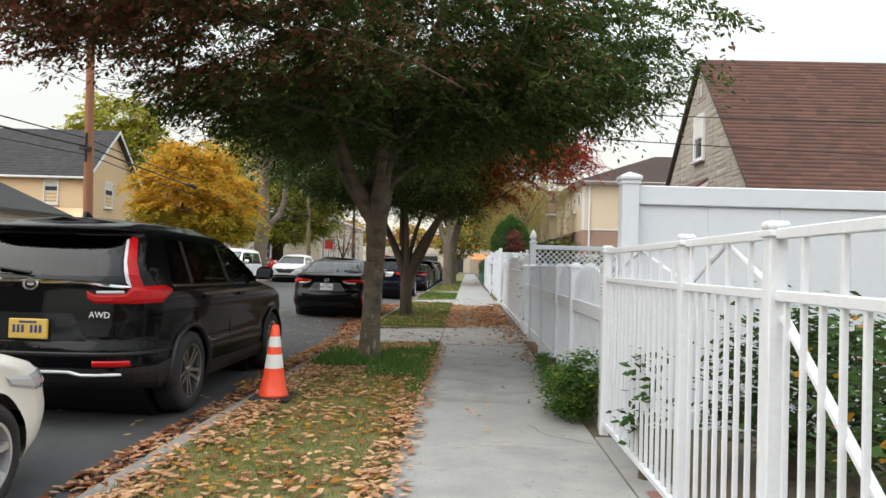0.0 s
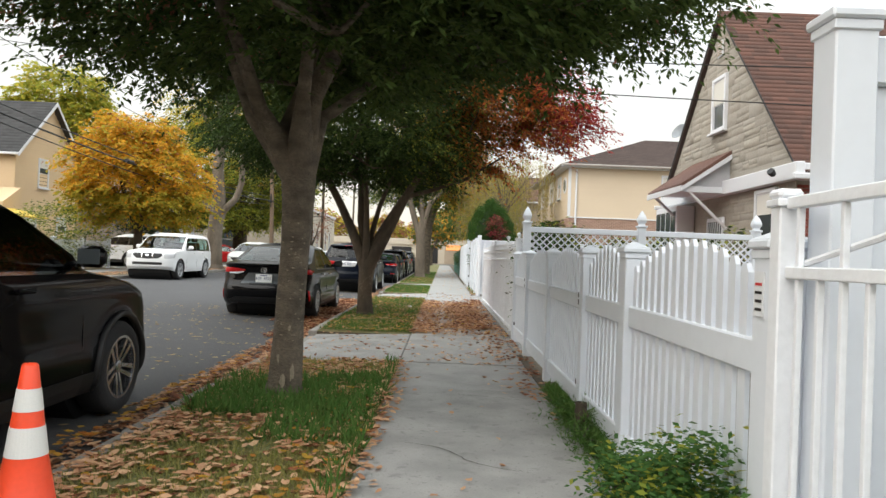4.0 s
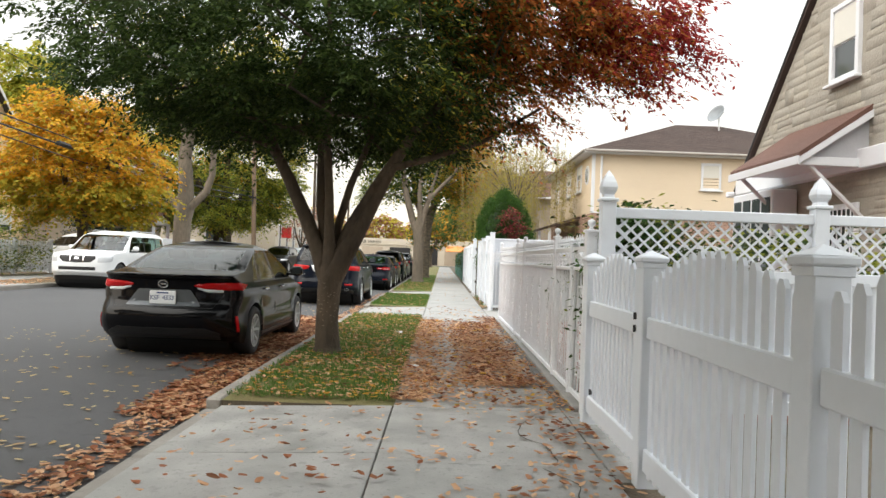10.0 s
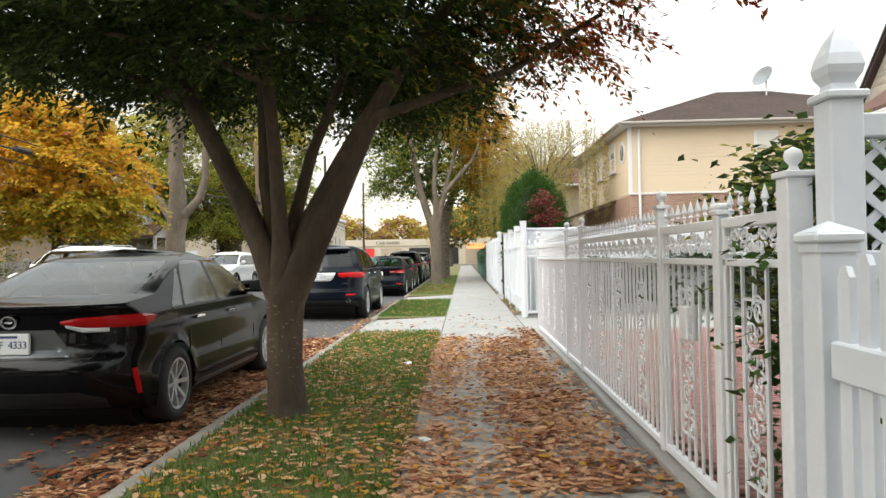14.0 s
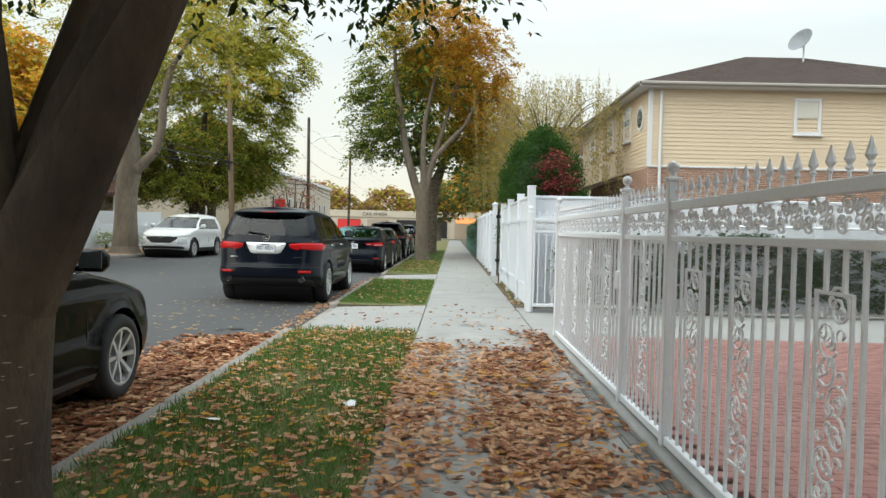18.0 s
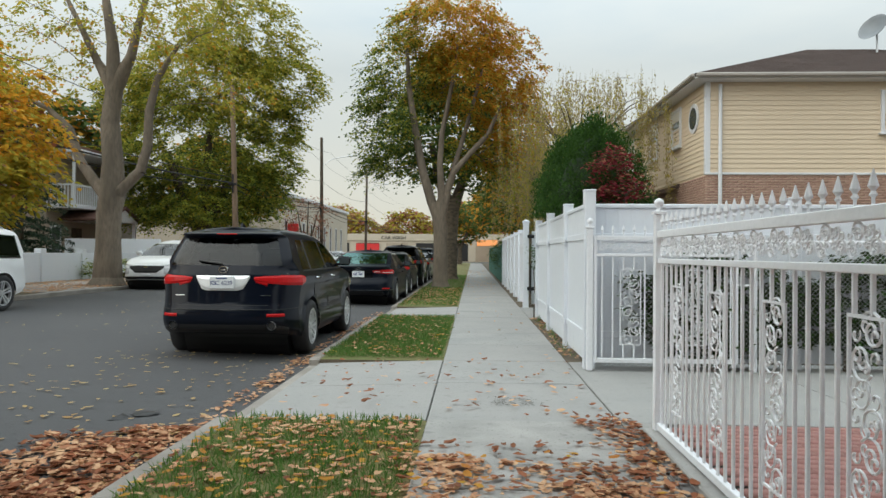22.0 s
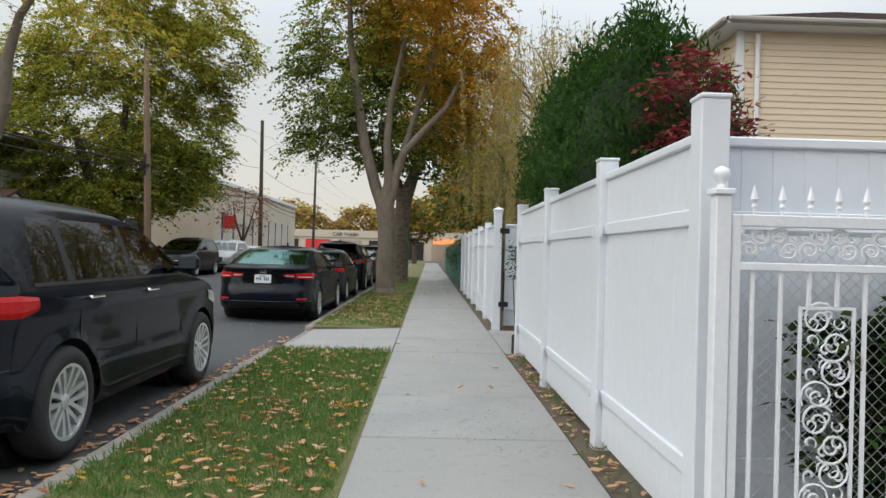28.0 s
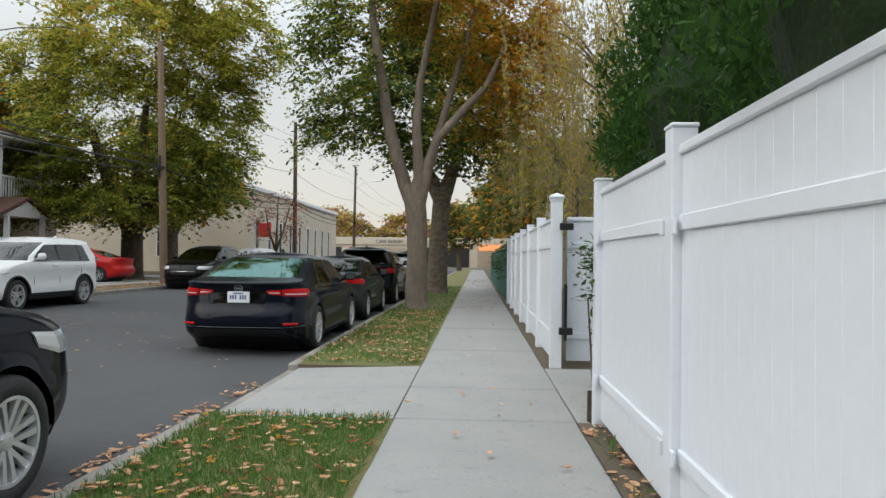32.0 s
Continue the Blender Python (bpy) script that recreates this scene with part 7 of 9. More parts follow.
# across the street, nose towards the walker
crossover("white boxy off-road wagon with a dark grille", WHITE, -11.25, 35.25, 180, L=4.74, W=1.87, ro=1.0, wb=2.85, r=0.385, clr=0.30, belt=1.14, win_top=1.62, bow=(0.06, 0.10), corner=(0.14, 0.18), arch=0.015, bars=SILVER,
          rear=((0.30, 0.10), (0.45, 0.0), (0.70, 0.0), (0.75, 0.05), (1.1, 0.06), (1.40, 0.14), (1.65, 0.22), (1.72, 0.28), (1.755, 0.45)),
          front=((0.30, 4.60), (0.45, 4.72), (0.75, 4.74), (0.98, 4.70), (1.06, 4.60), (1.10, 4.2), (1.13, 3.75), (1.35, 3.40), (1.60, 3.05), (1.70, 2.85), (1.755, 2.5)),
          width=((0.30, 0.95), (0.45, 0.99), (0.7, 0.99), (0.95, 1.0), (1.08, 0.985), (1.14, 0.965), (1.62, 0.85), (1.70, 0.80), (1.755, 0.70)),
          wins=(((0.35, 0.42), (1.05, 1.06)), ((1.14, 1.15), (2.05, 2.02)), ((2.13, 2.10), (3.25, 2.90))), back=(1.18, 1.60, 0.80), screen=(1.16, 1.68, 0.93),
          patches=(("head_lamp", ((0.68, 0.80, 0.99), (0.86, 0.80, 0.99), (1.0, 0.82, 0.99), (1.08, 0.86, 0.98)), LAMP_CLEAR, 0.012, 1), ("grille", ((0, 0.78, 0.99), (0.46, 0.80, 0.99), (0.60, 0.90, 0.99)), TRIM_BLACK, 0.010, 1), ("badge", ((0, 0.86, 0.95), (0.07, 0.87, 0.94)), CHROME, 0.024, 1), ("intake", ((0, 0.56, 0.66), (0.62, 0.56, 0.66)), TRIM_BLACK, 0.006, 1), ("grille_frame", ((0.2, 0.80, 0.99), (0.235, 0.80, 0.99)), CHROME, 0.02, 1)))
crossover("white compact crossover with a dark grille and sharp lamps", WHITE, -11.25, 47.6, 180, glass=CAR_GLASS_TINT, moulded=True,
          patches=(("head_lamp", ((0.66, 0.55, 0.72), (0.82, 0.52, 0.74), (0.96, 0.55, 0.72)), LAMP_CLEAR, 0.012, 1), ("running_lamp", ((0.50, 0.80, 0.84), (0.8, 0.82, 0.87), (1.0, 0.84, 0.88), (1.12, 0.86, 0.88)), LAMP_CLEAR, 0.014, 1),
                   ("grille", ((0, 0.58, 0.82), (0.40, 0.58, 0.82), (0.66, 0.74, 0.80)), TRIM_BLACK, 0.010, 1), ("badge", ((0, 0.74, 0.79), (0.08, 0.745, 0.785)), CHROME, 0.022, 1), ("intake", ((0, 0.28, 0.42), (0.7, 0.28, 0.42), (0.86, 0.30, 0.40)), TRIM_BLACK, 0.008, 1), ("front_plate", ((0, 0.46, 0.56), (0.16, 0.46, 0.56)), PLATE_WHITE, 0.024, 1)))
crossover("black compact crossover facing the walker across the street", BLACK, -11.3, 59.9, 180, glass=CAR_GLASS_TINT, patches=face(0.76, 0.90, (0.56, 0.82), (0.30, 0.44)))
crossover("silver-white wagon parked far across the street", SILVER, -11.3, 66.0, 180, patches=face(0.76, 0.90, (0.56, 0.82), (0.30, 0.44)))
saloon("pale saloon parked far across the street", WHITE, -11.3, 72.4, 180, patches=face(0.58, 0.70, (0.44, 0.62), (0.24, 0.36)))
saloon("silver saloon parked far across the street", SILVER, -11.3, 78.5, 180, patches=face(0.58, 0.70, (0.44, 0.62), (0.24, 0.36)))
red_car = saloon("red coupe parked in a driveway across the street", REDP, -15.4, 52.3, 90)
red_car.location = (-15.3, 59.0, 0.13)
drive_car = crossover("white crossover parked in a driveway across the street", WHITE, -16.0, 40.6, -90, glass=CAR_GLASS_TINT, moulded=True, patches=(wedge_lamps(0.95, 1.08, 0.6),))
drive_car.location = (-15.0, 40.5, 0.13)
drive_car.rotation_euler = (0, 0, radians(60))

# ---- trees and planting ----


def hollow(r, z):
    """Leaves keep clear of the stems below z within r of the trunk."""
    return lambda c: (np.hypot(c[:, 0], c[:, 1]) > r * (1 - 0.55 * np.clip((c[:, 2] - z + 1.4) / 1.4, 0, 1))) | (c[:, 2] > z)


def umbrella(r, z, low, rise, far=0.0):
    """Besides, the crown's underside lifts outwards from low by rise for each metre."""
    h = hollow(r, z)
    return lambda c: h(c) & (c[:, 2] > low + rise * np.maximum(0, np.hypot(c[:, 0], c[:, 1]) - 1.0) + far * np.maximum(0, c[:, 1] - 0.3) * (c[:, 0] > 0.8))


def by(test):
    return lambda p, rng: test(p, rng)


tree_one = tree("tree", "smooth-trunked street tree, dense dark green crown turning rust", (-1.32, 9.8, 0),
     [(-0.03, 0, -0.05, 0.22), (-0.02, 0, 0.12, 0.155), (-0.01, 0, 0.6, 0.13), (0.02, 0.0, 1.3, 0.125), (0.03, 0, 1.75, 0.14), (0.02, 0, 1.95, 0.155)],
     [(-1, [(-0.14, 0.02, 2.15, 0.125), (-0.38, 0.05, 2.5, 0.105), (-0.58, 0.1, 2.95, 0.085), (-0.9, 0.3, 3.8, 0.06), (-1.25, 0.5, 4.8, 0.04)]), (-1, [(0.06, -0.03, 2.2, 0.115), (0.13, -0.06, 2.65, 0.095), (0.32, -0.1, 3.05, 0.08), (0.6, -0.2, 3.9, 0.06), (0.9, -0.3, 4.9, 0.04)]), (-1, [(-0.14, 0.1, 2.35, 0.075), (0.0, 0.2, 2.8, 0.062), (0.1, 0.4, 3.5, 0.05), (0.2, 0.9, 4.6, 0.035)]), (-1, [(-0.3, -0.15, 2.5, 0.07), (-0.42, -0.5, 3.0, 0.055), (-0.7, -1.3, 3.9, 0.04)]), (-1, [(0.18, 0.15, 2.5, 0.06), (0.6, 0.4, 2.9, 0.045), (1.3, 0.8, 3.4, 0.03)]), (-1, [(0.1, -0.3, 2.6, 0.06), (0.3, -1.0, 3.3, 0.045), (0.5, -1.9, 4.0, 0.03)])],
     [(0.3, 0.2, 4.5, 4.2, 4.4, 1.7, 680), (0.1, 0.3, 3.55, 3.4, 3.4, 0.8, 420), (0.2, 0, 5.6, 3.2, 3.4, 1.5, 200), (-3.0, -2.2, 4.6, 1.6, 1.8, 1.0, 200), (-1.6, -3.0, 4.9, 1.8, 1.4, 1.0, 130), (1.2, 1.2, 3.7, 2.2, 2.4, 0.7, 170), (2.7, 0.4, 4.2, 1.6, 2.0, 0.9, 100)],
     BARK, 150, 0.088, 11,
     [(LEAF_RUST, by(lambda p, r: (r.random(len(p)) < np.clip(0.06 - 0.10 * p[:, 0] - 0.15 * p[:, 1], 0.02, 0.78)) & (p[:, 2] > 3.3))), (LEAF_GREEN, by(lambda p, r: r.random(len(p)) < 0.8)), (LEAF_DARK, None)], spread=0.30, reach=300, slim=0.40, shell=0.3, keep=umbrella(1.0, 3.3, 2.85, 0.27, 0.22))

tree_two = tree("tree", "low-forking street tree, green crown with a scarlet side", (-1.57, 18.3, 0),
     [(0, 0, -0.05, 0.25), (0, 0, 0.10, 0.175), (-0.02, 0, 0.45, 0.148), (-0.02, 0, 0.85, 0.155), (-0.01, 0, 1.0, 0.162)],
     [(-1, [(-0.10, 0.0, 1.15, 0.118), (-0.20, 0.02, 1.45, 0.108), (-0.38, 0.05, 1.85, 0.095), (-0.61, 0.1, 2.3, 0.082), (-0.85, 0.15, 2.75, 0.075), (-1.3, 0.3, 3.7, 0.05)]), (-1, [(0.08, 0.0, 1.2, 0.112), (0.25, -0.02, 1.68, 0.10), (0.50, -0.05, 2.13, 0.088), (0.74, -0.05, 2.5, 0.085), (1.05, 0.0, 3.0, 0.065), (1.6, 0.1, 3.7, 0.045)]), (-1, [(-0.08, 0.06, 1.5, 0.085), (-0.18, 0.1, 2.0, 0.075), (-0.2, 0.15, 2.7, 0.06), (-0.3, 0.3, 4.2, 0.04)]), (-1, [(-0.02, -0.07, 1.55, 0.07), (-0.04, -0.12, 2.1, 0.06), (-0.06, -0.25, 2.8, 0.05), (0.0, -0.8, 4.2, 0.03)]), (-1, [(0.05, 0.15, 1.7, 0.06), (0.18, 0.3, 2.3, 0.05), (0.4, 0.6, 3.0, 0.04), (0.7, 1.3, 4.2, 0.03)]), (-1, [(0.8, -0.1, 2.52, 0.05), (1.3, -0.15, 2.66, 0.04), (2.0, 0.1, 2.95, 0.03), (2.8, 0.4, 3.5, 0.02)])],
     [(-0.3, 0, 4.3, 3.7, 3.8, 1.6, 620), (-0.3, 0, 3.25, 3.3, 2.8, 0.65, 420), (0.6, 0, 5.7, 3.8, 3.2, 1.3, 380), (2.5, -0.5, 4.6, 1.7, 1.6, 1.1, 190), (3.6, -0.8, 4.1, 1.2, 1.1, 0.8, 84), (0.9, 1.9, 3.2, 0.9, 0.9, 0.45, 50), (-2.6, -0.4, 4.3, 1.2, 1.6, 0.9, 50)],
     BARK_DARK, 140, 0.083, 12,
     [(LEAF_RED, by(lambda p, r: (p[:, 0] + 0.15 * p[:, 1] + 0.25 * (p[:, 2] - 4) > 3.45 + r.normal(0, 0.5, len(p))))), (LEAF_AMBER, by(lambda p, r: (p[:, 0] + 0.25 * (p[:, 2] - 4) > 2.0 + r.normal(0, 0.4, len(p))) & (r.random(len(p)) < 0.8))), (LEAF_RUST, by(lambda p, r: (p[:, 0] > 2.1) & (r.random(len(p)) < 0.12))), (LEAF_LIME, by(lambda p, r: (p[:, 0] > 0.5) & (r.random(len(p)) < 0.16 * np.clip(p[:, 0] - 0.5, 0, 1)))), (LEAF_GREEN, by(lambda p, r: r.random(len(p)) < 0.3)), (LEAF_DARK, None)], spread=0.28, reach=240, slim=0.40, shell=0.3, keep=umbrella(1.3, 3.5, 2.75, 0.27, -0.10))

tree("tree", "tall maple with pale limbs, green crown tipped orange", (-1.38, 47.0, 0),
     [(0, 0, -0.05, 0.42), (0, 0, 0.2, 0.31), (0.0, 0, 1.4, 0.27), (-0.04, 0, 2.3, 0.275), (-0.06, 0, 2.8, 0.29)],
     [(-1, [(-0.37, 0, 3.3, 0.19), (-0.75, -0.1, 4.6, 0.165), (-1.05, -0.1, 6.3, 0.135), (-1.28, 0.0, 7.8, 0.11), (-1.4, 0.1, 9.4, 0.07)]), (-1, [(0.02, -0.15, 3.5, 0.16), (-0.06, -0.25, 4.8, 0.12), (0.02, -0.3, 6.0, 0.10), (0.45, -0.3, 8.1, 0.075), (0.6, 0, 9.6, 0.05)]), (-1, [(0.22, -0.1, 3.7, 0.15), (0.48, -0.2, 4.5, 0.12), (1.2, -0.25, 5.3, 0.105), (1.8, -0.25, 5.95, 0.09), (2.3, -0.1, 7.1, 0.05)]), (-1, [(0.36, 0.2, 4.3, 0.11), (0.75, 0.3, 5.6, 0.095), (1.2, 0.4, 7.2, 0.075), (1.6, 0.6, 8.8, 0.05)])],
     [(1.5, 0.5, 8.6, 2.4, 2.3, 2.3, 190), (0.3, 0.2, 10.2, 2.6, 2.4, 1.5, 160), (2.9, 0.6, 6.6, 1.3, 1.6, 1.4, 80), (-2.2, 0, 6.6, 1.3, 1.6, 1.8, 66), (-1.4, 0.8, 8.8, 1.8, 1.8, 1.6, 70), (-2.5, 0.6, 4.9, 0.9, 1.2, 0.6, 22), (1.6, 1.8, 5.6, 1.6, 1.0, 1.0, 50)],
     BARK_PALE, 96, 0.125, 13,
     [(LEAF_ORANGE, by(lambda p, r: (p[:, 0] * 0.6 + (p[:, 2] - 8.0) * 0.35 + r.normal(0, 0.7, len(p)) > 0.15) & (r.random(len(p)) < 0.74))), (LEAF_YELLOW, by(lambda p, r: (p[:, 0] * 0.6 + (p[:, 2] - 7.2) * 0.5 + r.normal(0, 0.8, len(p)) > 0.0) & (r.random(len(p)) < 0.8))), (LEAF_LIME, by(lambda p, r: r.random(len(p)) < 0.4)), (LEAF_GREEN, None)], spread=0.42, reach=110, slim=0.62, keep=hollow(1.7, 6.6))

tree("tree", "second tall maple in deep green leaf further along the verge", (-1.3, 55.5, 0),
     [(0, 0, -0.05, 0.5), (0, 0, 0.2, 0.4), (0, 0, 2.0, 0.36), (0.1, 0, 3.6, 0.34)],
     [(-1, [(-0.6, 0, 5.0, 0.2), (-1.0, 0, 7.0, 0.14)]), (-1, [(0.7, 0, 5.2, 0.2), (1.2, 0, 7.5, 0.14)])],
     [(0, 0, 7.6, 3.6, 3.6, 3.0, 330), (0.4, 0, 10, 2.6, 2.6, 1.8, 150)],
     BARK, 52, 0.22, 14, [(LEAF_YELLOW, by(lambda p, r: r.random(len(p)) < 0.15)), (LEAF_GREEN, None)], spread=0.45, reach=40, slim=0.7)

tree("tree", "orange-leaved street tree across the road", (-14.5, 37.0, 0.1),
     [(0, 0, -0.05, 0.26), (0, 0, 1.0, 0.2), (0, 0, 2.0, 0.2)],
     [(-1, [(-0.6, 0, 3.2, 0.12), (-1.0, 0, 4.6, 0.07)]), (-1, [(0.5, 0, 3.2, 0.12), (1.0, 0, 4.6, 0.07)]), (-1, [(0, 0.4, 3.4, 0.1), (0, 0.8, 5.0, 0.06)])],
     [(0, 0, 4.6, 3.4, 3.2, 2.0, 330), (-0.4, 0, 6.0, 2.4, 2.4, 1.6, 170), (1.4, -0.4, 3.2, 2.2, 2.0, 1.0, 110), (-1.8, 0, 3.2, 1.6, 1.8, 1.0, 80)],
     BARK_DARK, 62, 0.19, 15, [(LEAF_YELLOW, by(lambda p, r: (p[:, 2] < 3.6) & (r.random(len(p)) < 0.75))), (LEAF_RUST, by(lambda p, r: (r.random(len(p)) < 0.06))), (LEAF_YELLOW, by(lambda p, r: (r.random(len(p)) < 0.3))), (LEAF_GOLD, None)], group="trees across the street", spread=0.40, reach=60, slim=0.6)

tree("tree", "large pollarded tree with a thick pale trunk and thin yellow-green leaf", (-13.1, 43.9, 0.1),
     [(0, 0, -0.05, 0.72), (0, 0, 0.3, 0.50), (0.02, 0, 1.5, 0.42), (0.05, 0, 2.6, 0.42), (0.10, 0, 3.2, 0.44)],
     [(-1, [(0.12, 0, 4.4, 0.36), (0.0, 0, 5.8, 0.32), (0.15, 0, 7.0, 0.29), (0.1, 0, 8.6, 0.20), (-0.2, 0, 10.4, 0.13), (-0.3, 0, 12.5, 0.07)]), (-1, [(0.55, 0, 3.5, 0.20), (1.15, 0, 4.1, 0.18), (1.42, 0, 5.0, 0.165), (1.45, 0, 6.2, 0.15), (1.75, 0, 7.4, 0.11), (2.5, 0, 8.6, 0.06)]), (-1, [(-0.5, 0, 3.7, 0.19), (-1.15, 0.1, 4.5, 0.16), (-1.55, 0.2, 5.6, 0.14), (-2.4, 0.2, 6.4, 0.09), (-3.6, 0.3, 6.9, 0.05)]), (7, [(0.7, 0.1, 8.2, 0.17), (1.1, 0.1, 9.8, 0.11), (1.7, 0.1, 12, 0.06)]), (7, [(-0.5, 0.1, 8.0, 0.14), (-1.3, 0.1, 9.6, 0.09), (-2.3, 0.2, 11.5, 0.05)])],
     [(0.4, 0, 11.6, 4.6, 4.0, 3.0, 130), (-2.4, 0, 8.6, 2.2, 2.6, 1.6, 40), (2.8, 0, 8.8, 2.0, 2.4, 1.5, 40), (4.6, 0, 7.0, 1.3, 1.6, 0.9, 20), (-3.2, 0, 7.0, 1.6, 1.6, 1.2, 26)],
     BARK_PALE, 40, 0.15, 16, [(LEAF_ORANGE, by(lambda p, r: r.random(len(p)) < 0.12)), (LEAF_LIME, by(lambda p, r: r.random(len(p)) < 0.3)), (LEAF_YELLOW, None)], group="trees across the street", spread=0.42, reach=80, slim=0.6)

tree("tree", "broad yellow-green maple behind the utility pole", (-17.2, 63.0, 0.1),
     [(0, 0, -0.05, 0.7), (0, 0, 0.3, 0.55), (0, 0, 2.5, 0.5)],
     [(-1, [(-1.2, 0, 4.5, 0.3), (-2.2, 0, 7.5, 0.2)]), (-1, [(1.2, 0, 4.5, 0.3), (2.4, 0, 7.5, 0.2)]), (-1, [(0, 0.5, 5, 0.28), (0.2, 0.8, 9, 0.16)])],
     [(-0.5, 0, 8.0, 5.4, 4.6, 3.4, 380), (0.3, 0, 12.4, 4.8, 4.0, 2.8, 300), (3.6, -0.8, 5.2, 2.2, 2.2, 1.5, 110), (-3.8, -0.8, 5.2, 2.2, 2.4, 1.8, 110), (4.6, 0, 9.0, 1.8, 2.0, 1.4, 80), (-4.8, 0, 11, 2.2, 2.2, 1.8, 100), (2.6, 0, 15.0, 4.2, 4.0, 2.8, 220), (5.6, -1.0, 11.6, 2.4, 2.4, 2.0, 110), (5.0, -1.2, 6.6, 1.4, 1.8, 1.3, 50), (1.2, -1.4, 3.9, 3.6, 2.4, 1.1, 130), (-3.2, -1.4, 3.8, 2.4, 2.0, 1.1, 80)],
     BARK_DARK, 84, 0.17, 17, [(LEAF_YELLOW, by(lambda p, r: (r.random(len(p)) < np.clip(0.25 + 0.06 * (p[:, 2] - 8), 0.1, 0.6)))), (LEAF_LIME, by(lambda p, r: r.random(len(p)) < 0.7)), (LEAF_GREEN, None)], group="trees across the street", spread=0.55, reach=60, slim=0.7)

tree("tree", "tall yellow-green tree behind the tan house", (-27, 52.0, 0.1),
     [(0, 0, -0.05, 0.5), (0, 0, 3, 0.4)], [(-1, [(0.6, 0, 6, 0.25), (1, 0, 9, 0.15)]), (-1, [(-0.8, 0, 6, 0.25), (-1, 0, 9, 0.15)])],
     [(0, 0, 8.5, 5.0, 4.5, 3.4, 330), (0.5, 0, 11.5, 3.4, 3.4, 2.0, 150)],
     BARK_DARK, 46, 0.30, 18, [(LEAF_YELLOW, by(lambda p, r: r.random(len(p)) < 0.45)), (LEAF_LIME, None)], group="trees across the street", spread=0.55, reach=40, slim=0.7)


def weeping(label, base, h, r, strands, seed, mats):
    """A weeping tree: arching limbs from which thin leafy strands hang."""
    rng = np.random.default_rng(seed)
    root = thing("tree", label, "tree", "weeping trees", at=base)
    limbs, tips = [], []
    for k in range(16):
        a = k * math.tau / 16 + rng.uniform(-0.15, 0.15)
        q = r * rng.uniform(0.55, 1.0)
        zt = h * rng.uniform(0.82, 1.0)
        limbs.append((-1, [(q * f * math.cos(a), q * f * math.sin(a), h * 0.5 + (0.86 * zt - h * 0.5) * math.sin(min(f * 1.15, 1.25) * math.pi / 2.1), 0.035 * (1 - f) + 0.005) for f in (0.12, 0.25, 0.4, 0.55, 0.7, 0.85, 1.0)]))
        for f in (0.5, 0.75, 1.0):
            tips.append((q * f * math.cos(a), q * f * math.sin(a), zt * (0.98 if f < 1 else 0.93)))
    link_mesh("trunk", grow([(0, 0, -0.05, 0.25), (0, 0, 0.2, 0.18), (0.05, 0, h * 0.5, 0.14)], limbs, np.array(tips)[:3], rng), BARK, root, smooth=True)
    P, tv = [], bmesh.new()
    for k in range(strands):
        x, y, z = tips[k % len(tips)]
        x, y = x + rng.normal(0, 0.35), y + rng.normal(0, 0.35)
        ln = rng.uniform(0.25, 0.6) * h
        pts = []
        sx, sy = rng.normal(0, 0.12), rng.normal(0, 0.12)
        for i in range(6):
            f = i / 5
            pts.append((x + sx * f, y + sy * f, z - ln * f + 0.1 * math.sin(f * 3)))
        tube(pts, 0.003, 3, tv, cap=False)
        n = int(ln * 36)
        f = rng.uniform(0.05, 1, n)[:, None]
        P.append(np.array([[x, y, z]]) + f * np.array([[sx, sy, -ln]]) + rng.normal(0, 0.05, (n, 3)))
    tagged(part("twig_mass", tv, material("straw_twig", (0.26, 0.21, 0.11), 0.9, fine=0.3), root), kind="stuff")
    P = np.concatenate(P)
    pick = rng.random(len(P))
    for i, m in enumerate(mats):
        sel = (pick >= i / len(mats)) & (pick < (i + 1) / len(mats))
        V, Fc = leaf_quads(P[sel], 0.10, rng, 1.1, 0.35)
        link_mesh("crown", np_mesh("crown", V, Fc), m, root)


weeping("weeping tree with thin straw-coloured strands over the fence", (3.2, 41.5, 0), 7.4, 2.7, 170, 21, (LEAF_STRAW, LEAF_YELLOW, LEAF_STRAW))
weeping("small weeping tree with olive strands", (3.0, 49.0, 0), 7.0, 2.6, 150, 22, (LEAF_STRAW, LEAF_LIME))
weeping("weeping tree further along behind the fences", (3.4, 58.0, 0), 8.0, 3.0, 150, 23, (LEAF_YELLOW, LEAF_STRAW))


def shrub(name, label, base, lobes, mats, per, size, seed, spread=0.13, droop=0.2, slim=0.5, shell=0.7, stems=14, category="shrub", group="shrubs"):
    rng = np.random.default_rng(seed)
    root = thing(name, label, category, group, at=base)
    centres, pts = crown_points(lobes, rng, per, spread, shell)
    low = [(rng.uniform(-0.1, 0.1), rng.uniform(-0.1, 0.1)) for _ in range(1)]
    link_mesh("stem", grow([(0, 0, -0.03, 0.05), (0, 0, 0.25, 0.045)], [], centres[rng.permutation(len(centres))[:stems]], rng, tip=0.005, limit=0.03), BARK_DARK, root, smooth=True)
    pick = rng.random(len(pts))
    edges = np.cumsum([f for _, f in mats])
    for i, (m, f) in enumerate(mats):
        sel = (pick < edges[i]) & (pick >= edges[i] - f)
        V, Fc = leaf_quads(pts[sel], size, rng, droop, slim)
        link_mesh("foliage", np_mesh("foliage", V, Fc), m, root)
    return root


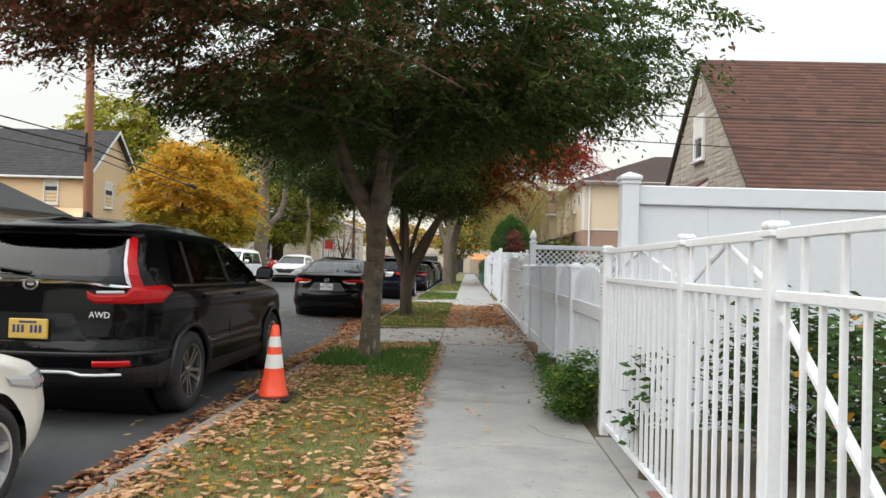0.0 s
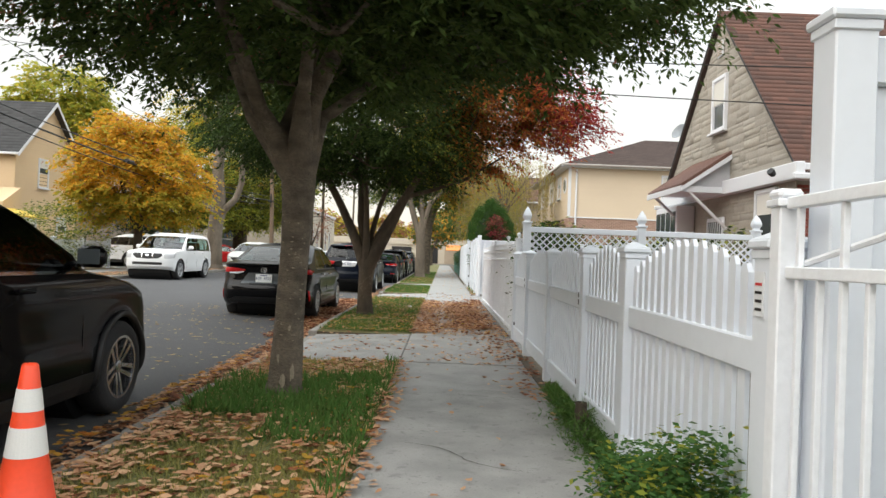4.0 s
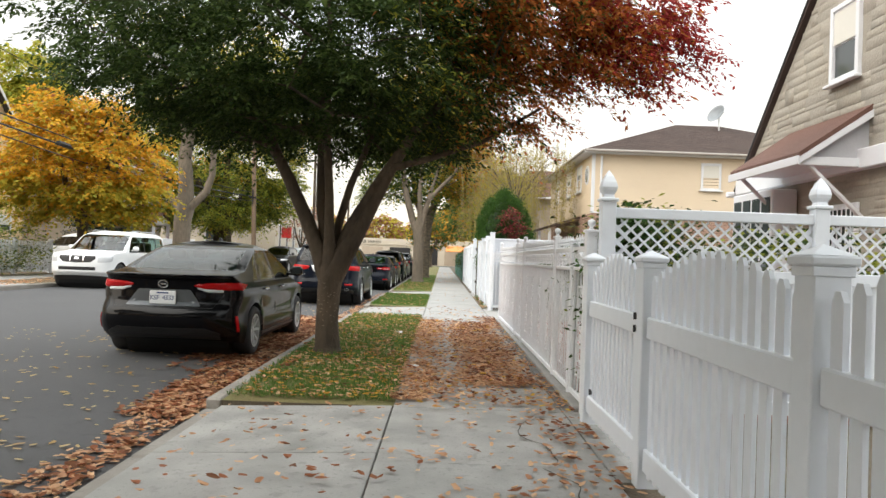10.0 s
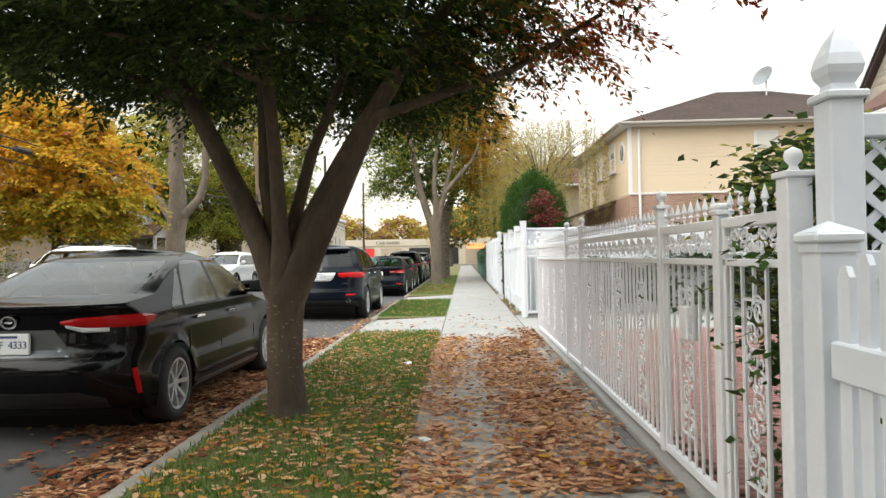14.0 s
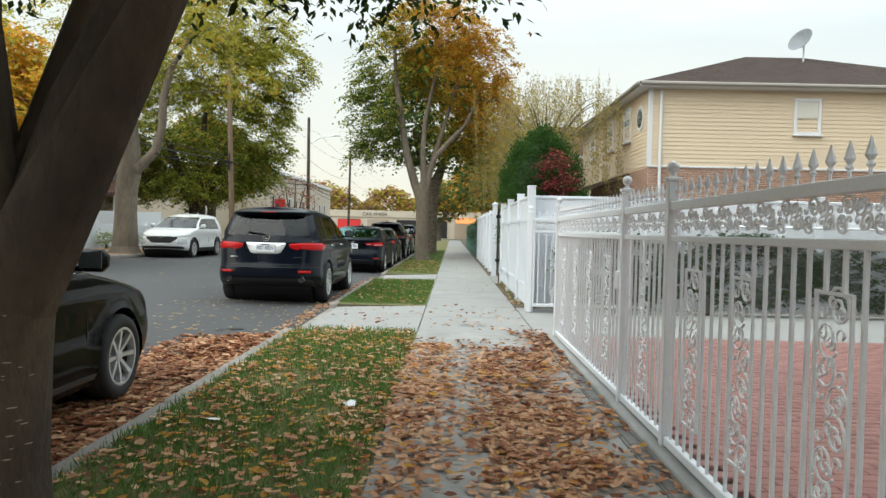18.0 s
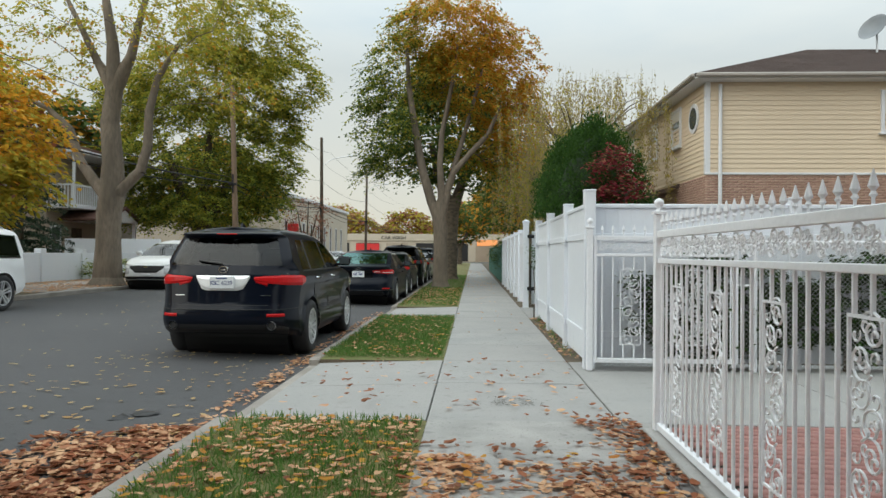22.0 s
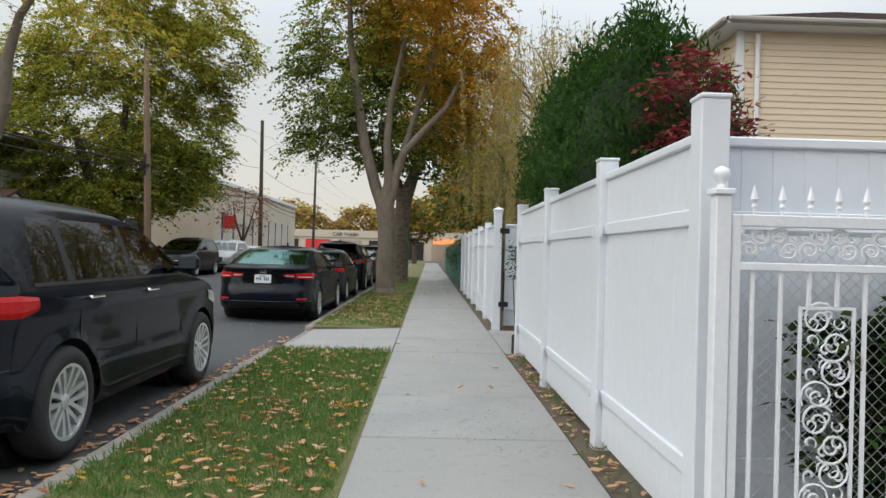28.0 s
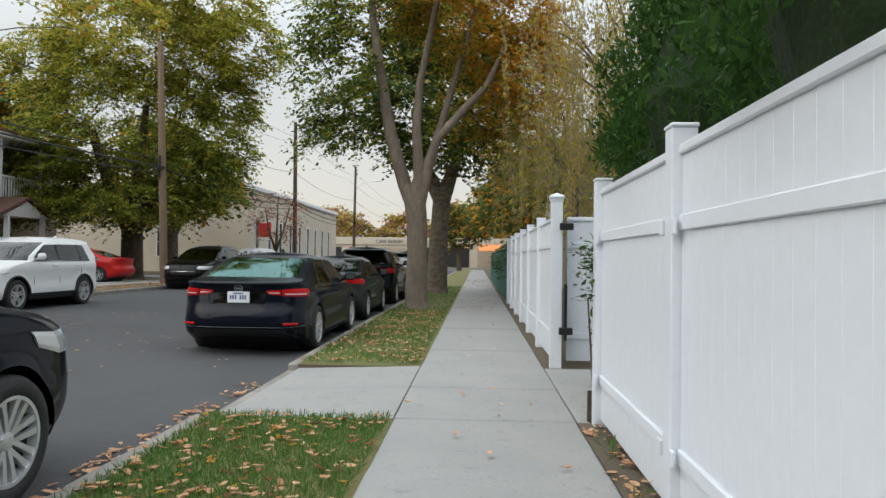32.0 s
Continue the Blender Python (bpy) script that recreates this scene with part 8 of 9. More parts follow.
def cedar(label, base, h, r, seed, per=26):
    """A clipped-cone evergreen: many upright sprays."""
    rng = np.random.default_rng(seed)
    root = thing("evergreen", label, "shrub", "evergreens", at=base)
    n = int(900 * h * r / 3)
    z = h * rng.uniform(0.03, 1, n)
    f = z / h
    rr = r * np.interp(f, [0, 0.15, 0.45, 0.75, 0.92, 1], [0.7, 0.95, 1.0, 0.85, 0.5, 0.05]) * rng.uniform(0.80, 1.06, n)
    a = rng.uniform(0, math.tau, n)
    rr *= 1 + 0.08 * np.sin(3 * a + 4 * f) + 0.06 * np.sin(7 * a - 9 * f)
    c = np.stack([rr * np.cos(a), rr * np.sin(a), z], 1)
    pts = np.repeat(c, per, 0) + rng.normal(0, 1, (n * per, 3)) * [0.045, 0.045, 0.10]
    pts = pts[(pts[:, 0] + base[0] > 1.36) | (pts[:, 2] > 2.02)]
    V, Fc = leaf_quads(pts, 0.075, rng, -0.9, 0.32)
    link_mesh("foliage", np_mesh("foliage", V, Fc), LEAF_CEDAR, root)
    link_mesh("trunk", grow([(0, 0, -0.05, 0.07), (0, 0, h * 0.6, 0.04)], [], np.array([q for q in c[:80] * [0.7, 0.7, 1] if q[0] + base[0] > 1.5][:24]), rng), BARK_DARK, root)
    # solid core that the sprays stand on, its near-black green painting the inner shade
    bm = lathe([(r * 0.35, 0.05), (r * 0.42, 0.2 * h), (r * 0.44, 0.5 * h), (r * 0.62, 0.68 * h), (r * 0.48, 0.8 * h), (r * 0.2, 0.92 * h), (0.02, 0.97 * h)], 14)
    part("inner_foliage", bm, material("cedar_shade_core", (0.018, 0.04, 0.012), 0.95, fine=0.6, fine_scale=30, bump=1.0, bump_scale=20), root)
    return root


def spruce(label, base, h, r, seed):
    """A conifer of drooping tiers: branches fan out level by level, each hung with short needle sprays."""
    rng = np.random.default_rng(seed)
    root = thing("evergreen", label, "tree", "evergreens", at=base)
    tips, P = [], []
    for k in range(26):
        f = k / 26
        for j in range(int(11 - 6 * f)):
            a = rng.uniform(0, math.tau)
            q = r * (1 - f) ** 0.85 * rng.uniform(0.75, 1.1) + 0.08
            z = 0.5 + (h - 0.5) * f
            tips.append((q * math.cos(a), q * math.sin(a), z - 0.22 * q))
            n = int(60 * q) + 12
            g = rng.uniform(0.15, 1, n)
            P.append(np.stack([q * g * math.cos(a) + rng.normal(0, 0.07, n), q * g * math.sin(a) + rng.normal(0, 0.07, n), z - 0.22 * q * g ** 2 - rng.uniform(0, 0.16, n)], 1))
    link_mesh("trunk", grow([(0, 0, -0.05, 0.14), (0, 0, h * 0.5, 0.08), (0, 0, h, 0.02)], [], np.array(tips[::3]), rng, sag=0.02), BARK_DARK, root, smooth=True)
    V, Fc = leaf_quads(np.concatenate(P), 0.17, rng, 0.7, 0.3)
    link_mesh("foliage", np_mesh("foliage", V, Fc), LEAF_SPRUCE, root)


spruce("dark blue-green spruce before the tan house", (-19.4, 48.6, 0.1), 8.8, 2.5, 36)
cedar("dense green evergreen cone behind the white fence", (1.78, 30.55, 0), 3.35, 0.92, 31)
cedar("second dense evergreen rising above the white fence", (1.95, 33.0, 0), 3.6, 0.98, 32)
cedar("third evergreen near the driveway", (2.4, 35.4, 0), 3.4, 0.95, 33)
shrub("creeper", "crimson creeper hanging over the evergreen", (1.75, 29.45, 0), [(0.15, 0.25, 2.5, 0.32, 0.2, 0.4, 40), (0.35, 0.2, 2.2, 0.25, 0.2, 0.35, 24)], ((LEAF_MAROON, 0.8), (LEAF_RUST, 0.2)), 26, 0.075, 34, 0.09, category="creeper")
shrub("shrub", "dark glossy shrub behind the iron side gate", (2.0, 16.2, 0), [(0, 0, 1.25, 0.55, 0.6, 0.65, 130), (0.1, 0.3, 1.75, 0.4, 0.4, 0.3, 50)], ((LEAF_DARK, 0.7), (LEAF_LIME, 0.3)), 26, 0.085, 35)
shrub("shrub", "dark climbing shrub crowding the iron side gate", (1.66, 15.5, 0), [(0, 0, 0.9, 0.2, 0.3, 0.8, 110), (0.02, 0, 1.6, 0.18, 0.25, 0.25, 40)], ((LEAF_DARK, 0.7), (LEAF_WEED, 0.3)), 26, 0.08, 44)
shrub("shrub", "yellow-green bush behind the lattice fence", (3.6, 16.0, 0), [(0, 0, 1.2, 1.3, 0.5, 0.6, 150), (1.6, 0, 1.3, 0.9, 0.5, 0.7, 90)], ((LEAF_LIME, 0.4), (LEAF_DARK, 0.6)), 22, 0.10, 36)
shrub("weed", "clump of feathery green weeds against the fence foot", (1.0, 6.6, 0), [(0, 0, 0.22, 0.2, 0.6, 0.22, 120), (0.04, -0.25, 0.42, 0.14, 0.25, 0.18, 44)], ((LEAF_WEED, 0.8), (LEAF_LIME, 0.2)), 52, 0.042, 37, 0.065, droop=0.1, category="weed")
shrub("weed", "low tuft of grass and weeds at the fence foot", (1.08, 8.8, 0), [(0, 0, 0.08, 0.10, 0.75, 0.08, 70)], ((GRASS_LUSH, 0.8), (LEAF_WEED, 0.2)), 30, 0.06, 38, 0.07, droop=-0.6, slim=0.15, category="weed")
shrub("vine", "dark-leaved vine tangled in the iron bars", (1.20, 4.7, 0), [(0, 0, 0.6, 0.03, 0.22, 0.35, 16), (0.0, 0.15, 0.25, 0.03, 0.2, 0.15, 8)], ((LEAF_DARK, 0.6), (LEAF_WEED, 0.4)), 9, 0.085, 39, 0.05, category="vine")
shrub("shrub", "dark bushes with orange flowers inside the first yard", (2.4, 3.0, 0), [(0, 0, 0.7, 0.7, 1.6, 0.6, 150), (0.4, -2.5, 0.6, 0.7, 1.2, 0.5, 90)], ((LEAF_DARK, 0.75), (LEAF_WEED, 0.2), (LEAF_ORANGE, 0.05)), 24, 0.09, 40)
shrub("shrub", "dark bushes pressed against the netting by the driveway", (4.2, 27.64, 0), [(-1.5, 0, 0.7, 1.0, 0.04, 0.62, 220), (0.6, 0, 0.75, 1.5, 0.04, 0.62, 240), (2.6, 0, 0.7, 1.4, 0.04, 0.6, 200)], ((LEAF_DARK, 0.85), (LEAF_WEED, 0.15)), 34, 0.10, 41, 0.06)
shrub("vine", "green vine spilling over the end of the white fence", (1.2, 34.1, 0), [(0, 0, 1.25, 0.07, 0.08, 0.3, 24)], ((LEAF_DARK, 0.6), (LEAF_WEED, 0.4)), 18, 0.06, 42, 0.06, category="vine")
shrub("shrub", "dark leafy shrub behind the plain iron fence", (2.25, 4.9, 0), [(0, 0, 0.62, 0.5, 0.35, 0.5, 120), (0.6, 0.1, 0.5, 0.4, 0.3, 0.4, 60)], ((LEAF_DARK, 0.8), (LEAF_WEED, 0.2)), 26, 0.08, 43)
for k, yy in enumerate((52, 55, 58, 61, 64, 67, 70)):
    shrub("hedge", "dark hedge growing over the green fence", (1.75, yy, 0), [(0, 0, 1.2, 0.5, 1.5, 0.8, 90)], ((LEAF_DARK, 0.6), (LEAF_GREEN, 0.4)), 16, 0.14, 50 + k, 0.18, stems=6, group="hedge")
for k, (hx, hy) in enumerate(((-16.2, 41.9), (-16.2, 48.6), (-16.1, 51.0))):
    shrub("shrub", "small rounded bush before the white wall", (hx, hy, 0.1), [(0, 0, 0.45, 0.45, 0.45, 0.4, 50)], ((LEAF_LIME, 0.5), (LEAF_GREEN, 0.5)), 20, 0.09, 60 + k)
shrub("shrub", "tall loose green bush by the far white fence", (-16.6, 33.0, 0.1), [(0, 0, 1.6, 1.3, 1.6, 1.3, 130), (0.5, 2.5, 1.0, 1.0, 1.2, 0.9, 70)], ((LEAF_GREEN, 0.6), (LEAF_LIME, 0.4)), 24, 0.13, 64, 0.22)

# ---- poles and cables ----


def utility_pole(label, x, y, h, r, mat, lean=0.0, arm=True, lampside=0):
    p = thing("utility_pole", label, "utility pole", "utility poles", at=(x, y, 0))
    part("shaft", tube([(0, 0, -0.2), (lean * 0.5, 0, h * 0.5), (lean, 0, h)], [r, r * 0.88, r * 0.72], 12), mat, p)
    if arm:
        part("crossarm", box(-0.9 + lean, -0.06, h - 0.9, 0.9 + lean, 0.06, h - 0.78, 0.01), mat, p)
        for k in (-0.8, -0.35, 0.35, 0.8):
            part("insulator", lathe([(0.03, 0), (0.05, 0.04), (0.03, 0.07), (0.045, 0.10), (0.02, 0.15)], 8, (k + lean, 0, h - 0.78)), TRIM_WHITE, p)
    part("bracket", box(-0.22 + lean * 0.6, -r - 0.06, 5.0, 0.22 + lean * 0.6, -r + 0.04, 5.12, 0.01), IRON_BLACK, p)
    part("sleeve", tube([(lean * 0.6, -r * 0.9, 4.6), (lean * 0.6, -r * 0.9, 5.6)], 0.05, 8), IRON_BLACK, p)
    if lampside:
        part("lamp_arm", tube([(lean, 0, h * 0.78), (lampside * 0.9, 0, h * 0.84), (lampside * 2.4, 0, h * 0.86)], 0.04, 8), ALLOY, p)
        part("lamp_head", box(lampside * 2.3 - 0.15, -0.12, h * 0.86 - 0.06, lampside * 2.3 + 0.45, 0.12, h * 0.86 + 0.06, 0.04), ALLOY, p)
    return p


utility_pole("reddish-brown timber utility pole with black cables", -13.3, 24.2, 10.5, 0.17, material("red_pole", (0.30, 0.13, 0.07), 0.85, big=0.4, fine=0.4, fine_scale=30, bump=0.3, stretch=(1, 1, 0.08)), -0.25, False)
utility_pole("brown timber utility pole with a cable splice box", -13.1, 57.6, 10.5, 0.17, POLE_WOOD, -0.35, False)
utility_pole("dark timber utility pole with a street lamp arm", -12.8, 78, 11.0, 0.17, BARK_DARK, -0.1, False, 1)
utility_pole("thin dark utility pole with a lamp arm further off", -12.8, 102, 11.0, 0.16, BARK_DARK, 0.1, False, 1)


def cable(label, a, b, sag, r=0.012):
    pts = []
    for i in range(17):
        f = i / 16
        p = Vector(a).lerp(Vector(b), f)
        p.z -= sag * 4 * f * (1 - f)
        pts.append(p)
    ob = part("cable", tube(pts, r, 5), WIRE)
    tagged(ob, label, "cable", "overhead cables")


for dx, z, r, sag in ((-0.8, 9.7, 0.010, 0.5), (0.8, 9.7, 0.010, 0.5), (0.0, 7.4, 0.014, 0.5), (0.02, 5.15, 0.035, 0.45), (-0.05, 5.45, 0.022, 0.4), (0.1, 4.85, 0.02, 0.55)):
    stops = [(-13.4, -12), (-13.5, 24.2), (-13.4, 57.6), (-12.9, 78), (-12.8, 102), (-13, 140)]
    for (xa, ya), (xb, yb) in zip(stops, stops[1:]):
        cable("black overhead cable strung between the timber poles", (xa + dx, ya, z), (xb + dx, yb, z), sag, r)
for z0, end, sag in ((7.6, (9.5, 13.6, 4.3), 0.25), (7.2, (10.5, 13.2, 3.55), 0.3), (9.0, (16, 10, 7.2), 0.3)):
    cable("thin black service cable crossing the street to the stone house", (-13.4, 24.2, z0), end, sag, 0.011)
cable("black splice bundle hanging on the cable", (-13.4, 33.0, 4.82), (-13.4, 33.7, 4.80), 0.0, 0.10)

# ---- small things on the ground ----
cone = thing("traffic_cone", "orange traffic cone with two white reflective bands on the grass", "traffic cone", at=(-1.84, 6.75, 0.025))
part("base", box(-0.19, -0.19, 0, 0.19, 0.19, 0.035, 0.012), TRIM_BLACK, cone, "black rubber base")
part("shell", lathe([(0.15, 0.035), (0.135, 0.05), (0.088, 0.30), (0.035, 0.70), (0.028, 0.71), (0.02, 0.70)], 24), ORANGE_CONE, cone, smooth=True)
for z0, z1 in ((0.30, 0.43), (0.50, 0.60)):
    f = lambda z: 0.088 - (z - 0.30) * 0.1325
    part("band", lathe([(f(z0) + 0.002, z0), (f(z1) + 0.002, z1), (f(z1) - 0.002, z1), (f(z0) - 0.002, z0)], 32), REFLECTIVE, cone, "white reflective band")


def scraps(label, spots, mat, seed, size=0.06):
    rng2 = random.Random(seed)
    for x, y, z in spots:
        bm = bmesh.new()
        n = 7
        vs = [bm.verts.new((size * rng2.uniform(0.5, 1.1) * math.cos(k * math.tau / n), size * rng2.uniform(0.5, 1.1) * math.sin(k * math.tau / n), rng2.uniform(0.0, 0.03))) for k in range(n)]
        top = bm.verts.new((0, 0, rng2.uniform(0.02, 0.05)))
        for k in range(n):
            bm.faces.new((vs[k], vs[(k + 1) % n], top))
        ob = tagged(part("litter", bm, mat), label, "litter", "litter")
        ob.location = (x, y, z)


scraps("crumpled white paper scrap lying on the ground", ((-1.55, 20.4, 0.04), (-0.35, 17.4, 0.012), (-0.75, 20.9, 0.04), (-2.6, 32.3, -0.10)), PLATE_WHITE, 3)
scraps("crushed black plastic scrap in the road", ((-3.1, 25.2, -0.10), (-2.95, 25.35, -0.10)), TRIM_BLACK, 4, 0.14)

# ---- grass and fallen leaves ----


def ground_leaves(pts, size, rng, slim, curl):
    """Fallen leaves: curled, uneven outlines of seven points round a raised middle, lying near the ground."""
    n, k = len(pts), 7
    L = size * rng.uniform(0.6, 1.3, n)
    az = rng.uniform(0, math.tau, n)
    ang = np.linspace(0, math.tau, k, endpoint=False)[None, :] + rng.normal(0, 0.12, (n, k))
    rad = L[:, None] * 0.40 * rng.uniform(0.7, 1.15, (n, k))
    u, v = rad * np.cos(ang) * 1.15, rad * np.sin(ang) * slim * 1.05
    bend = rng.uniform(-0.2, 0.6, (n, 1)) * curl
    z = np.abs(v) * bend * 1.6 + np.abs(u) * bend * 0.7 + rng.uniform(0, 0.10, (n, k)) * L[:, None] * curl
    tilt, lean = rng.normal(0, 0.13 * curl, (n, 1)), rng.normal(0, 0.13 * curl, (n, 1))
    z = z + u * tilt + v * lean
    z -= np.minimum(z.min(1, keepdims=True), 0)
    c, s_ = np.cos(az)[:, None], np.sin(az)[:, None]
    ring = np.stack([pts[:, :1] + u * c - v * s_, pts[:, 1:2] + u * s_ + v * c, pts[:, 2:] + z], 2)
    mid = (pts + np.stack([np.zeros(n), np.zeros(n), L * 0.03], 1))[:, None, :]
    V = np.concatenate([mid, ring], 1).reshape(-1, 3)
    base = (np.arange(n) * (k + 1))[:, None]
    Fc = np.stack([np.stack([base[:, 0], base[:, 0] + 1 + i, base[:, 0] + 1 + (i + 1) % k], 1) for i in range(k)], 1).reshape(-1, 3)
    return V, Fc


def scatter(name, label, rects, mat, size, seed, droop, slim, z=0.0, zf=None, flat=0.0, category="leaf litter", parent=None):
    """Many small blades or leaves over rectangles (x0, y0, x1, y1, number, clump): one mesh of kind stuff."""
    rng2 = np.random.default_rng(seed)
    P = []
    for x0, y0, x1, y1, n, clump in rects:
        x, y = rng2.uniform(x0, x1, int(n * (1 + clump))), rng2.uniform(y0, y1, int(n * (1 + clump)))
        if clump:
            w = np.array([noise.noise((a * 1.7 + seed, b * 1.7, 0.3)) + 0.6 * noise.noise((a * 5, b * 5, 4.3)) for a, b in zip(x, y)])
            k = np.argsort(-w + rng2.normal(0, 0.5, len(w)))[:int(n)]
            x, y = x[k], y[k]
        if x0 > -0.55 and x1 < 1.2 and droop > -0.2:
            x = np.clip(x + rng2.normal(0, 0.09, len(x)), -0.6, 1.14)
        h = np.full(len(x), z) if zf is None else np.array([zf(a) for a in x])
        P.append(np.stack([x, y, h + rng2.uniform(0, 0.012, len(x))], 1))
    P = np.concatenate(P)
    V, Fc = ground_leaves(P, size, rng2, slim, 1.0 - flat) if droop > -0.2 else leaf_quads(P, size, rng2, droop, slim, flat)
    ob = link_mesh(name, np_mesh(name, V, Fc), mat)
    return tagged(ob, label, category, kind="stuff")


scatter("grass", "dry olive grass of the verge", [(-2.0, -2, -0.5, 8.0, 26000, 0.2), (-2.0, 7, -0.5, 12.0, 14000, 0.6), (-2.0, 15.3, -0.5, 24.9, 2600, 0.8)], GRASS, 0.06, 71, -1.0, 0.11, 0.0, category="grass")
scatter("grass", "fresh green grass of the verge", [(-2.0, 28.2, -0.5, 34.0, 22000, 0.0), (-2.0, 37.0, -0.5, 46.0, 12000, 0.3), (-2.0, 46, -0.5, 62.0, 8000, 0.3), (-2.0, 15.3, -0.5, 24.9, 27000, 0.3)], GRASS_LUSH, 0.075, 72, -1.05, 0.11, 0.0, category="grass")
scatter("grass", "tall green tufts round the tree and along the edges", [(-2.0, 8.9, -1.0, 10.6, 4200, 1.0), (-1.2, 8.2, -0.55, 10.8, 3000, 1.2), (-0.62, 7, -0.46, 12, 700, 0.5), (1.07, 7.5, 1.19, 10.5, 2200, 0.5), (1.08, 28.2, 1.2, 33.8, 90, 1.5)], GRASS_LUSH, 0.13, 73, -1.0, 0.10, 0.0, category="grass")
scatter("leaf_litter", "brown fallen leaves over verge and footway", [
    (-0.45, 15.3, 1.15, 23.8, 2100, 0.7), (0.22, 16.3, 0.92, 23.4, 4200, 0.9), (-0.50, 15.4, -0.10, 23.9, 2300, 0.6),
    (-0.6, 3, -0.32, 12, 380, 0.6), (0.7, 10, 1.15, 15.2, 200, 0.8), (-0.4, 12, 0.9, 15.2, 150, 0.2), (-1.9, 12.2, -0.5, 15.1, 80, 0.2), (1.06, 28.2, 1.25, 33.9, 120, 0.5), (0.85, 23.6, 1.15, 25.0, 160, 0.2), (-1.8, 24.95, 1.0, 28.0, 70, 0), (-0.4, 0, 1.0, 12, 60, 0), (-0.4, 28, 1.0, 45, 40, 0), (-0.6, 46, 0.9, 75, 500, 1.0)], LITTER, 0.085, 74, 0.02, 0.50, 0.008, flat=0.2)
scatter("leaf_litter", "brown leaves lying thick on the dry grass", [(-2.0, 15.3, -0.5, 24.8, 1500, 0.8), (-2.0, -1, -0.5, 7.0, 900, 0.9), (-2.0, 7.0, -0.5, 12.0, 1500, 0.9), (-2.05, 3, -1.7, 12.0, 1300, 0.5), (-2.0, 28.2, -0.5, 34.0, 420, 1.6), (-2.0, 37, -0.5, 46, 900, 1.0), (-0.66, 2, -0.40, 12.0, 900, 0.7)], LITTER, 0.085, 94, 0.02, 0.56, 0.03, flat=0.2)
scatter("leaf_litter", "brown leaves drifted along the gutter", [(-2.75, 14.8, -2.2, 24.9, 3800, 0.6), (-2.24, 14.8, -2.0, 24.9, 420, 0.5), (-3.35, 18.0, -2.5, 24.6, 2600, 0.9), (-2.5, 3.5, -2.2, 12.5, 1000, 0.6), (-2.45, 25, -2.2, 36, 450, 0.9), (-2.6, 9.5, -2.2, 15, 700, 0.5)], LITTER, 0.09, 75, 0.03, 0.55, zf=lambda x: road_z(x) + 0.006, flat=0.25)
scatter("leaf_litter", "dark dry leaves among the drift in the gutter", [(-2.85, 14.8, -2.2, 24.9, 1800, 0.5), (-3.35, 17.0, -2.5, 24.6, 800, 0.8), (-2.5, 3.5, -2.2, 15.0, 500, 0.5)], LITTER_DARK, 0.095, 175, 0.03, 0.6, zf=lambda x: road_z(x) + 0.012, flat=0.2)
scatter("leaf_litter", "dark and russet leaves on verge and footway", [(-2.0, 15.3, -0.5, 24.9, 600, 0.6), (-0.50, 15.3, 1.12, 24.2, 700, 0.8), (0.25, 16.3, 0.95, 23.6, 400, 0.8), (-2.0, 3.0, -0.5, 12.0, 700, 0.7), (-2.0, 28.2, -0.5, 34, 200, 1.0), (0.8, 9, 1.15, 15.2, 120, 0.6), (-1.9, 12.2, 1.0, 15.1, 70, 0.2), (-1.8, 24.95, 1.1, 28, 70, 0.1), (0.8, 23.4, 1.18, 25.1, 160, 0.2)], LITTER_DARK, 0.085, 176, 0.03, 0.55, 0.02, flat=0.2)
scatter("leaf_litter", "scattered pale yellow leaves on the asphalt", [(-7.0, 7, -2.3, 20, 820, 0.8), (-5, 20, -2.3, 30, 420, 0.5), (-2.9, 15, -2.2, 24.8, 700, 0.4), (-9, 26, -3, 45, 160, 0.3), (-5.5, 0, -2.3, 8, 90, 0.2)], LITTER_PALE, 0.085, 76, 0.04, 0.55, zf=lambda x: road_z(x) + 0.006, flat=0.6)
scatter("leaf_litter", "yellow and orange leaves lying in the grass", [(-2.0, 1, -0.5, 12.0, 620, 0.5), (-2.4, 7, -2.2, 12.0, 140, 0.5), (-2.0, 15.3, -0.5, 24.9, 900, 0.3), (-2.0, 28.2, -0.5, 34, 130, 0.8), (-0.4, 15, 1.1, 24, 260, 0.4), (-2.0, 37, -0.5, 46, 130, 0.5)], LITTER_YELLOW, 0.085, 77, 0.1, 0.6, 0.03, flat=0.4)
scatter("leaf_litter", "rust-coloured leaves under the trees across the street", [(-14.1, 26, -12.4, 62, 4200, 0.8), (-16.5, 40, -14, 50, 1500, 0.8)], LITTER, 0.12, 78, 0.05, 0.55, 0.135, flat=0.5)

scatter("grit", "dark crumbs on a worn patch of concrete", [(0.12, 25.5, 0.45, 25.85, 160, 2.5), (0.2, 29.2, 0.9, 31.0, 60, 0.5)], JOINT, 0.02, 79, 0.0, 0.8, 0.004, flat=0.9, category="grit")
# pale scars and flecks on the smooth trunks
rng4 = random.Random(12)


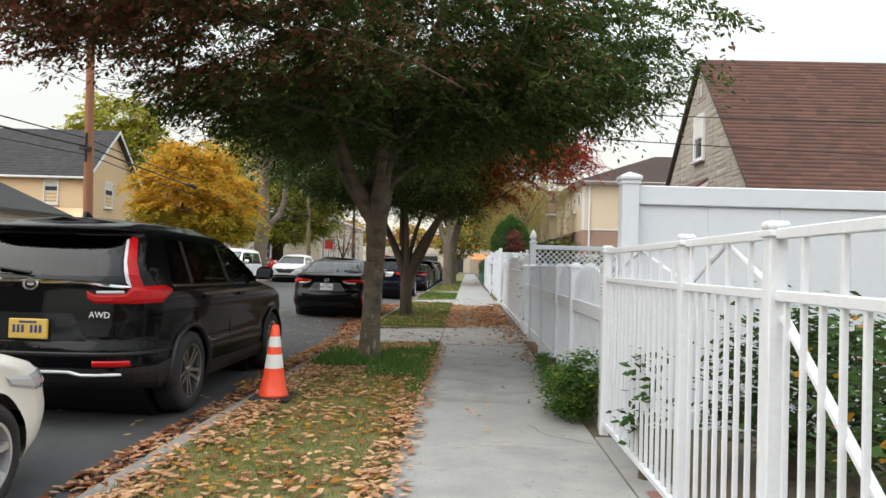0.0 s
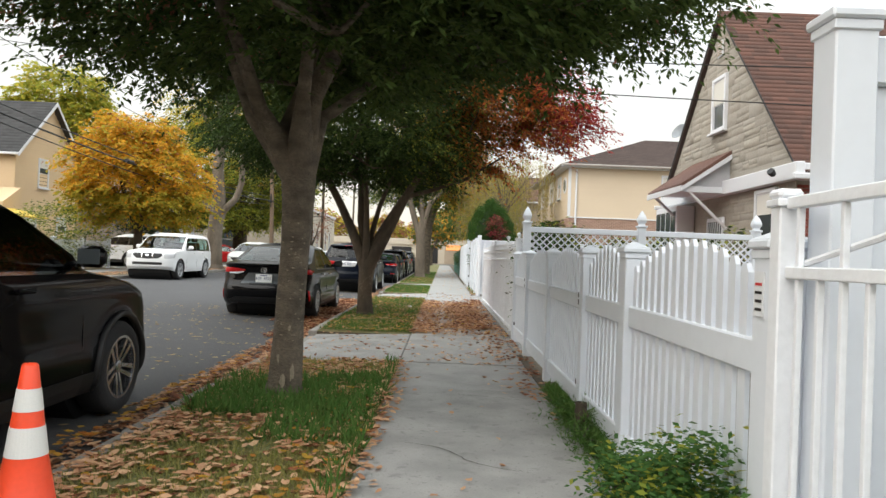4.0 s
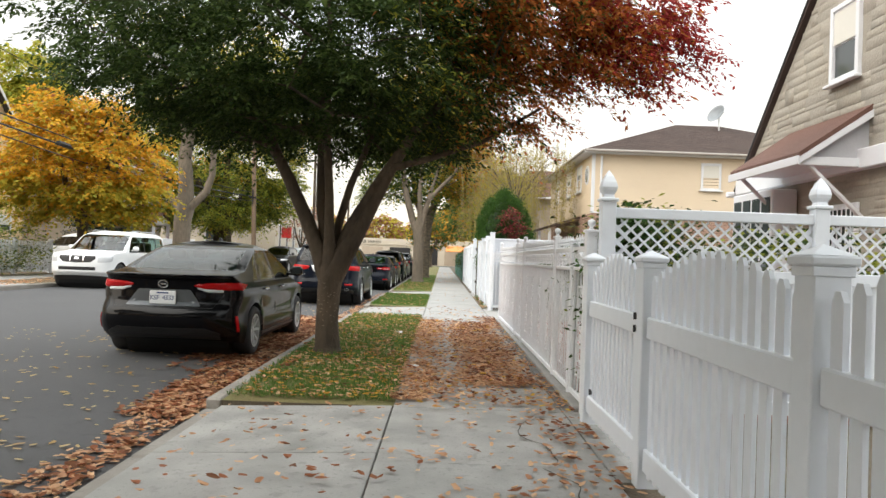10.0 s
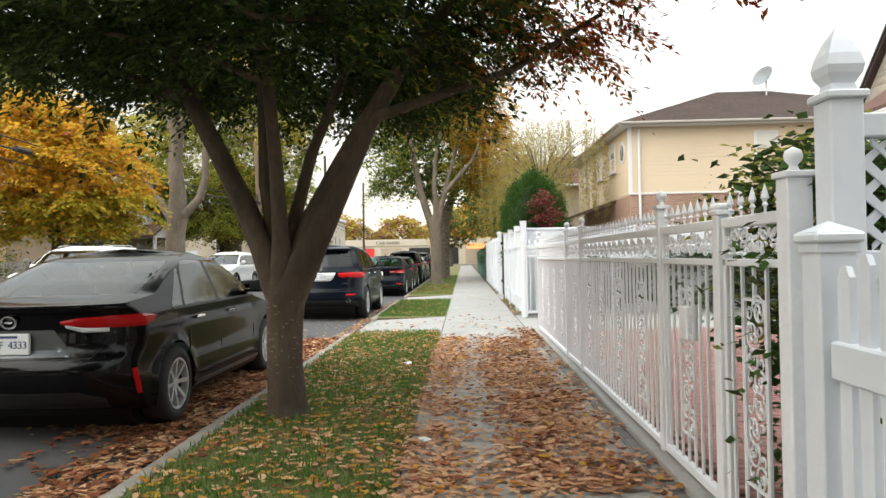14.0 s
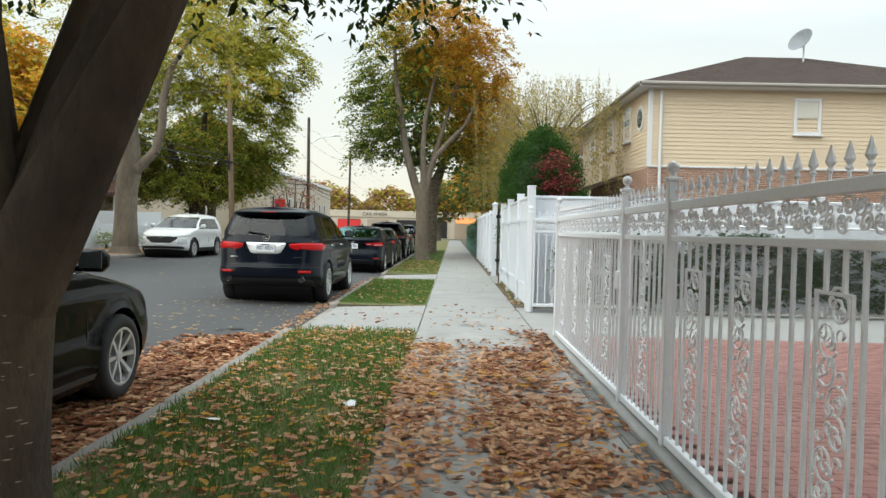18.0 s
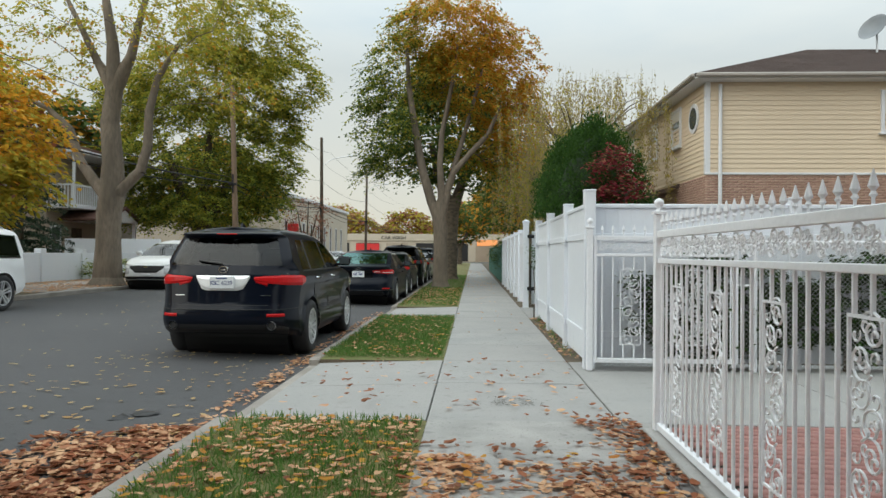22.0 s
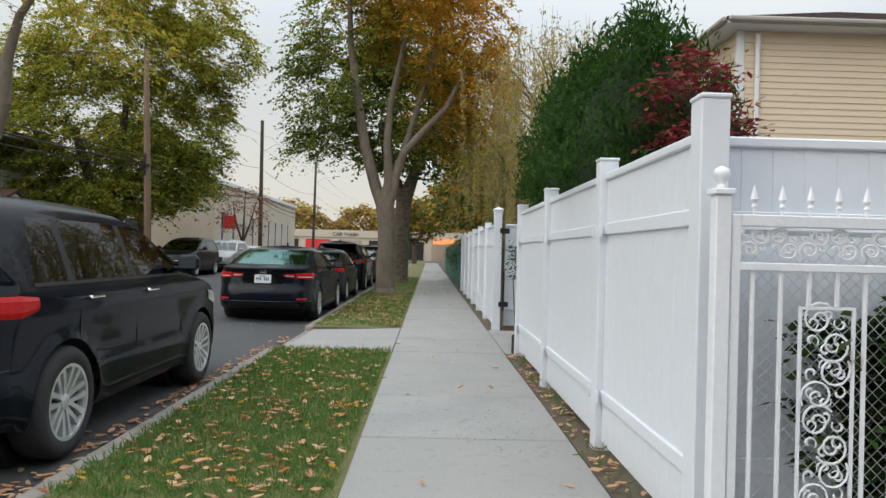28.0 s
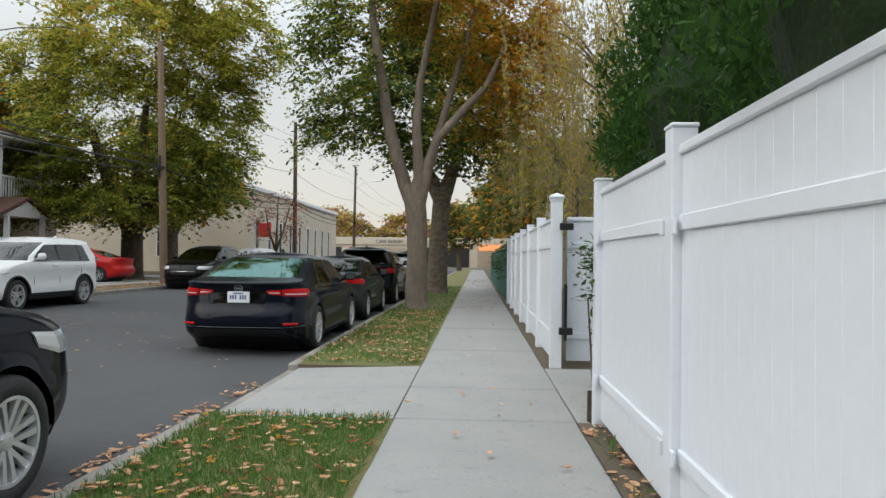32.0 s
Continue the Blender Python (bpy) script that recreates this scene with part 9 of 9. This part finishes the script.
def scar(parent, rr, a, z, w, h, cx=0.0):
    bm = bmesh.new()
    n = 9
    ring = []
    for i in range(n):
        t = i * math.tau / n
        q = rng4.uniform(0.55, 1.1)
        da, dz = w / rr * math.cos(t) * q, h * math.sin(t) * q
        ring.append(bm.verts.new((cx + rr * math.cos(a + da), rr * math.sin(a + da), z + dz)))
    top = bm.verts.new((cx + (rr + 0.004) * math.cos(a), (rr + 0.004) * math.sin(a), z))
    for i in range(n):
        bm.faces.new((ring[i], ring[(i + 1) % n], top))
    part("bark_scar", bm, material("bark_scar", (0.36, 0.30, 0.225), 0.9, fine=0.5, fine_scale=60), parent, "pale peeled patch of bark")


for z, a, w, h in ((0.17, -1.7, 0.035, 0.07), (0.24, -1.15, 0.025, 0.09), (0.36, -2.0, 0.02, 0.05), (0.62, -1.4, 0.02, 0.03)):
    scar(tree_one, 0.152 if z < 0.4 else 0.137, a, z, w, h)
for k in range(56):
    scar(tree_one, 0.138, rng4.uniform(-2.7, -0.4), rng4.uniform(0.5, 1.7), rng4.uniform(0.007, 0.024), rng4.uniform(0.003, 0.007), 0.005)
for k in range(60):
    scar(tree_two, 0.160, rng4.uniform(-2.7, -0.4), rng4.uniform(0.35, 1.0), rng4.uniform(0.006, 0.022), rng4.uniform(0.002, 0.004), -0.02)

# ---- red pavers of the iron-fenced yard ----
pavers = thing("paved_yard", "yard paved with small red concrete blocks", "yard", kind="structure")
part("bed", box(1.34, 15.1, -0.35, 12.5, 24.9, -0.03), JOINT, pavers)
pav_me = mesh_of("paver", box(0, 0, -0.06, 0.196, 0.096, 0, 0.006), PAVER)
V, Fc = [], []
rng3 = random.Random(8)
made = 0
for j in range(98):
    for i in range(40):
        x = 1.40 + i * 0.2 + (0.1 if j % 2 else 0)
        y = 15.12 + j * 0.1
        if i < 5 and 16.9 < y < 22.9 and made < 298:
            same("paver", pav_me, pavers, (x, y, rng3.uniform(-0.003, 0.002)))
            made += 1
        else:
            z = rng3.uniform(-0.003, 0.002)
            c = len(V)
            for px, py in ((0, 0), (0.196, 0), (0.196, 0.096), (0, 0.096)):
                V.append((x + px, y + py, z - 0.02))
            for px, py in ((0.004, 0.004), (0.192, 0.004), (0.192, 0.092), (0.004, 0.092)):
                V.append((x + px, y + py, z))
            Fc += [(c + 4, c + 5, c + 6, c + 7), (c, c + 1, c + 5, c + 4), (c + 1, c + 2, c + 6, c + 5), (c + 2, c + 3, c + 7, c + 6), (c + 3, c, c + 4, c + 7)]
ob = link_mesh("paver_field", np_mesh("paver_field", V, Fc), material("red_paver_field", (0.36, 0.18, 0.155), 0.8, big=0.4, big_scale=1.5, fine=0.3, fine_scale=80, bump=0.3, bump_scale=90, island=0.6, island_tint=(0.25, 0.11, 0.10)), pavers)
ob["kind"] = "stuff"

# ---- unseen filler added behind the walker, and the far distance ----
tree("tree", "small thin-leaved russet tree near the lamp pole", (-13.6, 76, 0.1), [(0, 0, -0.05, 0.14), (0, 0, 1.6, 0.1)], [(-1, [(-0.5, 0, 3.0, 0.06), (-0.8, 0, 4.6, 0.03)]), (-1, [(0.5, 0, 3.0, 0.06), (0.9, 0, 4.6, 0.03)]), (-1, [(0.05, 0, 3.4, 0.06), (0.1, 0, 5.4, 0.03)])], [(0, 0, 4.2, 2.0, 2.0, 1.9, 70)], BARK_DARK, 7, 0.22, 92, [(LEAF_RUST, None)], group="trees across the street", spread=0.4, reach=60, slim=0.6)
# trees up to y = 6 stand unseen, added to darken what the cars reflect
far_tree = tree("tree", "broad autumn tree added as filler behind and far ahead", (-1.4, -14, 0), [(0, 0, -0.05, 0.4), (0, 0, 2.5, 0.3)], [(-1, [(-1, 0, 4.5, 0.2), (-1.5, 0, 6.5, 0.1)]), (-1, [(1, 0, 4.5, 0.2), (1.5, 0, 6.5, 0.1)])], [(0, 0, 6.0, 4.2, 4.0, 2.6, 150), (0, 0, 8.2, 3.0, 3.0, 1.6, 60)], BARK, 26, 0.42, 90, [(LEAF_ORANGE, by(lambda p, r: r.random(len(p)) < 0.3)), (LEAF_GREEN, None)], group="distant trees", spread=0.6, reach=20, slim=0.8)
for x, y, s, rz in ((-1.4, -24, 1.1, 40), (-14, -8, 1.2, 80), (-14.5, -22, 1.3, 10), (-15, 6, 1.15, 200), (9, -16, 1.2, 120), (-1.5, -36, 1.3, 0), (-14, -38, 1.3, 50), (10, -34, 1.3, 70), (-20, 74, 1.1, 30), (-30, 70, 1.3, 100), (4, 76, 1.0, 60), (5.5, 88, 1.2, 150), (4.5, 100, 1.2, 210), (-1.8, 108, 0.8, 10)):
    o = copy_thing(far_tree, pose(x, y, 0, 0, 0, rz))
    o.scale = (s, s, s)
wood = tree("tree", "bare russet trees beyond the shops", (-40, 165, 0), [(0, 0, 0, 0.4), (0, 0, 3, 0.3)], [], [(0, 0, 6.5, 5, 4, 3.2, 120)], BARK, 18, 0.7, 91, [(LEAF_RUST, by(lambda p, r: r.random(len(p)) < 0.5)), (LEAF_YELLOW, None)], group="distant trees", spread=0.9, reach=16, slim=0.8)
for k in range(16):
    o = copy_thing(wood, pose(-46 + k * 5.3 + (k * 7 % 3), 160 + (k * 5 % 4) * 5, 0, 0, 0, k * 47))
    s = 0.8 + 0.12 * (k * 3 % 5)
    o.scale = (s, s, s)
# unseen houses, added to block the bright horizon from the reflections
for x0, y0, lab in ((8, -30, "pale house"), (-32, -16, "yellow house"), (-32, -36, "tan house"), (8, -50, "grey house")):
    plain_house(lab + " added out of view along the street behind", x0, y0, x0 + 10, y0 + 9, 5.8, 8.4, STUCCO_PALE if "pale" in lab or "grey" in lab else SIDING_YELLOW, SHINGLE_GREY, "x", (("x+", y0 + 3, 4, 1.0, 1.4), ("x+", y0 + 6, 4, 1.0, 1.4)), board=False)
plain_house("brown building added out of view to close the street behind", -20, -75, 12, -62, 7, 10, STUCCO, SHINGLE, "x", (), board=False)
shed = plain_house("small beige house with a green hip roof beyond the fence", 4.2, 62, 12, 70, 4.4, 6.4, STUCCO_PALE, GREEN_FENCE, "x", (), board=False)
grey_house = plain_house("brown-grey house beyond the beige one", 6.2, 55, 16, 65, 5.6, 7.8, STUCCO, SHINGLE, "x", (), board=False)
